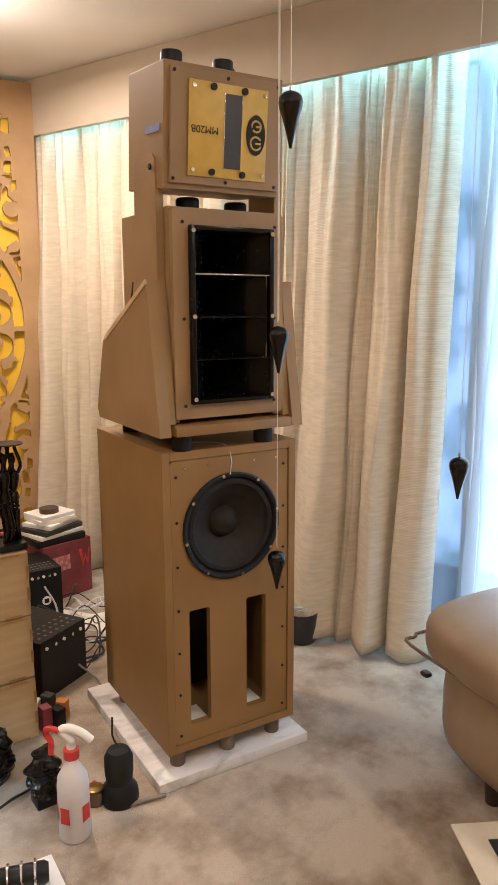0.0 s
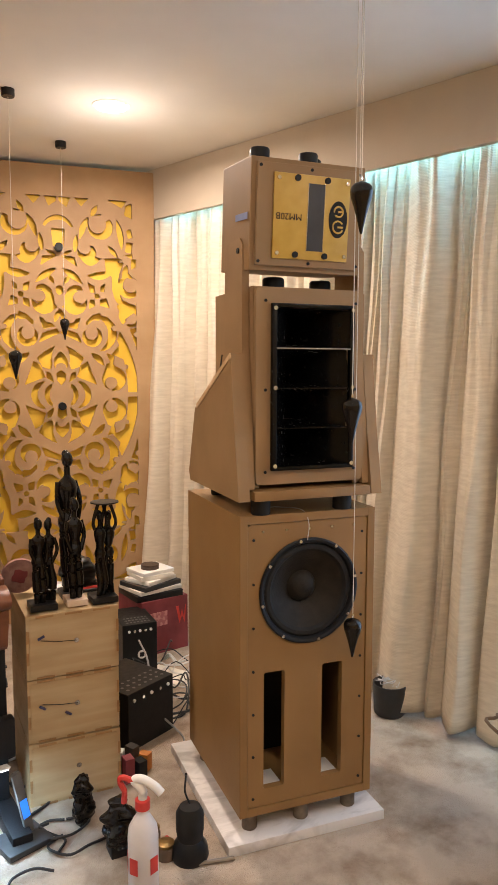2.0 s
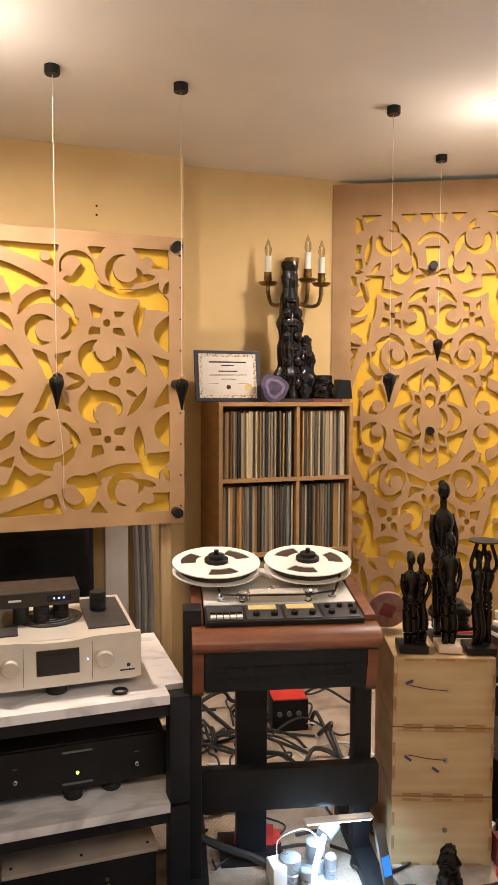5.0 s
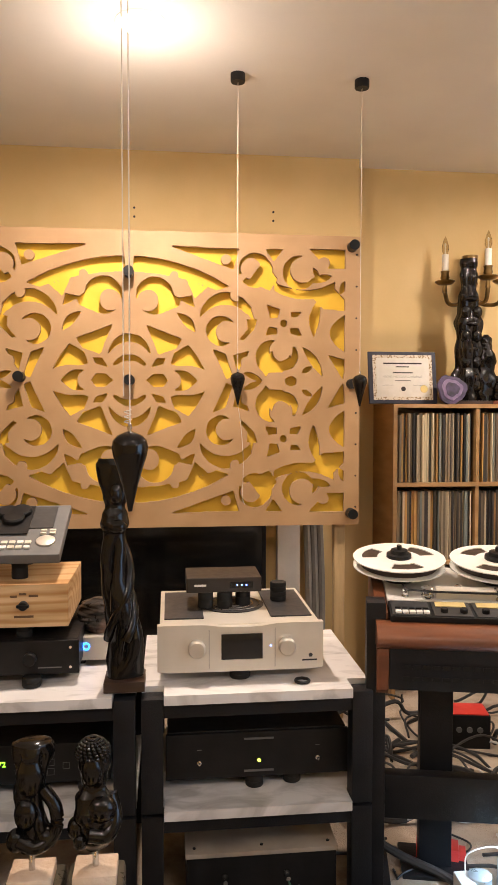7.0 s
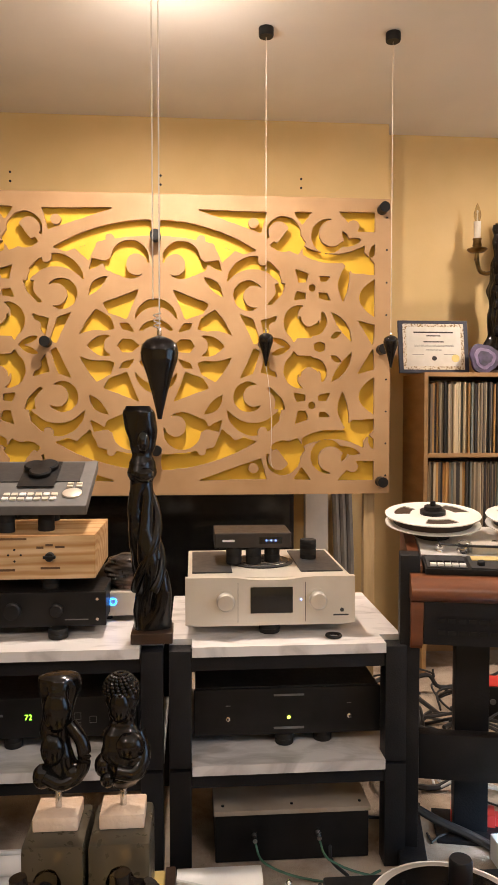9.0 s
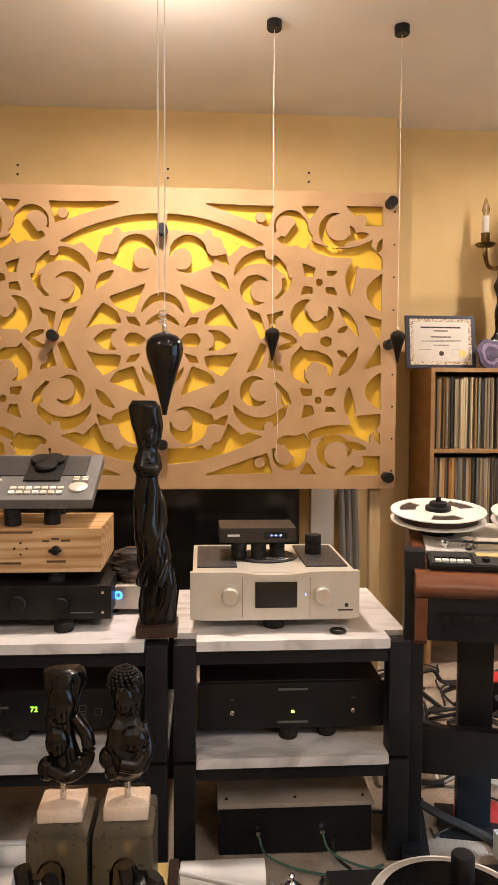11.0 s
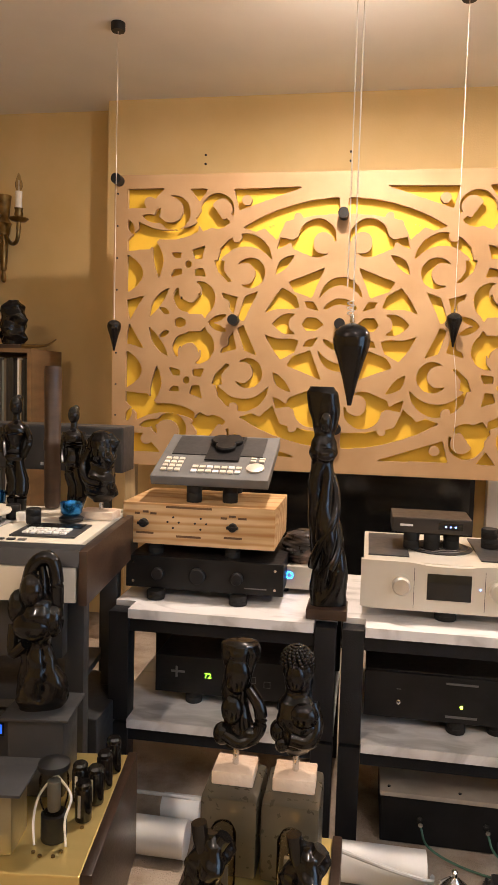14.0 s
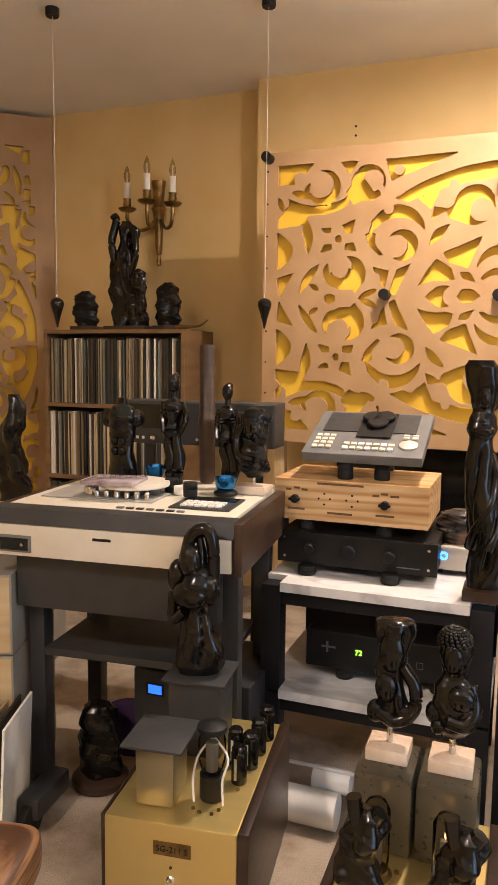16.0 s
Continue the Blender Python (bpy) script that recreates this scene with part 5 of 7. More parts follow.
# ---- wall behind the racks ----
tv = thing("television", pose(-0.02, 3.36, 0.002), "large black screen standing against the wall", "screen")
part("casing", box(N(), -0.68, 0.62, 0, 0.035, 0.02, 0.80, 0.004), BLACK, tv)
part("glass", box(N(), -0.66, 0.60, -0.003, -0.0005, 0.04, 0.785), SMOKE, tv)
part("stand", box(N(), -0.3, 0.3, -0.06, 0.035, 0, 0.019), BLACK, tv)
solid("grey_pilaster", box(N(), -0.05, 0.055, 0, 0.06, 0, 0.86, 0.004), surf("grey_white_paint", (0.42, 0.40, 0.37), (0.5, 0.48, 0.45), 0.6, 6, 0.05), pose(0.70, 3.335, 0.0), "grey-white painted upright board by the wall", "board")
bm = N()
for i in range(3):
    tube(bm, smooth_path([(0.03 * i, 0, 0), (0.03 * i + 0.008, -0.01, 0.4), (0.03 * i - 0.005, 0, 0.84)]), 0.017, 8)
solid("grey_cloth", bm, surf("grey_cloth", (0.16, 0.15, 0.14), (0.24, 0.23, 0.21), 0.9, 8, 0.2), pose(0.79, 3.34, 0.0), "grey folded cloth hanging behind the panel", "cloth")
so = thing("wall_socket", pose(-0.37, 2.34, 0.15), "square power socket plate behind the rack", "socket")
part("plate", box(N(), -0.03, 0.03, 0, 0.012, 0, 0.06, 0.002), GREY, so)
part("socket_face", cyl(N(), 0.018, 0.01, pose(0, -0.004, 0.03, 90), n=20), BLACK, so)
part("mount", box(N(), -0.02, 0.02, 0.012, 0.02, -0.148, 0.05), GREY, so)


# ---- wall sconces ----
def sconce(m, label):
    s = thing("wall_sconce", m, label, "wall lamp", "candle wall sconces")
    part("wall_plate", lathe(N(), [(0.004, -0.27), (0.012, -0.262), (0.013, -0.24), (0.008, -0.215), (0.015, -0.205), (0.018, -0.17), (0.024, -0.05), (0.029, -0.02), (0.034, 0.01), (0.040, 0.02), (0.026, 0.04), (0.030, 0.09), (0.036, 0.14), (0.038, 0.155), (0.020, 0.15)], 16, pose(0, -0.03, 0)), BRASS, s, "aged brass stem")
    for ax, ay, az in ((-0.15, -0.09, 0.0), (0.02, -0.19, 0.01), (0.125, -0.12, 0.005)):
        arm = part("arm", tube(N(), smooth_path([(0, -0.035, -0.02), (ax * 0.4, ay * 0.5, -0.08), (ax * 0.85, ay * 0.9, -0.085), (ax, ay, -0.03), (ax, ay, az)]), 0.010, 8), BRASS, s)
        part("drip_pan", lathe(N(), [(0.012, az - 0.035), (0.010, az), (0.034, az + 0.004), (0.048, az + 0.016), (0.046, az + 0.020), (0.014, az + 0.020), (0.022, az + 0.034), (0.018, az + 0.055), (0.022, az + 0.066)], 18, pose(ax, ay, 0)), BRASS, s)
        part("candle_tube", lathe(N(), [(0.016, az + 0.0665), (0.0155, az + 0.10), (0.0165, az + 0.145)], 14, pose(ax, ay, 0)), PAPER, s, "cream candle tube")
        part("filament_stem", lathe(N(), [(0.004, az + 0.1455), (0.003, az + 0.175), (0.005, az + 0.195), (0.001, az + 0.20)], 8, pose(ax, ay, 0)), PAPER, s)
        part("bulb", lathe(N(), [(0.009, az + 0.1455), (0.017, az + 0.168), (0.0165, az + 0.185), (0.008, az + 0.215), (0.001, az + 0.232)], 14, pose(ax, ay, 0)), BULB, s, "clear unlit candle bulb")
    return s


sc = sconce(pose(1.622, 3.515, 1.912), "aged brass wall sconce with candle bulbs, unlit")
copy_thing(sc, pose(-1.70, 3.515, 1.925))

# ---- on the shelf tops ----
ST = 1.3405
ct = thing("framed_certificate", pose(1.075, 3.315, ST + 0.003, -9, 0, 0) @ pose(0, 0, 0, 0, 0, 0), "certificate with ornate gold border in a dark navy frame", "certificate")
part("frame", box(N(), 0, 0.325, 0, 0.012, 0, 0.245, 0.002), surf("navy_card", (0.012, 0.014, 0.03), (0.02, 0.022, 0.045), 0.5, 9, 0.03), ct, "dark navy folder", smooth=False)
part("border", box(N(), 0.02, 0.305, -0.0015, -0.0003, 0.016, 0.229), surf("certificate_border", (0.30, 0.20, 0.09), (0.74, 0.68, 0.56), 0.7, 130, 0.0, low=0.40, high=0.50), ct, "gold printed border")
part("sheet", box(N(), 0.036, 0.289, -0.0026, -0.0016, 0.031, 0.214, 0.0004), PAPER, ct, "cream certificate sheet")
INK = surf("ink", (0.03, 0.025, 0.02), (0.05, 0.04, 0.035), 0.7, 30, 0.0)
for x0, x1, z, h in ((0.07, 0.255, 0.185, 0.007), (0.13, 0.195, 0.170, 0.005), (0.115, 0.21, 0.142, 0.005), (0.07, 0.255, 0.128, 0.0012), (0.07, 0.255, 0.123, 0.0012), (0.125, 0.2, 0.105, 0.003), (0.06, 0.115, 0.085, 0.0012), (0.21, 0.265, 0.085, 0.0012)):
    part("printed_line", box(N(), x0, x1, -0.0034, -0.0027, z, z + h), INK, ct)
part("seal", cyl(N(), 0.011, 0.001, pose(0.163, -0.0033, 0.068, 90), n=20), INK, ct)
part("gold_seal", cyl(N(), 0.018, 0.001, pose(0.262, -0.0033, 0.068, 90), n=20), GOLD, ct, "round gold seal")
am = thing("amethyst_slice", pose(1.445, 3.255, ST + 0.001, -12, 0, 0), "cut purple amethyst geode slice on the shelf", "stone")
for nm, r, d, mat, lab in (("rind", 0.070, 0.016, GEODE, "dark outer rind"), ("band", 0.050, 0.019, surf("lilac_quartz", (0.10, 0.065, 0.14), (0.20, 0.14, 0.25), 0.35, 40, 0.1), "pale lilac band"), ("core", 0.034, 0.021, GEODE, "dark violet crystal core")):
    part(nm, lathe(N(), [(r * 0.96, 0), (r, d * 0.3), (r * 0.97, d), (0.001, d)], 26, pose(0, 0, 0.064, 90), warp=lambda a, z: 1 + 0.09 * math.sin(3 * a + 1) + 0.04 * math.sin(7 * a)), mat, am, lab)
TOTEM_LUMPS = [((dx, -0.036, z), (0.024, 0.020, 0.030)) for z in (0.07, 0.18, 0.30, 0.41) for dx in (-0.026, 0.028)] + [((0, -0.040, z), (0.034, 0.018, 0.012)) for z in (0.125, 0.24, 0.355, 0.47)]
carved("totem_sculpture", pose(1.55, 3.33, ST + 0.0165), 0.66, [(0, 0.064), (0.06, 0.056), (0.16, 0.068), (0.24, 0.052), (0.36, 0.064), (0.44, 0.052), (0.55, 0.060), (0.63, 0.044), (0.74, 0.048), (0.80, 0.036), (0.88, 0.044), (0.93, 0.036), (0.97, 0.042), (1.0, 0.038)], 4, 0.12, 0.8, "tall carved dark totem sculpture on a shelf top", mat=GLOSS, flat=0.9, lumps=TOTEM_LUMPS, grooves=(11, 0.16, 0.6, 0.05, 0.95))
carved("slim_sculpture", pose(1.635, 3.32, ST + 0.0165), 0.31, STOUT, 3, 0.15, 0.8, "slim glossy black carved sculpture beside the totem")
solid("wooden_plinth", box(N(), -0.09, 0.12, -0.06, 0.06, 0, 0.016, 0.002), DARK_WOOD, pose(1.56, 3.32, ST), "low dark wooden base on the shelf top", "base")
carved("carved_block", pose(1.715, 3.29, ST + 0.0165), 0.115, [(0, 0.04), (0.1, 0.046), (0.9, 0.043), (1, 0.036)], 4, 0.12, 0.1, "rough glossy black carved block", flat=0.7)
solid("block_stand", box(N(), -0.055, 0.10, -0.04, 0.04, 0, 0.016, 0.002), surf("red_brown_wood", (0.10, 0.03, 0.018), (0.15, 0.05, 0.03), 0.4, 9, 0.05), pose(1.70, 3.29, ST), "red-brown wooden stand on the shelf top", "base")
solid("black_case", prism(N(), [(0, 0), (0.09, 0), (0.08, 0.09), (0.02, 0.095)], 0, 0.06), BLACK, pose(1.765, 3.25, ST + 0.0165), "small black sloping case", "case")
LT = 1.3125
carved("black_stone", pose(-1.935, 3.17, LT + 0.0205), 0.17, ROCK, 3, 0.14, 0.4, "rough black stone on a wooden base", "stone", BLACK)
carved("couple_sculpture", pose(-1.735, 3.2, LT + 0.0205), 0.50, [(0, 0.06), (0.3, 0.075), (0.5, 0.05), (0.65, 0.06), (0.8, 0.04), (0.92, 0.045), (1, 0.02)], 3, 0.22, 0.9, "glossy black carved sculpture of entwined forms", flat=0.7, wob=0.012, grooves=(6, 0.28, 1.2, 0.05, 0.9), limbs=(([(-0.05, 0, 0.30), (-0.065, -0.01, 0.40), (-0.045, 0, 0.50), (-0.06, 0, 0.53)], 0.020), ([(0.03, 0, 0.25), (0.065, -0.01, 0.34), (0.05, 0, 0.44), (0.01, 0, 0.47)], 0.018)))
carved("couple_sculpture", pose(-1.645, 3.17, LT + 0.0205), 0.27, STOUT, 3, 0.2, 0.8, "low glossy black carved sculpture of rounded forms", grooves=(8, 0.22, 0.8, 0.05, 0.95))
carved("black_stone", pose(-1.485, 3.17, LT + 0.0205), 0.20, ROCK, 4, 0.14, 0.5, "smooth black carved stone head-like lump on a base", "stone")
for x in (-1.935, -1.70, -1.485):
    w = 0.11 if x == -1.70 else 0.065
    solid("wooden_plinth", box(N(), -w, w, -0.05, 0.05, 0, 0.02, 0.003), DARK_WOOD, pose(x, 3.17, LT), "low dark wooden base on the shelf top", "base")
solid("curved_horn", tube(N(), smooth_path([(0, 0, 0.012), (0.06, 0, 0.014), (0.12, 0, 0.02), (0.16, 0, 0.045)]), 0.01, 8, [0.012 - 0.0005 * i for i in range(19)]), BRASS, pose(-1.42, 3.13, LT), "small curved dark horn ornament with pale beads", "ornament")

# ---- tape machine ----
TM = pose(0.72, 1.845, 0, 0, 0, -12.5)
tm = thing("tape_machine", TM, "reel-to-reel tape machine in a teak case with two white reels", "tape recorder")
TW_ = 0.435
for x0 in (-0.035, TW_ + 0.005):
    bm = N()
    prism(bm, [(0.0, 0.578), (0.012, 0.566), (0.40, 0.60), (0.42, 0.79), (0.38, 0.825), (0.06, 0.783), (0.022, 0.774), (0.022, 0.692), (-0.022, 0.692), (-0.020, 0.66)], x0, x0 + 0.03, pose(0, 0, 0, 0, 0, 90) @ Matrix.Diagonal((1, -1, 1, 1)))
    part("side_cheek", bm, TEAK, tm, "teak side cheek", smooth=False)
bm = N()
rail = [(-0.022 - 0.032 * math.sin(math.pi * i / 12) ** 0.8, 0.694 + 0.058 * i / 12) for i in range(13)]
prism(bm, [(0.02, 0.694)] + rail + [(0.0, 0.757), (0.02, 0.757)], -0.037, TW_ + 0.037, SIDE)
part("front_rail", bm, TEAK, tm, "rounded teak front rail")
bm = N()
prism(bm, [(0.0, 0.580), (0.39, 0.61), (0.39, 0.795), (0.03, 0.752), (0.0, 0.698), (-0.022, 0.698), (-0.018, 0.66)], -0.003, TW_ + 0.003, pose(0, 0, 0, 0, 0, 90) @ Matrix.Diagonal((1, -1, 1, 1)))
part("chassis", bm, STEEL_BLACK, tm, smooth=False)
for i in range(15):
    for j in range(2):
        part("vent_slot", box(N(), 0.03 + 0.025 * i, 0.048 + 0.025 * i, -0.0215, -0.0195, 0.612 + 0.03 * j, 0.622 + 0.03 * j), BLACK, tm)
TILT = pose(0, 0.0, 0.768, 7.5, 0, 0)
def deck(name, bm, mat, label="", parent=tm):
    ob = part(name, bm, mat, parent, label)
    if parent == tm:
        ob.matrix_basis = TILT
    return ob
deck("meter_panel", box(N(), 0.0, TW_, 0.0, 0.105, -0.012, 0.004, 0.002), BLACK, "black meter panel")
deck("deck_plate", box(N(), 0.0, TW_, 0.108, 0.38, -0.012, 0.006, 0.002), surf("white_deck", (0.62, 0.60, 0.56), (0.70, 0.68, 0.64), 0.4, 10, 0.02), "white deck plate")
for i in range(4):
    deck("module", box(N(), 0.006 + 0.107 * i, 0.104 + 0.107 * i, 0.006, 0.10, 0.0045, 0.007, 0.001), GREY)
# the meters' yellow lighting is mixed into the cream of their faces
for x in (0.122, 0.229):
    deck("level_meter", box(N(), x, x + 0.078, 0.062, 0.092, 0.0075, 0.010), surf("yellow_lit_meter_face", (0.52, 0.40, 0.16), (0.58, 0.46, 0.20), 0.5, 20, 0.0), "cream level meter with its yellow lighting put into the colour")
for x in (0.14, 0.19, 0.245, 0.295, 0.35, 0.41):
    deck("control_knob", lathe(N(), [(0.010, 0.0072), (0.010, 0.016), (0.008, 0.018), (0.001, 0.018)], 14, pose(x, 0.032, 0)), BLACK)
for x in (0.345, 0.38, 0.412):
    deck("control_knob", lathe(N(), [(0.008, 0.0072), (0.008, 0.016), (0.001, 0.017)], 14, pose(x, 0.072, 0)), BLACK)
for i in range(5):
    deck("push_key", box(N(), 0.014 + 0.018 * i, 0.029 + 0.018 * i, 0.012, 0.026, 0.0072, 0.013, 0.001), WHITE)
for i in range(5):
    deck("push_key", box(N(), 0.014 + 0.018 * i, 0.029 + 0.018 * i, 0.045, 0.052, 0.0072, 0.010), BLACK)
REEL_WHITE = surf("white_reel", (0.72, 0.70, 0.65), (0.78, 0.76, 0.71), 0.35, 10, 0.02)
for x, y in ((0.045, 0.275), (0.325, 0.275)):
    def reel_field(px, pz):
        r = np.hypot(px, pz)
        a = np.degrees(np.arctan2(pz, px)) + (20 if x < 0.2 else 50)
        s = np.abs((a % 120) - 60) - 27
        return np.minimum(0.1325 - r, np.maximum(np.maximum(r - 0.108, 0.062 - r), s * 0.0016))
    for z in (0.072, 0.047):
        bm = N()
        src = fretwork("reel_flange", 0.27, 0.27, 0.0045, 0.003, reel_field)
        bmesh.ops.delete(src, geom=[v for v in src.verts if math.hypot(v.co.x, v.co.z) > 0.1345], context="VERTS")
        bmesh.ops.transform(src, matrix=pose(x, y, z, -90, 0, 0), verts=src.verts)
        ob = part("reel_flange", src, REEL_WHITE, tm, "white tape reel flange", smooth=False)
        ob.matrix_basis = TILT
    deck("tape_pack", lathe(N(), [(0.111, 0.0475), (0.111, 0.0685)], 36, pose(x, y, 0)), surf("brown_tape", (0.03, 0.018, 0.012), (0.05, 0.03, 0.02), 0.4, 20, 0.05))
    deck("reel_hub", lathe(N(), [(0.05, 0.0065), (0.05, 0.03), (0.036, 0.0725), (0.036, 0.082), (0.026, 0.084), (0.024, 0.094), (0.008, 0.096), (0.007, 0.108), (0.001, 0.109)], 24, pose(x, y, 0)), BLACK)
deck("head_cover", box(N(), 0.13, 0.33, 0.115, 0.150, 0.0065, 0.034, 0.006), SILVER, "brushed head cover")
for x, y, r, h in ((0.11, 0.13, 0.017, 0.035), (0.30, 0.125, 0.015, 0.038), (0.05, 0.135, 0.010, 0.025), (0.375, 0.14, 0.012, 0.025), (0.2, 0.185, 0.01, 0.02)):
    deck("guide_roller", lathe(N(), [(r, 0.0065), (r, h * 0.4), (r * 0.8, h * 0.5), (r, h * 0.6), (r, h), (r * 0.5, h + 0.004)], 18, pose(x, y, 0)), CHROME)
deck("tape", tube(N(), [(0.03, 0.20, 0.05), (0.05, 0.125, 0.03), (0.11, 0.112, 0.03), (0.30, 0.108, 0.03), (0.38, 0.13, 0.03), (0.41, 0.2, 0.05)], 0.003, 4), BLACK)
ts = thing("tape_machine_stand", TM, "black steel stand with a column and wide crossbar", "stand")
part("column", box(N(), 0.10, 0.19, 0.17, 0.23, 0.0125, 0.57, 0.003), STEEL_BLACK, ts)
part("crossbar", box(N(), -0.04, 0.50, 0.06, 0.10, 0.205, 0.325, 0.004), STEEL_BLACK, ts, "wide flat crossbar")
part("upright", box(N(), 0.44, 0.49, 0.11, 0.17, 0.02, 0.60, 0.003), STEEL_BLACK, ts)
part("upright", box(N(), -0.06, -0.01, 0.02, 0.09, 0.02, 0.80, 0.003), STEEL_BLACK, ts)
part("foot", box(N(), -0.06, 0.01, -0.04, 0.36, 0, 0.045, 0.006), STEEL_BLACK, ts)
part("foot", box(N(), 0.44, 0.50, -0.10, 0.36, 0, 0.045, 0.006), STEEL_BLACK, ts)
part("foot_plate", box(N(), 0.05, 0.24, 0.12, 0.28, 0, 0.012, 0.003), STEEL_BLACK, ts)

# ---- drawer boxes and the carved figures on them ----
CB = pose(1.275, 1.815, 0, 0, 0, -20.2)
DW, DD, DH = 0.293, 0.34, 0.205
for k in range(3):
    db = thing("plywood_box", CB @ pose(0.0, 0.004 * (k % 2), k * (DH + 0.004)), "pale finger-jointed plywood box stacked as a drawer tower", "box", "stacked plywood boxes")
    part("shell", box(N(), 0, DW, 0, DD, 0, DH, 0.002), PALE_WOOD, db, smooth=False)
    part("front_board", box(N(), 0.010, DW - 0.010, -0.0025, -0.0003, 0.010, DH - 0.010, 0.0008), PALE_WOOD, db, smooth=False)
    for x in (0.03, 0.12, 0.21):
        for z in (0.001, DH - 0.008):
            part("finger_joint", box(N(), x, x + 0.055, -0.0042, -0.0027, z, z + 0.007), SHELF_WOOD, db)
    for z in (0.05, 0.12):
        for x in (0.0005, DW - 0.0085):
            part("finger_joint", box(N(), x, x + 0.008, -0.0042, -0.0027, z, z + 0.04), SHELF_WOOD, db)
    part("pull_hole", cyl(N(), 0.008, 0.002, pose(0.155, -0.004, 0.11, 90), n=14), CHROME, db)
    if k:
        ends = [(0.045, 0.135 - 0.02 * (k == 1)), (0.125, 0.082 if k == 1 else 0.118)]
        for ex, ez in ends[: 2 if k == 1 else 1]:
            part("thread_clip", box(N(), -0.011, 0.011, -0.006, -0.002, -0.0035, 0.0035, m=pose(ex, -0.003, ez, 0, 35 if k == 1 else -25, 0)), surf("navy_clip", (0.03, 0.03, 0.09), (0.05, 0.05, 0.13), 0.5, 20, 0.0), db, "small dark blue clip")
        part("thread", tube(N(), [(0.045, -0.005, 0.125), (0.10, -0.006, 0.115), (0.155, -0.005, 0.11)], 0.0012, 5), BLACK, db)
CT = 3 * (DH + 0.004)
FIG = [("tall", 0.17, 0.145, 0.505, 0.047, 4), ("pair", 0.055, 0.055, 0.285, 0.033, 7), ("single", 0.170, 0.06, 0.345, 0.038, 9), ("dancers", 0.25, 0.05, 0.30, 0.029, 12)]
LONG = "slender glossy black carved wooden sculpture on a small base"
for nm, x, y, h, w, seed in FIG:
    idol(CB @ pose(x, y, CT + 0.0195, 0, 0, 10), h, w, seed, LONG, "carved figures on the boxes", raised=nm == "dancers", bent=0.2 if nm == "dancers" else 0.0)
    if nm in ("pair", "dancers"):
        idol(CB @ pose(x + 0.036, y + 0.022, CT + 0.0195, 0, 0, -25), h * 0.97, w, seed + 1, LONG, "carved figures on the boxes", raised=nm == "dancers", bent=-0.2 if nm == "dancers" else 0.0)
    solid("figure_base", box(N(), -0.034, 0.05 if nm in ("pair", "dancers") else 0.032, -0.034, 0.05, 0, 0.02, 0.002), STONE if nm == "single" else BLACK, CB @ pose(x, y, CT), "small square base under a carved sculpture", "base", "figure bases")
solid("hat_disc", cyl(N(), 0.046, 0.004, n=24), BLACK, CB @ pose(0.268, 0.055, CT + 0.0195 + 0.309), "thin black disc topping a carved sculpture", "ornament")
ag = thing("agate_slice", CB @ pose(0.02, 0.26, CT, 12, 0, 0), "round pink agate slice standing on edge", "stone")
part("rim", cyl(N(), 0.062, 0.012, pose(0, 0, 0.064, 90), n=32), AGATE, ag)
part("core", lathe(N(), [(0.026, 0.0065), (0.024, 0.008), (0.001, 0.0075)], 12, pose(0, 0, 0.064, 90), warp=lambda a, z: 1 + 0.2 * math.sin(4 * a)), MAROON, ag, "dark red crystal core")
carved("black_stone", CB @ pose(0.215, 0.24, CT), 0.11, ROCK, 3, 0.1, 0.5, "rough black stone on the plywood boxes", "stone", BLACK)
solid("white_dish", lathe(N(), [(0.05, 0), (0.055, 0.012), (0.05, 0.012), (0.045, 0.004)], 24), WHITE, CB @ pose(0.13, 0.25, CT), "small white dish on the plywood boxes", "dish")
for i in range(3):
    solid("marker_pen", tube(N(), [(0, 0, 0.007), (0.10, 0.02 * i, 0.007)], 0.006, 8), RED if i == 1 else BLACK, CB @ pose(0.19, 0.16 + 0.017 * i, CT), "felt marker pen lying on the boxes", "pen", "pens on the boxes")

# ---- the floor by the speaker ----
sp = thing("spray_bottle", pose(1.307, 1.276, 0, 0, 0, -55), "translucent white spray bottle with a red trigger", "spray bottle")
part("bottle", lathe(N(), [(0.036, 0), (0.041, 0.006), (0.041, 0.15), (0.038, 0.175), (0.024, 0.20), (0.016, 0.212), (0.016, 0.225)], 26), surf("milky_plastic", (0.62, 0.60, 0.60), (0.70, 0.68, 0.68), 0.35, 12, 0.02), sp)
part("collar", lathe(N(), [(0.020, 0.2255), (0.020, 0.25), (0.014, 0.252)], 18), RED, sp, "red collar")
part("spray_head", tube(N(), smooth_path([(0, 0, 0.250), (0.0, 0, 0.275), (-0.022, 0, 0.300), (0.0, 0, 0.306), (0.03, 0, 0.292), (0.052, 0, 0.272)]), 0.012, 10), WHITE, sp, "white spray head")
part("trigger", tube(N(), smooth_path([(-0.018, 0, 0.296), (-0.055, 0, 0.306), (-0.062, 0, 0.292), (-0.050, 0, 0.268), (-0.052, 0, 0.235)]), 0.008, 8), RED, sp, "red trigger")
for a in (-70, -20, 60):
    part("print_patch", box(N(), -0.013, 0.013, -0.0418, -0.0412, 0.06, 0.105, m=pose(0, 0, 0, 0, 0, a)), RED, sp, "red printed mark")
carved("floor_figure", pose(1.35, 1.444, 0.032), 0.135, STOUT, 3, 0.2, 0.8, "small black carved sculpture on the carpet", group="small floor sculptures", flat=0.8)
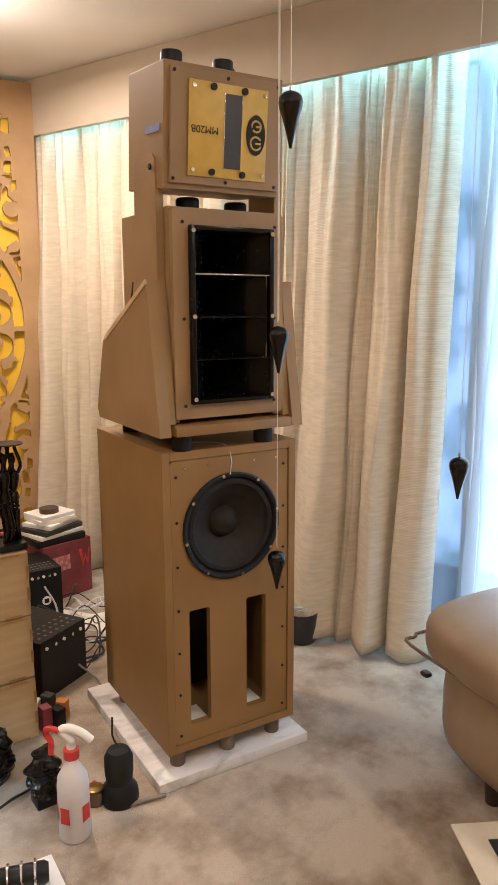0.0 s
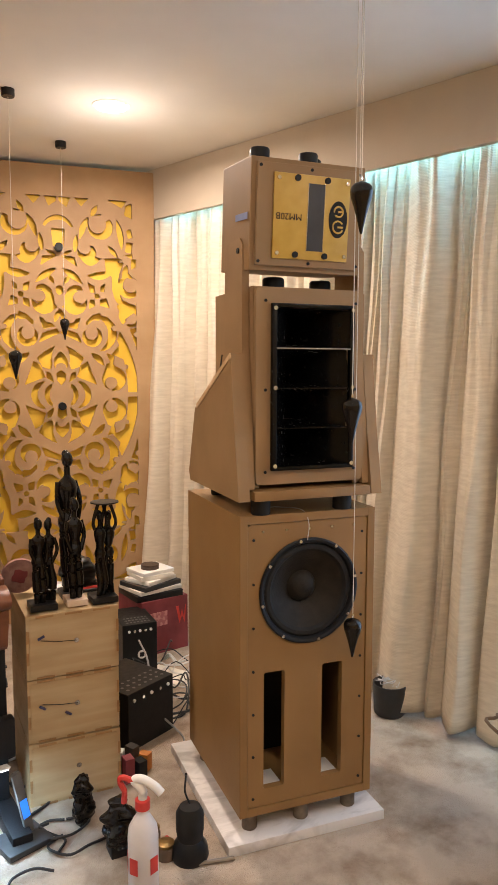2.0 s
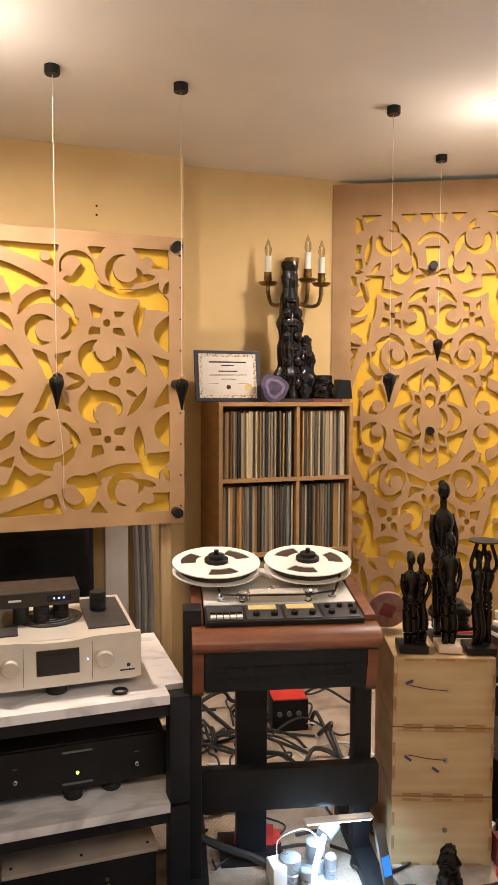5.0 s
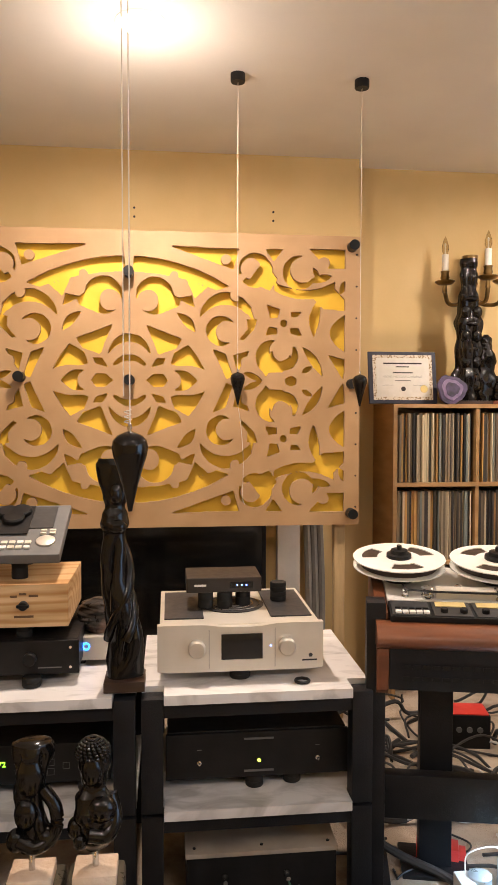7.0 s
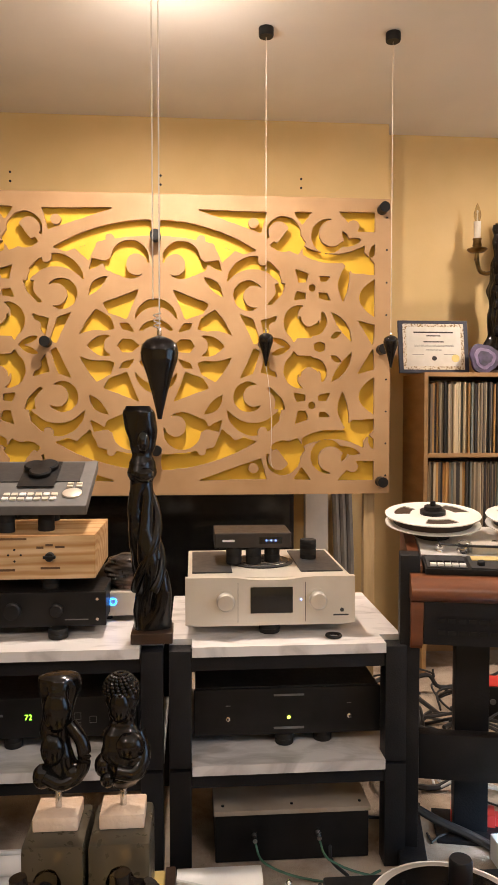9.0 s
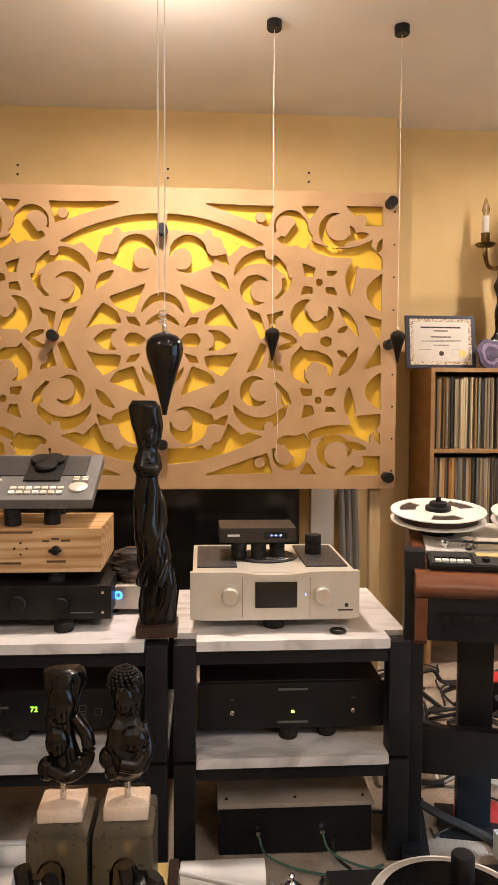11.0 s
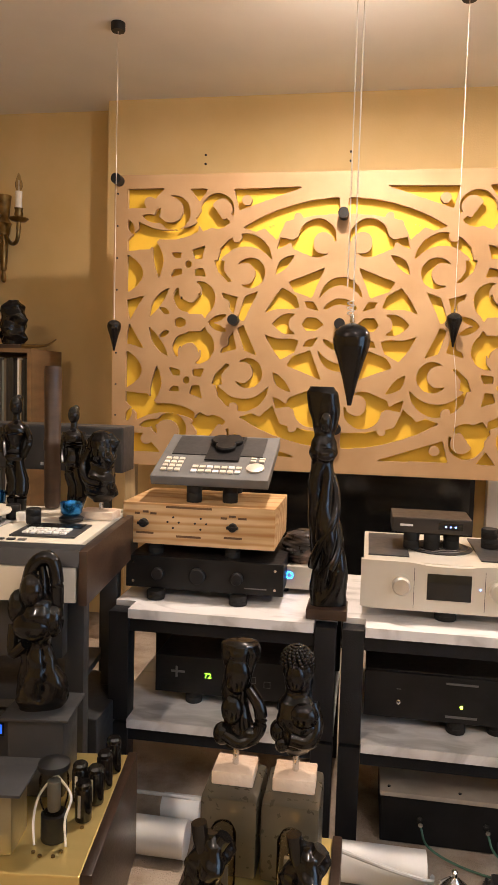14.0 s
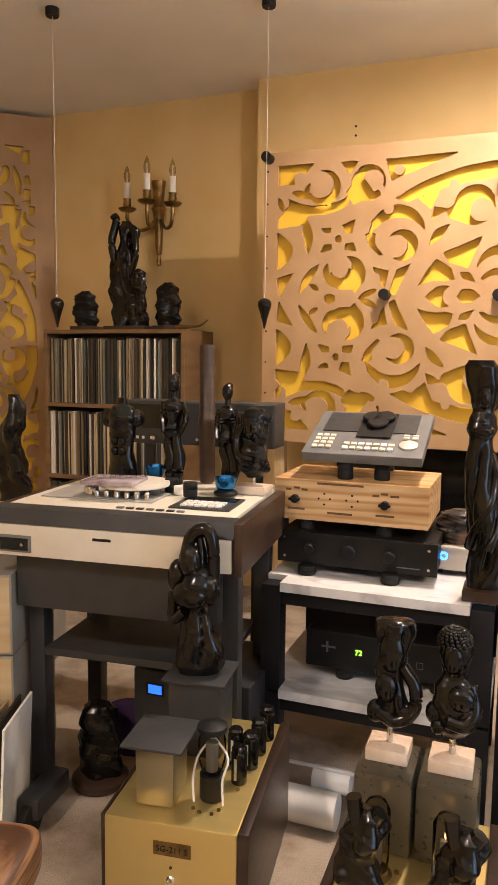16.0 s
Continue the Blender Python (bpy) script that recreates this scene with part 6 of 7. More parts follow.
solid("figure_base", box(N(), -0.032, 0.032, -0.03, 0.03, 0, 0.031, 0.002), BLACK, pose(1.35, 1.444, 0.0005, 0, 0, -20), "small black base on the carpet", "base", "figure bases")
carved("floor_figure", pose(1.348, 1.63, 0.001), 0.158, TORSO, 3, 0.2, 0.7, "small black carved sculpture on the carpet", group="small floor sculptures", flat=0.8)
mic = thing("black_gadget", pose(1.474, 1.278, 0.0), "black ribbed desk light lying on the carpet", "desk gadget")
part("base", lathe(N(), [(0.050, 0), (0.054, 0.012), (0.05, 0.04), (0.036, 0.06)], 24), BLACK, mic)
part("body", lathe(N(), [(0.036, 0.0605), (0.040, 0.09), (0.040, 0.135), (0.030, 0.155), (0.012, 0.162)], 24), RUBBER, mic)
part("lead", tube(N(), smooth_path([(0, 0, 0.16), (0.0, 0.02, 0.19), (0.02, 0.04, 0.21), (0.03, 0.05, 0.22)]), 0.003, 6), BLACK, mic)
for x, y in ((1.425, 1.326), (1.44, 1.41)):
    j = thing("glass_jar", pose(x, y, 0), "small squat glass jar with a metal lid", "jar", "jars on the carpet")
    part("jar", lathe(N(), [(0.024, 0), (0.026, 0.006), (0.026, 0.032), (0.022, 0.038)], 20), surf("dark_glaze", (0.10, 0.07, 0.05), (0.16, 0.11, 0.08), 0.25, 14, 0.03), j)
    part("lid", lathe(N(), [(0.024, 0.0385), (0.025, 0.047), (0.02, 0.049)], 20), BRASS, j, "dull brass lid")
solid("red_tube", cyl(N(), 0.010, 0.07, pose(0, 0, 0.0105, 0, 90, 0), n=14), RED, pose(1.44, 1.365, 0, 0, 0, 20), "small red and white tube lying on the carpet", "tube")
solid("brush", tube(N(), [(0, 0, 0.008), (0.05, -0.03, 0.008), (0.09, -0.06, 0.010)], 0.006, 8), surf("grey_metal_dull", (0.2, 0.18, 0.16), (0.3, 0.27, 0.24), 0.4, 20, 0.05, metal=0.6), pose(1.46, 1.235, 0), "small metal fitting lying on the carpet", "fitting")
CARD = [MAROON, BLACK, SLEEVE_DARK, surf("orange_card", (0.5, 0.17, 0.03), (0.6, 0.24, 0.05), 0.6, 10, 0.03), WHITE]
for i, (dx, dy, h) in enumerate(((0, 0, 0.085), (0.035, -0.02, 0.07), (0.05, 0.045, 0.09), (0.085, 0.02, 0.06), (0.01, 0.07, 0.08))):
    solid("small_carton", box(N(), -0.016, 0.016, -0.02, 0.02, 0, h, 0.001), CARD[i], pose(1.585 + dx, 1.72 + dy, 0, 0, 0, -15 + 12 * i), "small bright printed carton standing on the carpet", "carton", "small cartons")


def black_amp(m, w, d, h, label, round_mark):
    a = thing("chassis_amplifier", m, label, "amplifier", "black chassis amplifiers")
    part("casing", box(N(), 0, w, 0, d, 0, h, 0.003), BLACK, a, smooth=False)
    for i in range(7):
        for j in range(3):
            part("vent", cyl(N(), 0.006, 0.0012, pose(0.03 + (w - 0.06) * i / 6, 0.03 + 0.03 * j, h + 0.0007), n=8), MIDGREY, a)
    for i in range(5):
        part("terminal", cyl(N(), 0.006, 0.006, pose(0.03 + (w - 0.06) * i / 4, -0.003, h - 0.03, 90), n=10), CHROME if i % 2 else WHITE, a)
    if round_mark:
        part("round_mark", cyl(N(), 0.020, 0.002, pose(w * 0.55, -0.001, h * 0.42, 90), n=24), WHITE, a, "round white emblem")
        part("mark_core", box(N(), w * 0.55 - 0.01, w * 0.55 + 0.01, -0.0035, -0.0022, h * 0.42 - 0.01, h * 0.42 + 0.01), BLACK, a)
    return a


black_amp(pose(2.06, 2.40, 0, 0, 0, -22), 0.16, 0.25, 0.245, "black chassis amplifier with a round emblem on the carpet", True)
black_amp(pose(1.69, 1.86, 0, 0, 0, 8), 0.24, 0.26, 0.22, "large black chassis amplifier with vents on the carpet", False)
cartn = thing("printed_carton", pose(2.27, 2.53, 0, 0, 0, -8), "dark red printed carton with books piled on it", "carton")
part("box", box(N(), 0, 0.26, 0, 0.24, 0, 0.27, 0.003), MAROON, cartn, smooth=False)
part("print_panel", box(N(), 0.03, 0.14, -0.0015, -0.0003, 0.14, 0.21), surf("pink_print", (0.42, 0.14, 0.14), (0.6, 0.28, 0.26), 0.6, 40, 0.0, low=0.45, high=0.55), cartn)
part("print_letter", prism(N(), [(0.19, 0.22), (0.205, 0.22), (0.215, 0.16), (0.225, 0.2), (0.235, 0.16), (0.245, 0.22), (0.25, 0.22), (0.24, 0.13), (0.225, 0.17), (0.21, 0.13)], -0.0015, -0.0003), RED, cartn)
z = 0.2705
for i, (w, d, h, mt) in enumerate(((0.25, 0.22, 0.03, BLACK), (0.24, 0.2, 0.018, PAPER), (0.23, 0.2, 0.022, GREY), (0.19, 0.17, 0.02, WHITE), (0.18, 0.17, 0.022, PAPER), (0.18, 0.16, 0.018, WHITE))):
    solid("book", box(N(), -w / 2, w / 2, -d / 2, d / 2, 0, h, 0.002), mt, pose(2.40, 2.63, z, 0, 0, -12 + 7 * ((i * 5) % 4)), "flat book or case in a pile on the carton", "book", "piled books")
    z += h + 0.0006
solid("tape_roll", lathe(N(), [(0.028, 0), (0.045, 0.0), (0.045, 0.022), (0.028, 0.022)], 26), surf("brown_tape_roll", (0.05, 0.03, 0.02), (0.08, 0.05, 0.03), 0.5, 20, 0.05), pose(2.39, 2.62, z), "brown roll of tape on the book pile", "tape roll")
binn = solid("waste_bin", lathe(N(), [(0.055, 0), (0.062, 0.008), (0.070, 0.13), (0.066, 0.13), (0.058, 0.015)], 20), GREY, pose(2.62, 1.36, 0), "small grey bin full of wires by the curtain", "bin")
rndc = random.Random(21)
for i in range(6):
    pts = [(rndc.uniform(-0.05, 0.05), rndc.uniform(-0.05, 0.05), 0.11 + rndc.uniform(0, 0.06)) for _ in range(6)]
    solid("loose_wire", tube(N(), smooth_path(pts, 4), 0.002, 5), PALE_CABLE, pose(2.62, 1.36, 0), "thin pale loose wire in the bin", "wire", "wires in the bin")

# LED work lamp, power strip and small floor devices
dl = thing("work_lamp", pose(1.17, 1.735, 0, 0, 0, 0), "folding LED work lamp lying lit on the floor", "lamp")
part("base", box(N(), -0.07, 0.07, -0.12, 0.0, 0, 0.02, 0.006), GREY, dl)
part("arm", box(N(), -0.014, 0.014, -0.007, 0.007, 0, 0.22, 0.003, pose(0.03, -0.05, 0.02, 6, -14, 0)), MIDGREY, dl, "grey folding arm")
part("blue_display", box(N(), -0.011, 0.011, -0.0085, -0.0073, 0.06, 0.125, 0, pose(0.03, -0.05, 0.02, 6, -14, 0)), glow("blue_panel", (0.03, 0.22, 0.9), 1.0), dl, "blue lit display")
part("light_bar", box(N(), -0.2, 0.0, -0.012, 0.012, 0, 0.008, 0.003, pose(-0.02, -0.03, 0.232, 0, 6, 0)), WHITE, dl)
part("led_strip", box(N(), -0.195, -0.005, -0.010, 0.010, -0.003, -0.0005, 0, pose(-0.02, -0.03, 0.232, 0, 6, 0)), glow("led_strip", (0.85, 0.93, 1.0), 9.0), dl, "glowing LED strip")
arm = thing("tonearm_assembly", pose(0.99, 1.80, 0.0), "pale machined tonearm assembly with cylinders and thin wires", "tonearm")
PALE_METAL = surf("pale_metal", (0.36, 0.40, 0.43), (0.48, 0.51, 0.54), 0.3, 12, 0.03, metal=0.5)
part("base", box(N(), -0.08, 0.09, -0.06, 0.06, 0, 0.03, 0.006), PALE_METAL, arm)
for x, y, r, h in ((-0.04, 0.0, 0.03, 0.10), (0.045, 0.02, 0.027, 0.115), (0.0, -0.03, 0.02, 0.075), (0.075, -0.02, 0.016, 0.09)):
    part("pillar", lathe(N(), [(r, 0.0305), (r, h * 0.6), (r * 0.85, h * 0.63), (r, h * 0.7), (r, h), (r * 0.6, h + 0.006)], 22, pose(x, y, 0)), PALE_METAL, arm)
part("counterweight", cyl(N(), 0.024, 0.05, pose(0.09, 0.03, 0.135, 0, 70, 30), n=20), PALE_METAL, arm)
part("arm_tube", tube(N(), [(0.08, 0.03, 0.13), (0.0, -0.08, 0.115), (-0.06, -0.2, 0.11)], 0.009, 8), WHITE, arm)
part("block", box(N(), -0.10, -0.06, -0.03, 0.03, 0.0305, 0.095, 0.003), WHITE, arm)
part("wire", tube(N(), smooth_path([(-0.08, 0, 0.1), (-0.07, 0.01, 0.15), (0.0, 0.02, 0.16), (0.04, 0.02, 0.14), (0.045, 0.02, 0.12)]), 0.002, 5), WHITE, arm)
rd = thing("red_device", pose(0.86, 2.03, 0, 0, 0, -20), "bright red plastic power adaptor on the carpet", "adaptor")
part("body", box(N(), 0, 0.12, 0, 0.06, 0, 0.045, 0.004), RED, rd)
part("end_block", box(N(), 0.1205, 0.14, 0.008, 0.05, 0.004, 0.035, 0.003), RED, rd)
rb = thing("red_top_box", pose(1.235, 2.70, 0, 0, 0, -10), "small black power box with a red top", "electronics")
part("box", box(N(), 0, 0.15, 0, 0.12, 0, 0.13, 0.003), BLACK, rb)
part("red_lid", box(N(), 0.005, 0.145, 0.005, 0.115, 0.1305, 0.134), RED, rb, "red printed lid")
for i in range(3):
    part("socket", cyl(N(), 0.011, 0.005, pose(0.03 + 0.04 * i, -0.003, 0.075, 90), n=12), MIDGREY, rb)

# tangles of cable on the floor
def cable_run(seed, x, y, spread, n, r, mat, label, height=0.05):
    rnd = random.Random(seed)
    pts = [(x, y, r + 0.001)]
    px, py, a = x, y, rnd.uniform(0, 6.28)
    for i in range(n):
        a += rnd.uniform(-1.3, 1.3)
        px += math.cos(a) * spread * 0.45
        py += math.sin(a) * spread * 0.35
        px, py = min(max(px, x - spread), x + spread), min(max(py, y - spread), y + spread)
        pts.append((px, py, r + 0.001 + rnd.random() ** 2 * height))
    return solid("floor_cable", tube(N(), smooth_path(pts, 5), r, 6), mat, Matrix(), label, "cable", "cables on the floor")


for i in range(16):
    cable_run(40 + i, 1.05 + 0.30 * math.sin(i * 2.1), 2.55 + 0.22 * math.cos(i * 1.7), 0.34, 9, 0.006 if i % 3 else 0.009, CABLE, "black power cable in a tangle on the carpet", 0.10)
for i in range(5):
    cable_run(70 + i, 1.0 + 0.1 * i, 2.15 + 0.05 * i, 0.22, 8, 0.003, PALE_CABLE if i % 2 else CABLE, "thin cable lying on the carpet", 0.02)
for i in range(10):
    cable_run(90 + i, 2.12 + 0.12 * math.sin(i * 1.9), 2.12 + 0.16 * math.cos(i * 2.3), 0.20, 8, 0.003 if i % 2 else 0.005, PALE_CABLE if i % 3 == 0 else CABLE, "loose cable in a tangle behind the boxes", 0.06)
for i in range(4):
    cable_run(120 + i, 1.17 + 0.05 * i, 1.50 + 0.06 * i, 0.13, 8, 0.004, CABLE, "black cable curled on the carpet", 0.015)
solid("looped_cable", tube(N(), smooth_path([(2.0, 2.2, 0.25), (1.93, 2.05, 0.22), (1.87, 1.95, 0.1), (1.9, 1.80, 0.006), (1.80, 1.72, 0.006), (1.95, 1.6, 0.006)]), 0.004, 6), surf("grey_cable", (0.2, 0.2, 0.2), (0.28, 0.28, 0.28), 0.5, 20, 0.02), Matrix(), "grey cable looping down from an amplifier", "cable", "cables on the floor")
solid("thick_cable", tube(N(), smooth_path([(0.70, 2.02, 0.10), (0.80, 1.98, 0.05), (0.90, 1.93, 0.02), (0.95, 1.85, 0.015)]), 0.012, 8), CABLE, Matrix(), "thick black cable crossing the carpet", "cable", "cables on the floor")
for i in range(14):
    cable_run(150 + i, 2.05 + 0.16 * math.sin(i * 2.7), 2.18 + 0.24 * math.cos(i * 1.3), 0.24, 9, 0.0025 if i % 2 else 0.004, (PALE_CABLE, CABLE, CABLE)[i % 3], "loose cable in a tangle behind the boxes", 0.12)
for i in range(10):
    cable_run(180 + i, 1.10 + 0.30 * math.sin(i * 1.9), 2.45 + 0.35 * math.cos(i * 1.1), 0.36, 10, 0.0045, (CABLE, CABLE, PALE_CABLE)[i % 3], "thin cable lying on the carpet", 0.07)
for i in range(5):
    cable_run(200 + i, 0.98 + 0.08 * i, 1.98 + 0.05 * math.sin(i * 2), 0.20, 9, 0.005, CABLE, "black cable curled on the carpet", 0.03)
for i, (x, y, a) in enumerate(((2.16, 2.0, -20), (2.02, 2.34, 40), (1.92, 2.22, 5))):
    solid("paper_sheet", box(N(), 0, 0.21, 0, 0.29, 0, 0.0015), PAPER, pose(x, y, 0.0035 + 0.002 * i, 0, 0, a), "pale paper sheet under the cables", "paper", "loose papers")
solid("paper_sheet", box(N(), 0, 0.36, 0, 0.34, 0, 0.002), PAPER, pose(1.98, 2.12, 0.0005, 0, 0, 15), "pale paper sheet under the cables", "paper")
wp = thing("white_bench_board", pose(1.02, 1.17, 0.0, 0, 0, -24), "low white board with a small black machine on it", "board")
part("board", box(N(), -0.12, 0.13, -0.10, 0.12, 0, 0.05, 0.003), WHITE, wp)
gd = thing("stapler_gadget", pose(1.08, 1.20, 0.0505, 0, 0, -40), "small black machine with silver rings", "gadget")
part("body", lathe(N(), [(0.022, -0.06), (0.026, -0.05), (0.026, 0.05), (0.02, 0.06)], 18, pose(0, 0, 0.027, 0, 90, 0)), BLACK, gd)
for x in (-0.03, 0.0, 0.03):
    part("ring", tube(N(), [(x, 0.027 * math.cos(a * 0.35), 0.03 + 0.027 * math.sin(a * 0.35)) for a in range(19)], 0.004, 6), CHROME, gd)

# ---- sofa and picture ----
so = thing("leather_sofa", pose(2.085, 0.685, 0, 0, 0, -28), "taupe leather sofa end with a plump cushion and dark legs", "sofa")
def pillow(x0, x1, y0, y1, z0, z1, puff, rows=10):
    bm = N()
    grid = {}
    n = 16
    bmesh.ops.create_cube(bm, size=1)
    bmesh.ops.subdivide_edges(bm, edges=bm.edges, cuts=n, use_grid_fill=True)
    for v in bm.verts:
        p = v.co * 2
        e = 4.5
        k = (abs(p.x) ** e + abs(p.y) ** e + abs(p.z) ** e) ** (-1 / e)
        q = p * k
        v.co = Vector(((x0 + x1) / 2 + q.x * (x1 - x0) / 2, (y0 + y1) / 2 + q.y * (y1 - y0) / 2, (z0 + z1) / 2 + q.z * (z1 - z0) / 2 * (1 + puff * (1 - q.x ** 2) * (1 - q.y ** 2))))
    return bm
part("base", pillow(0.0, 0.85, -0.95, -0.02, 0.06, 0.41, 0.0), LEATHER, so)
part("seat_cushion", pillow(-0.05, 0.87, -0.98, 0.02, 0.36, 0.52, 0.35), LEATHER, so, "plump taupe leather seat cushion")
part("tuft", pillow(0.05, 0.075, -0.025, 0.006, 0.27, 0.285, 0.0), DARK_WOOD, so)
part("piping", tube(N(), smooth_path([(-0.035, -0.9, 0.405), (-0.035, -0.1, 0.405), (0.02, -0.005, 0.405), (0.12, 0.008, 0.405), (0.8, 0.008, 0.405)]), 0.005, 6), surf("leather_seam", (0.14, 0.09, 0.055), (0.18, 0.12, 0.07), 0.5, 20, 0.05), so)
for x, y in ((0.10, -0.26), (0.78, -0.16), (0.10, -0.86), (0.78, -0.86)):
    part("leg", cyl(N(), 0.022, 0.125, pose(x, y, 0.0625), r2=0.032, n=14), DARK_WOOD, so)
pc = thing("print_in_mount", pose(1.624, 0.294, 0.10, 0, 0, -51), "print in a cream mount lying on a low stool", "picture")
part("mount", box(N(), -0.02, 0.40, -0.30, 0.20, 0, 0.004), surf("cream_mount", (0.66, 0.6, 0.48), (0.72, 0.66, 0.54), 0.7, 20, 0.02), pc)
part("print", box(N(), 0.05, 0.33, -0.24, 0.14, 0.0042, 0.0052), surf("dark_print", (0.03, 0.03, 0.04), (0.22, 0.17, 0.15), 0.4, 14, 0.0, low=0.5, high=0.8), pc, "dark printed picture")
part("stool_top", box(N(), 0.02, 0.36, -0.26, 0.16, -0.02, -0.0005), DARK_WOOD, pc)
for x in (0.05, 0.33):
    for y in (-0.23, 0.13):
        part("stool_leg", box(N(), x - 0.012, x + 0.012, y - 0.012, y + 0.012, -0.1, -0.0205), DARK_WOOD, pc)

# ---- tape console at the far side ----
CN = pose(-1.10, 1.475, 0, 0, 0, 5.8)
cn = thing("tape_console", CN, "broad cream and grey professional tape console with dark wooden ends", "tape console")
CWD, CDP = 0.615, 0.52
part("body", box(N(), 0.0, CWD, 0.012, CDP, 0.690, 0.800, 0.004), GREY, cn, smooth=False)
part("front_panel", box(N(), 0.006, CWD - 0.006, 0.0, 0.0115, 0.690, 0.768, 0.003), CREAM, cn, "cream front panel")
part("front_bevel", prism(N(), [(0.0, 0.770), (0.013, 0.770), (0.05, 0.8005), (0.05, 0.810), (0.012, 0.806)], 0.0, CWD, pose(0, 0, 0, 0, 0, 90) @ Matrix.Diagonal((1, -1, 1, 1))), GREY, cn, "dark grey bevelled edge", smooth=False)
part("end_panel", box(N(), CWD + 0.0005, CWD + 0.02, 0.0, CDP, 0.685, 0.806, 0.003), DARK_WOOD, cn, "dark wooden end panel")
part("end_panel", box(N(), -0.02, -0.0005, 0.0, CDP, 0.685, 0.806, 0.003), DARK_WOOD, cn)
part("top_plate", box(N(), 0.015, CWD - 0.01, 0.051, CDP - 0.005, 0.8005, 0.811, 0.002), CREAM, cn, "cream top plate")
part("tape_plate", box(N(), 0.05, 0.36, 0.14, 0.40, 0.8115, 0.815, 0.003), surf("silver_grey_plate", (0.30, 0.29, 0.27), (0.36, 0.35, 0.33), 0.4, 12, 0.02), cn, "grey tape transport plate")
part("display_recess", box(N(), 0.014, 0.105, -0.003, -0.0003, 0.700, 0.742, 0.002), MIDGREY, cn)
part("display", box(N(), 0.022, 0.097, -0.0045, -0.0032, 0.705, 0.735), SMOKE, cn)
part("display_button", cyl(N(), 0.004, 0.004, pose(0.082, -0.006, 0.720, 90), n=12), CHROME, cn)
part("maker_mark", box(N(), 0.268, 0.315, -0.0012, -0.0002, 0.742, 0.749), BLACK, cn)
part("keypad_plate", box(N(), 0.42, 0.575, 0.10, 0.25, 0.8115, 0.816, 0.002), GREY, cn, "dark keypad plate")
for i in range(6):
    for j in range(3):
        part("key", box(N(), 0.445 + 0.018 * i, 0.459 + 0.018 * i, 0.115 + 0.022 * j, 0.130 + 0.022 * j, 0.8162, 0.821, 0.001), WHITE, cn)
part("keypad_screen", box(N(), 0.43, 0.565, 0.19, 0.24, 0.8165, 0.818), SMOKE, cn)
for i in range(7):
    part("key", box(N(), 0.30 + 0.026 * i, 0.318 + 0.026 * i, 0.06, 0.072, 0.8112, 0.815, 0.001), GREY if i % 3 else MIDGREY, cn)
for i in range(6):
    part("roller", lathe(N(), [(0.007, 0.8155), (0.008, 0.83), (0.005, 0.835)], 12, pose(0.20 + 0.028 * i, 0.16, 0)), CHROME, cn)
part("roller", lathe(N(), [(0.019, 0.8155), (0.019, 0.832), (0.016, 0.836), (0.001, 0.837)], 22, pose(0.165, 0.20, 0)), CHROME, cn)
part("reel_cover", lathe(N(), [(0.09, 0.838), (0.092, 0.842), (0.09, 0.85), (0.001, 0.85)], 32, pose(0.275, 0.235, 0)), CREAM, cn)
part("cover_post", cyl(N(), 0.03, 0.022, pose(0.275, 0.235, 0.8265), n=16), GREY, cn)
stn = thing("console_stand", CN, "dark grey steel console stand with shelf and castors", "stand")
part("apron", box(N(), 0.03, CWD - 0.05, 0.05, 0.09, 0.545, 0.684, 0.003), GREY, stn, "grey apron panel")
for x, y in ((0.03, 0.10), (CWD - 0.06, 0.10), (0.03, 0.42), (CWD - 0.06, 0.42)):
    part("leg", box(N(), x, x + 0.045, y, y + 0.045, 0.07, 0.684, 0.003), GREY, stn)
    part("castor", lathe(N(), [(0.028, -0.012), (0.032, -0.008), (0.032, 0.008), (0.028, 0.012)], 18, pose(x + 0.02, y + 0.02, 0.0325, 0, 90, 0)), RUBBER, stn)
    part("fork", box(N(), x + 0.006, x + 0.036, y + 0.004, y + 0.036, 0.045, 0.0695, 0.004), GREY, stn)
part("shelf", box(N(), 0.076, CWD - 0.061, 0.10, 0.46, 0.40, 0.42, 0.002), GREY, stn, "dark grey shelf")
part("foot_bar", box(N(), 0.085, 0.145, -0.06, 0.098, 0.045, 0.10, 0.01), GREY, stn, "rounded foot bar")
part("foot_wheel", lathe(N(), [(0.038, -0.014), (0.043, -0.01), (0.043, 0.01), (0.038, 0.014)], 20, pose(0.115, -0.05, 0.0435, 0, 90, 0)), RUBBER, stn)
dis = thing("lit_display_amplifier", pose(-0.86, 1.74, 0.0), "dark grey amplifier with a small blue display under the console", "amplifier")
part("casing", box(N(), 0, 0.34, 0, 0.3, 0.0, 0.33, 0.004), GREY, dis, smooth=False)
part("display", box(N(), 0.045, 0.085, -0.002, -0.0003, 0.266, 0.290), glow("blue_display", (0.02, 0.12, 0.9), 1.6), dis, "blue lit display")
part("display_bezel", box(N(), 0.038, 0.092, -0.0002, 0.0, 0.260, 0.296), BLACK, dis)
mb = thing("meter_bridge", pose(-1.13, 2.14, 0.9, 0, 0, 2), "dark grey meter bridge with buttons and a black screen", "meter bridge")
part("casing", box(N(), 0, 0.525, 0, 0.12, 0.0, 0.14, 0.006), GREY, mb, smooth=False)
part("screen", box(N(), 0.01, 0.17, -0.002, -0.0003, 0.05, 0.128), SMOKE, mb)
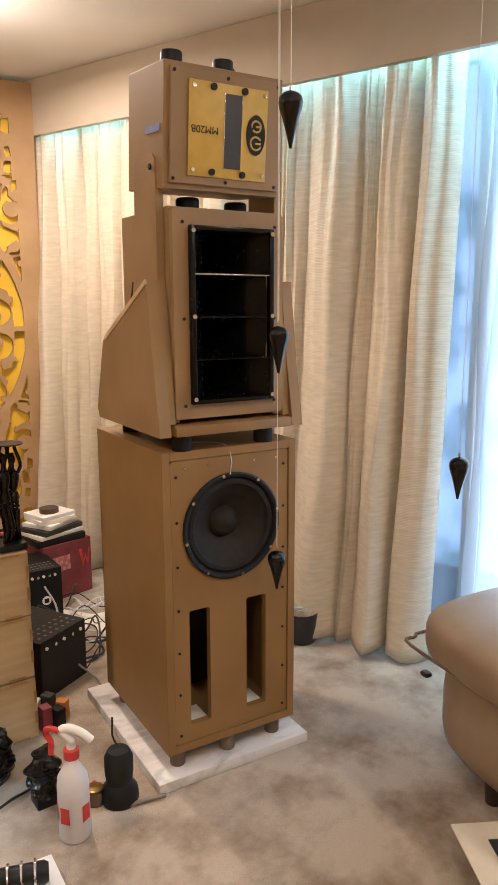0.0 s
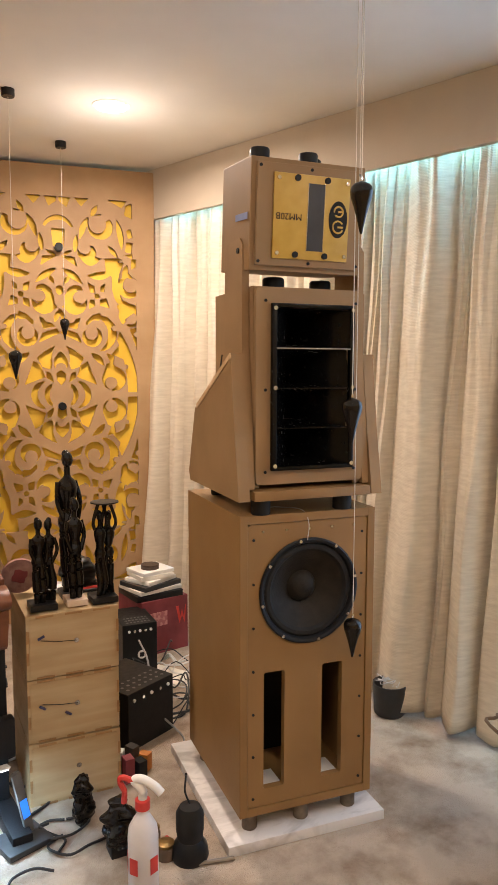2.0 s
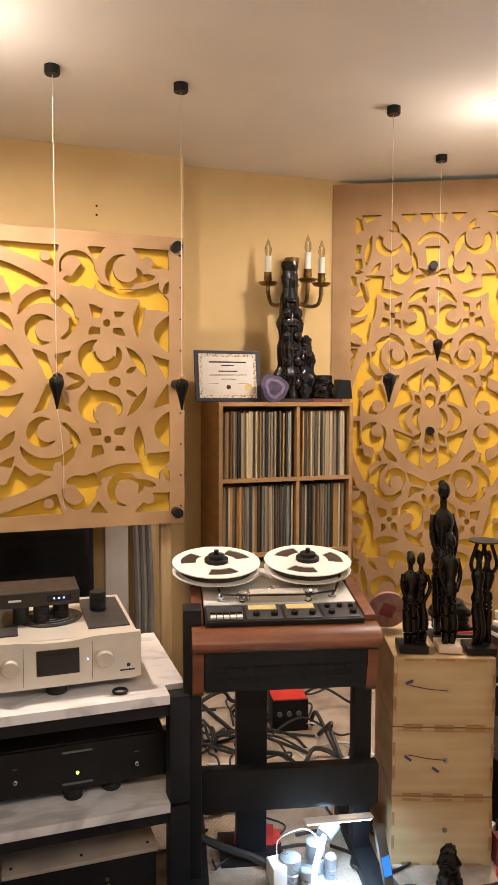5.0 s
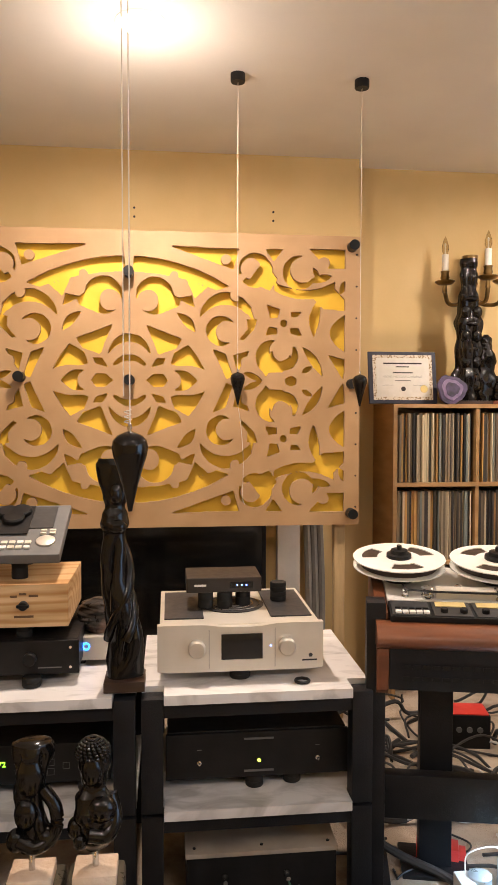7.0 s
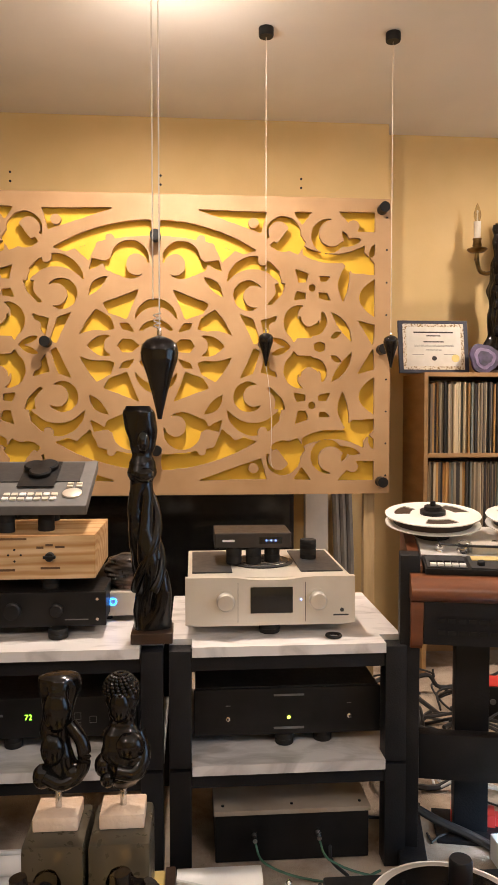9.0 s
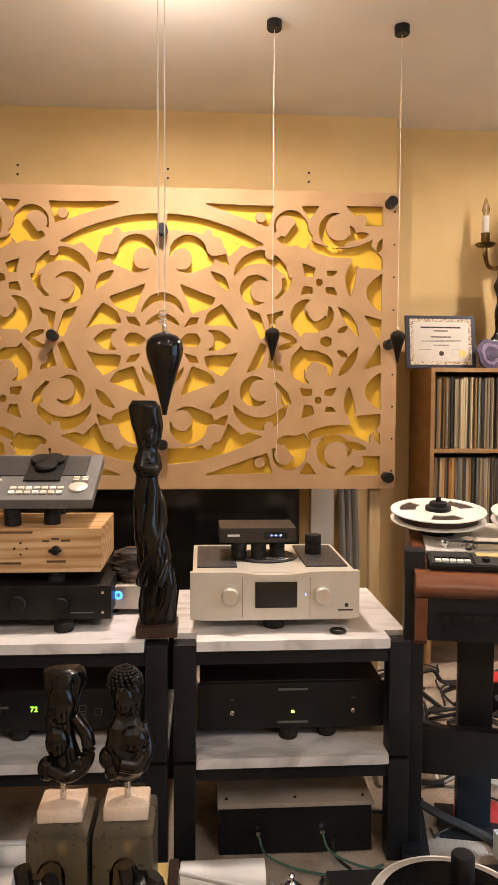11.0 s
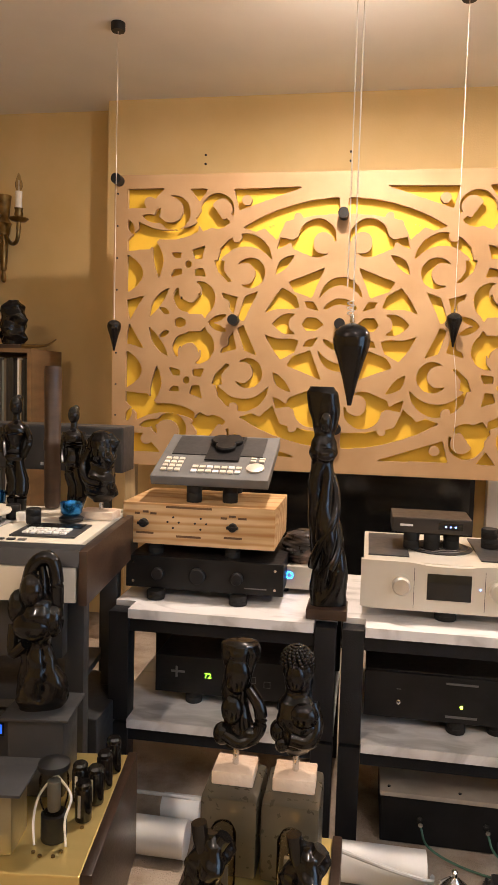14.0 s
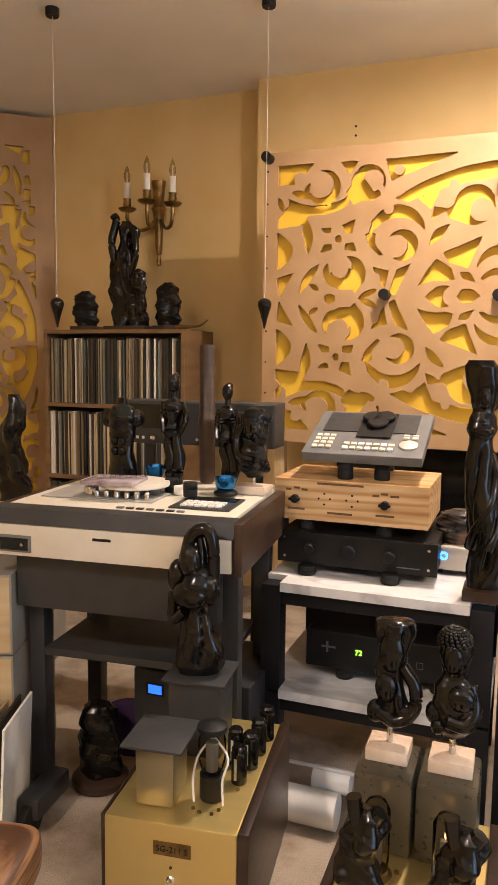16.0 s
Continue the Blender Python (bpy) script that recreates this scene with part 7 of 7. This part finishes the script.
for i in range(5):
    for j in range(4):
        part("label_bar", box(N(), 0.33 + 0.036 * i, 0.354 + 0.036 * i, -0.0015, -0.0003, 0.045 + 0.022 * j, 0.048 + 0.022 * j), MIDGREY, mb)
for x in (0.055, 0.075, 0.105, 0.265, 0.285, 0.38, 0.40):
    part("button", box(N(), x, x + 0.009, -0.004, -0.0003, 0.015, 0.024, 0.001), WHITE, mb)
part("knob", cyl(N(), 0.006, 0.01, pose(0.085 + 0.035, -0.006, 0.02, 90), n=12), CHROME, mb)
for x in (0.06, 0.44):
    part("arm", box(N(), x, x + 0.03, 0.05, 0.07, -0.895, -0.0005), GREY, mb)

# objects on the console
CTZ = 0.8155
TORSO_LUMPS = [((0.003, -0.018, 0.168), (0.040, 0.016, 0.020)), ((-0.012, -0.026, 0.120), (0.012, 0.010, 0.012)), ((0.012, -0.026, 0.120), (0.012, 0.010, 0.012)), ((-0.012, -0.026, 0.092), (0.012, 0.010, 0.012)), ((0.012, -0.026, 0.092), (0.012, 0.010, 0.012)), ((-0.048, 0, 0.185), (0.020, 0.022, 0.028)), ((0.050, 0, 0.185), (0.020, 0.022, 0.028))]
carved("console_sculpture", pose(-0.985, 1.90, CTZ), 0.245, [(0, 0.044), (0.2, 0.042), (0.42, 0.034), (0.6, 0.042), (0.78, 0.052), (0.88, 0.036), (0.93, 0.018), (1.0, 0.016)], 2, 0.06, 0.4, "glossy black carved torso sculpture on the console", group="console sculptures", flat=0.7, lumps=TORSO_LUMPS)
idol(pose(-0.83, 1.93, CTZ), 0.32, 0.046, 21, "glossy black carved slender sculpture on the console", "console sculptures")
idol(pose(-0.665, 1.93, CTZ), 0.30, 0.040, 25, "glossy black carved slender sculpture on the console", "console sculptures", bent=0.25)
carved("console_sculpture", pose(-0.575, 1.90, CTZ + 0.04), 0.19, [(0, 0.02), (0.12, 0.040), (0.3, 0.044), (0.48, 0.034), (0.66, 0.042), (0.86, 0.040), (0.97, 0.026), (1, 0.012)], 3, 0.12, 0.9, "glossy black carved bust on a white block", group="console sculptures", flat=0.85, limbs=[([(-0.03, -0.01, 0.14), (-0.046, -0.015, 0.10), (-0.03, -0.03, 0.06), (0.01, -0.034, 0.05)], 0.011)], grooves=(9, 0.2, 0.4, 0.6, 1.0))
solid("white_block", box(N(), -0.05, 0.045, -0.035, 0.035, 0, 0.022, 0.003), STONE, pose(-0.575, 1.895, 0.812), "white stone block under a bust", "base")
solid("steel_rod", cyl(N(), 0.006, 0.02, pose(0, 0, 0.01), n=10), CHROME, pose(-0.575, 1.9, 0.834), "steel rod holding a bust", "rod")
solid("wooden_flute", lathe(N(), [(0.02, 0), (0.023, 0.02), (0.023, 0.16), (0.026, 0.165), (0.026, 0.19), (0.023, 0.195), (0.024, 0.38), (0.022, 0.40), (0.015, 0.40)], 18), DARK_WOOD, pose(-0.755, 1.99, CTZ), "tall dark carved wooden tube standing on the console", "tube")
for x, y in ((-0.895, 1.93), (-0.625, 1.82)):
    cup = thing("blue_cup", pose(x, y, CTZ), "blue anodised cup on a black foot", "cup", "blue cups")
    part("foot", lathe(N(), [(0.03, 0), (0.032, 0.008), (0.022, 0.014)], 24), BLACK, cup)
    part("bowl", lathe(N(), [(0.02, 0.0145), (0.027, 0.022), (0.029, 0.048), (0.026, 0.048), (0.02, 0.03)], 24), BLUE, cup)
for x, y, r, h, mt in ((-0.775, 1.80, 0.019, 0.038, BLACK), (-0.70, 1.76, 0.019, 0.038, BLACK), (-0.80, 1.75, 0.017, 0.02, MIDGREY), (-0.745, 1.78, 0.012, 0.022, WHITE)):
    solid("small_pot", lathe(N(), [(r * 0.92, 0), (r, 0.004), (r, h * 0.5), (r * 0.95, h * 0.53), (r, h * 0.56), (r, h - 0.003), (r * 0.9, h)], 20), mt, pose(x, y, CTZ), "small round pot standing on the console", "pot", "pots on the console")
cdc = thing("disc_case", pose(-0.885, 1.69, 0.851, 0, 0, 10), "clear disc case with a printed sleeve on the console", "disc case")
part("case", box(N(), -0.07, 0.07, -0.06, 0.06, 0, 0.010, 0.001), surf("case_print", (0.18, 0.12, 0.14), (0.45, 0.38, 0.40), 0.15, 18, 0.0), cdc)

# ---- gold tube amplifiers ----
def tube_valve(parent, x, y, z, r, h, glass_mat):
    base = part("valve_base", lathe(N(), [(r * 0.9, z), (r * 0.95, z + h * 0.02), (r * 0.95, z + h * 0.32), (r * 0.8, z + h * 0.33)], 20, pose(x, y, 0)), BLACK, parent, "black ribbed valve base")
    part("envelope", lathe(N(), [(r * 0.72, z + h * 0.331), (r * 1.05, z + h * 0.5), (r * 1.08, z + h * 0.75), (r * 0.85, z + h * 0.88)], 20, pose(x, y, 0)), glass_mat, parent, "clear glass envelope")
    part("cap", lathe(N(), [(r * 1.15, z + h * 0.881), (r * 1.2, z + h * 0.91), (r * 1.15, z + h * 0.95), (r * 0.2, z + h)], 20, pose(x, y, 0)), BLACK, parent)
    part("anode", lathe(N(), [(r * 0.45, z + h * 0.36), (r * 0.5, z + h * 0.4), (r * 0.5, z + h * 0.72), (r * 0.3, z + h * 0.74)], 10, pose(x, y, 0)), MIDGREY, parent)
    return base


EBONY_CHEEK = surf("near_black_wood", (0.018, 0.009, 0.005), (0.036, 0.019, 0.011), 0.35, 6, 0.05, stretch=(1, 1, 5))
DULL_GOLD = surf("dull_gold_can", (0.20, 0.17, 0.10), (0.26, 0.22, 0.13), 0.35, 6, 0.01, metal=0.6)
SGM = pose(-0.61, 1.187, 0.0, 0, 0, 7.5)
AW, AD, AZ = 0.285, 0.43, 0.30
sg = thing("gold_valve_amplifier", SGM, "gold single-ended valve amplifier with wooden side and grey transformer covers", "valve amplifier", "gold valve amplifiers")
part("chassis", box(N(), 0, AW - 0.022, 0, AD, 0.06, AZ, 0.003), GOLD, sg, smooth=False)
part("side_cheek", box(N(), AW - 0.0215, AW, 0.0, AD + 0.005, 0.05, AZ + 0.004, 0.003), EBONY_CHEEK, sg, "dark wooden side cheek")
part("side_cheek", box(N(), -0.007, -0.0005, 0.0, AD + 0.005, 0.05, AZ + 0.002, 0.002), EBONY_CHEEK, sg)
for x in (0.03, AW - 0.06):
    for y in (0.04, AD - 0.04):
        part("foot", cyl(N(), 0.018, 0.059, pose(x, y, 0.03), n=16), RUBBER, sg)
np_ = part("name_plate", box(N(), 0.10, 0.175, -0.0022, -0.0003, 0.238, 0.266, 0.0008), BRASS, sg, "engraved brass name plate")
letters("SG-211 S", 0.017, BLACK, np_, pose(0.1375, -0.0026, 0.2515, 90))
part("toggle_switch", lathe(N(), [(0.008, 0), (0.008, 0.004), (0.004, 0.006), (0.0035, 0.022)], 12, pose(0.135, -0.0003, 0.19, 70)), CHROME, sg)
part("indicator", cyl(N(), 0.003, 0.003, pose(0.135, -0.001, 0.215, 90), n=10), BRASS, sg)
for x0, x1, y0, y1, h, o in ((0.045, 0.125, 0.045, 0.135, 0.125, 0.022), (0.045, 0.165, 0.235, 0.35, 0.17, 0.012)):
    part("transformer_can", box(N(), x0, x1, y0, y1, AZ + 0.0005, AZ + h, 0.008), DULL_GOLD if h < 0.15 else GREY, sg, "transformer can")
    part("can_lid", box(N(), x0 - o, x1 + o, y0 - o, y1 + o, AZ + h + 0.0005, AZ + h + 0.006, 0.001), GREY, sg, "flat grey lid plate")
tube_valve(sg, 0.185, 0.105, AZ + 0.0005, 0.026, 0.16, BULB)
for x, y in ((0.225, 0.17), (0.235, 0.23), (0.24, 0.29), (0.245, 0.355), (0.20, 0.24)):
    part("small_valve", lathe(N(), [(0.016, AZ + 0.0005), (0.017, AZ + 0.004), (0.017, AZ + 0.065), (0.015, AZ + 0.068), (0.016, AZ + 0.075), (0.012, AZ + 0.08)], 18, pose(x, y, 0)), GLOSS, sg, "black valve with a pale stripe")
    part("stripe", box(N(), -0.003, 0.003, -0.0178, -0.0168, AZ + 0.012, AZ + 0.058, m=pose(x, y, 0, 0, 0, -15)), SILVER, sg)
for x in (0.155, 0.215):
    part("white_lead", tube(N(), smooth_path([(x, 0.08, AZ + 0.002), (x - 0.003, 0.085, AZ + 0.05), (x + 0.004, 0.10, AZ + 0.09), (0.185, 0.12, AZ + 0.12)]), 0.0025, 6), WHITE, sg, "white wire")
for x, y in ((0.16, 0.06), (0.175, 0.05), (0.20, 0.05), (0.21, 0.065), (0.23, 0.14), (0.15, 0.17)):
    part("chassis_screw", cyl(N(), 0.004, 0.003, pose(x, y, AZ + 0.0018), n=8), BRASS, sg)
carved("amplifier_sculpture", SGM @ pose(0.098, 0.285, AZ + 0.1765) @ Matrix.Diagonal((1.05, 1.05, 1.14, 1)), 0.27, [(0, 0.040), (0.07, 0.052), (0.2, 0.050), (0.34, 0.038), (0.46, 0.030), (0.56, 0.040), (0.66, 0.046), (0.76, 0.034), (0.82, 0.014), (1, 0.008)], 2, 0.09, 0.6, "glossy black twisted sculpture standing on a transformer lid", flat=0.8, wob=0.006,
       grooves=(4, 0.34, -1.1, 0.03, 0.50), lumps=[((-0.012, -0.014, 0.225), (0.026, 0.024, 0.034)), ((-0.010, -0.022, 0.160), (0.040, 0.022, 0.030)), ((-0.044, 0, 0.19), (0.022, 0.022, 0.034)), ((0.030, -0.01, 0.17), (0.022, 0.022, 0.032))],
       limbs=(([(-0.030, 0, 0.215), (-0.016, 0, 0.266), (0.006, 0, 0.284), (0.026, 0, 0.278), (0.034, 0, 0.24), (0.034, 0, 0.18)], 0.014), ([(-0.02, -0.03, 0.13), (-0.048, -0.02, 0.11), (-0.05, -0.01, 0.16)], 0.011)))

SG2 = pose(-0.165, 1.02, 0.0, 0, 0, 0)
s2 = thing("gold_valve_amplifier", SG2, "gold valve amplifier with two tall grey transformer cans and lit valves", "valve amplifier", "gold valve amplifiers")
Z2 = 0.265
part("chassis", box(N(), 0, 0.25, 0, 0.46, 0.05, Z2, 0.003), GOLD, s2, smooth=False)
for x0, x1 in ((-0.02, -0.0005), (0.2505, 0.27)):
    part("side_cheek", box(N(), x0, x1, 0.0, 0.465, 0.05, Z2 + 0.004, 0.003), EBONY_CHEEK, s2, "dark wooden side cheek")
for x in (0.03, 0.22):
    for y in (0.05, 0.41):
        part("foot", cyl(N(), 0.018, 0.049, pose(x, y, 0.025), n=16), RUBBER, s2)
OLIVE = surf("olive_grey_can", (0.07, 0.062, 0.045), (0.095, 0.085, 0.06), 0.3, 9, 0.03, metal=0.4)
for x0 in (0.008, 0.122):
    part("transformer_can", box(N(), x0, x0 + 0.108, 0.30, 0.44, Z2 + 0.0005, Z2 + 0.152, 0.010), OLIVE, s2, "tall olive-grey transformer can")
FILAMENT = glow("filament", (1.0, 0.55, 0.2), 7.0)
for x in (0.065, 0.185):
    part("valve_base", lathe(N(), [(0.030, Z2 + 0.0005), (0.030, Z2 + 0.01), (0.022, Z2 + 0.012), (0.022, Z2 + 0.02)], 20, pose(x, 0.235, 0)), BRASS, s2)
    part("envelope", lathe(N(), [(0.021, Z2 + 0.0205), (0.024, Z2 + 0.04), (0.024, Z2 + 0.13), (0.016, Z2 + 0.145), (0.004, Z2 + 0.15)], 20, pose(x, 0.235, 0)), BULB, s2, "clear valve envelope")
    part("filament", cyl(N(), 0.004, 0.02, pose(x, 0.235, Z2 + 0.115), n=8), FILAMENT, s2, "glowing filament")
    part("anode", box(N(), x - 0.011, x + 0.011, 0.230, 0.240, Z2 + 0.03, Z2 + 0.10, 0.002), MIDGREY, s2)
    for a in range(4):
        part("chassis_screw", cyl(N(), 0.005, 0.004, pose(x + 0.042 * math.cos(a * 1.57 + 0.6), 0.235 + 0.042 * math.sin(a * 1.57 + 0.6), Z2 + 0.0025), n=8), BRASS, s2)
for x, k in ((-0.105, 1.0), (0.012, 0.98)):
    bz = Z2 + 0.1525
    solid("stone_block", box(N(), -0.04, 0.04, -0.036, 0.036, 0, 0.026, 0.003), STONE, pose(x, 1.40, bz), "pale rough-cut stone block on a transformer can", "base", "stone blocks")
    solid("steel_rod", cyl(N(), 0.006, 0.05, pose(0, 0, 0.025), n=12), CHROME, pose(x, 1.40, bz + 0.0265), "steel rod between a block and a bust", "rod", "steel rods")
    if x < 0:
        carved("carved_bust", pose(x, 1.40, bz + 0.062), 0.21, [(0, 0.020), (0.10, 0.033), (0.28, 0.028), (0.45, 0.026), (0.62, 0.030), (0.75, 0.034), (0.90, 0.040), (0.97, 0.036), (1.0, 0.022)], 2, 0.08, 0.7, "glossy black carved bust raised on a steel rod", group="carved busts", flat=0.8, wob=0.005,
               grooves=(5, 0.22, 0.8, 0.5, 0.98), limbs=(([(0.022, -0.005, 0.12), (0.046, -0.012, 0.085), (0.044, -0.014, 0.04), (0.012, -0.022, 0.018), (-0.020, -0.018, 0.03)], 0.013),), lumps=[((0.002, -0.020, 0.150), (0.026, 0.018, 0.040)), ((-0.006, -0.020, 0.080), (0.022, 0.016, 0.030)), ((0.030, -0.012, 0.030), (0.020, 0.018, 0.020)), ((-0.026, -0.012, 0.028), (0.018, 0.018, 0.022))])
    else:
        curls = [((0.030 * math.cos(a) * math.cos(b) - 0.004, 0.028 * math.sin(a) * math.cos(b), 0.178 + 0.030 * math.sin(b)), (0.0042, 0.0042, 0.0042)) for b in (0.0, 0.2, 0.4, 0.6, 0.8, 1.0, 1.25) for a in [i * 0.34 + b * 3 for i in range(19)]]
        carved("carved_bust", pose(x, 1.40, bz + 0.062), 0.205, [(0, 0.020), (0.10, 0.034), (0.30, 0.040), (0.48, 0.032), (0.58, 0.020), (0.66, 0.024), (0.80, 0.030), (0.93, 0.026), (1.0, 0.012)], 3, 0.10, 0.5, "glossy black carved bust with a rough crown on a rod", group="carved busts", flat=0.85, wob=0.003,
               limbs=(([(0.026, 0, 0.10), (0.036, -0.01, 0.06), (0.022, -0.024, 0.035), (-0.010, -0.028, 0.04)], 0.015),), lumps=[((-0.034, -0.012, 0.045), (0.017, 0.017, 0.022)), ((-0.026, -0.018, 0.022), (0.014, 0.014, 0.016)), ((0.012, -0.016, 0.080), (0.030, 0.022, 0.028)), ((-0.004, -0.020, 0.155), (0.020, 0.014, 0.030))] + curls)
for x in (-0.105, 0.05):
    carved("small_torso", pose(x, 1.165, Z2 + 0.0008), 0.185, [(u, r * 1.15) for u, r in TORSO], 3, 0.16, 0.8, "small dark glossy carved torso on the amplifier", group="small torsos", flat=0.8, wob=0.008, limbs=(([(0.0, 0, 0.13), (-0.012, 0, 0.165), (-0.018, 0, 0.20)], 0.013), ([(0.005, 0, 0.13), (0.014, 0, 0.16), (0.026, 0, 0.182)], 0.013)))

# ---- low table in front: turntable, clamp, rolls ----
tt = thing("turntable", pose(0.64, 1.42, 0.0), "low turntable with a black record and aluminium platter", "turntable")
part("plinth", box(N(), -0.22, 0.21, -0.22, 0.19, 0.0, 0.15, 0.006), BLACK, tt)
part("platter", lathe(N(), [(0.158, 0.1505), (0.165, 0.155), (0.165, 0.188), (0.162, 0.192), (0.160, 0.1905), (0.157, 0.192), (0.146, 0.192), (0.142, 0.1922)], 56), SATIN, tt, "bright aluminium platter rim")
bm = N()
pr = [(0.142, 0.1925)]
for i in range(26):
    r = 0.140 - i * 0.0034
    pr += [(r, 0.1945), (r - 0.0022, 0.1941)]
pr += [(0.05, 0.1945), (0.001, 0.1946)]
part("record", lathe(bm, pr, 56), HORN, tt, "glossy black grooved record")
part("label", cyl(N(), 0.049, 0.0006, pose(0, 0, 0.1952), n=32), MAROON, tt)
part("weight", lathe(N(), [(0.024, 0.1956), (0.024, 0.245), (0.021, 0.25), (0.001, 0.25)], 20, pose(0.045, 0.075, 0)), BLACK, tt, "black record weight")
solid("record_clamp", lathe(N(), [(0.03, 0), (0.034, 0.004), (0.034, 0.07), (0.03, 0.085), (0.008, 0.105), (0.006, 0.11), (0.007, 0.117), (0.003, 0.122)], 28), CHROME, pose(0.345, 1.60, 0.03), "polished steel record clamp with a small knob", "record clamp")
solid("black_plinth", box(N(), -0.10, 0.10, -0.08, 0.08, 0, 0.0295, 0.003), BLACK, pose(0.33, 1.60, 0.0), "low black plinth on the carpet", "plinth")
for x0, x1, y, r in ((0.10, 0.30, 1.74, 0.045), (-0.42, -0.28, 1.74, 0.045), (-0.36, -0.26, 1.80, 0.03)):
    rl = solid("paper_roll", lathe(N(), [(r * 0.9, 0), (r, 0.001), (r, x1 - x0 - 0.001), (r * 0.9, x1 - x0)], 24, pose(0, 0, r + 0.001, 0, 90, 0)), WHITE, pose(x0, y, 0 if r > 0.04 else 0.062), "white rolled paper tube lying on the floor", "paper roll", "paper rolls")
solid("white_cable", tube(N(), smooth_path([(-0.45, 1.80, 0.12), (-0.3, 1.79, 0.125), (-0.15, 1.80, 0.11), (0.05, 1.72, 0.098), (0.2, 1.66, 0.096), (0.30, 1.70, 0.05), (0.32, 1.78, 0.008)]), 0.005, 8), PALE_CABLE, Matrix(), "white mains cable trailing over the rolls", "cable")

# ---- far left: pale boxes, crate, striped arm, stone ----
LB = pose(-1.41, 1.38, 0, 0, 0, 19.6)
for k in range(3):
    lb = thing("pale_box", LB @ pose(0, 0, k * 0.212), "pale plywood box with grey side in a stack", "box", "stacked pale boxes")
    part("shell", box(N(), 0, 0.36, 0, 0.36, 0, 0.208, 0.002), surf("grey_side_board", (0.22, 0.20, 0.17), (0.30, 0.28, 0.24), 0.6, 6, 0.05), lb, smooth=False)
    part("front_board", box(N(), 0.004, 0.356, -0.003, -0.0003, 0.006, 0.202, 0.001), PALE_WOOD, lb)
cr = thing("record_crate", pose(-1.185, 1.26, 0, 0, 0, 19.6), "records standing in a low clear crate", "crate")
part("crate", box(N(), 0, 0.22, 0, 0.2, 0, 0.02), MIDGREY, cr)
for i in range(6):
    part("record", box(N(), 0.215 - 0.028 * i - 0.006, 0.215 - 0.028 * i, 0.0, 0.2, 0.0205, 0.335 - 0.01 * (i % 3), m=pose(0, 0, 0, 0, 3, 0)), [PAPER, SLEEVE_DARK, SLEEVE_PALE, SLEEVE, SLEEVE_COOL, SLEEVE_PALE][i], cr)
ch = thing("striped_armchair", pose(-0.78, 0.92, 0, 0, 0, 12), "dark brown striped wooden chair arm", "chair")
part("arm", pillow(0, 0.17, -0.3, 0.12, 0.27, 0.36, 0.0), surf("striped_wood", (0.06, 0.025, 0.012), (0.22, 0.11, 0.05), 0.4, 6, 0.05, stretch=(1, 1, 22), low=0.45, high=0.55), ch)
for y in (-0.25, 0.06):
    part("leg", box(N(), 0.06, 0.11, y, y + 0.04, 0, 0.285, 0.004), DARK_WOOD, ch)
carved("floor_stone", pose(-0.945, 1.70, 0.0305), 0.20, [(0, 0.055), (0.3, 0.065), (0.7, 0.06), (0.9, 0.05), (1, 0.03)], 4, 0.10, 0.4, "craggy glossy black stone on a wooden base", "stone")
solid("display_plinth", lathe(N(), [(0.07, 0), (0.078, 0.006), (0.078, 0.022), (0.068, 0.03)], 24), DARK_WOOD, pose(-0.945, 1.70, 0.0), "dark wooden oval base on the carpet", "base")
solid("amethyst_slice", lathe(N(), [(0.09, 0), (0.095, 0.014), (0.08, 0.02), (0.001, 0.018)], 22, pose(0, 0, 0.125, 86, 0, 0), warp=lambda a, z: 1 + 0.12 * math.sin(2 * a + 1)), GEODE, pose(-0.90, 1.80, 0.0), "upright pink-purple geode slice on the carpet", "stone")
pl = thing("sculpture_pedestal", pose(-1.69, 2.29, 0, 0, 0, 12), "grey board pedestal with a pale top under a sculpture", "pedestal")
part("column", box(N(), -0.14, 0.14, -0.14, 0.14, 0, 0.618, 0.003), surf("grey_pedestal", (0.22, 0.20, 0.17), (0.30, 0.28, 0.24), 0.6, 6, 0.05), pl)
part("top", box(N(), -0.15, 0.15, -0.15, 0.15, 0.6185, 0.636, 0.003), PALE_WOOD, pl)
carved("tall_left_sculpture", pose(-1.69, 2.29, 0.6365), 0.40, [(0, 0.05), (0.3, 0.06), (0.5, 0.04), (0.7, 0.048), (0.85, 0.03), (1, 0.02)], 3, 0.22, 0.9, "glossy black carved sculpture standing on pale boxes", flat=0.8, wob=0.01)
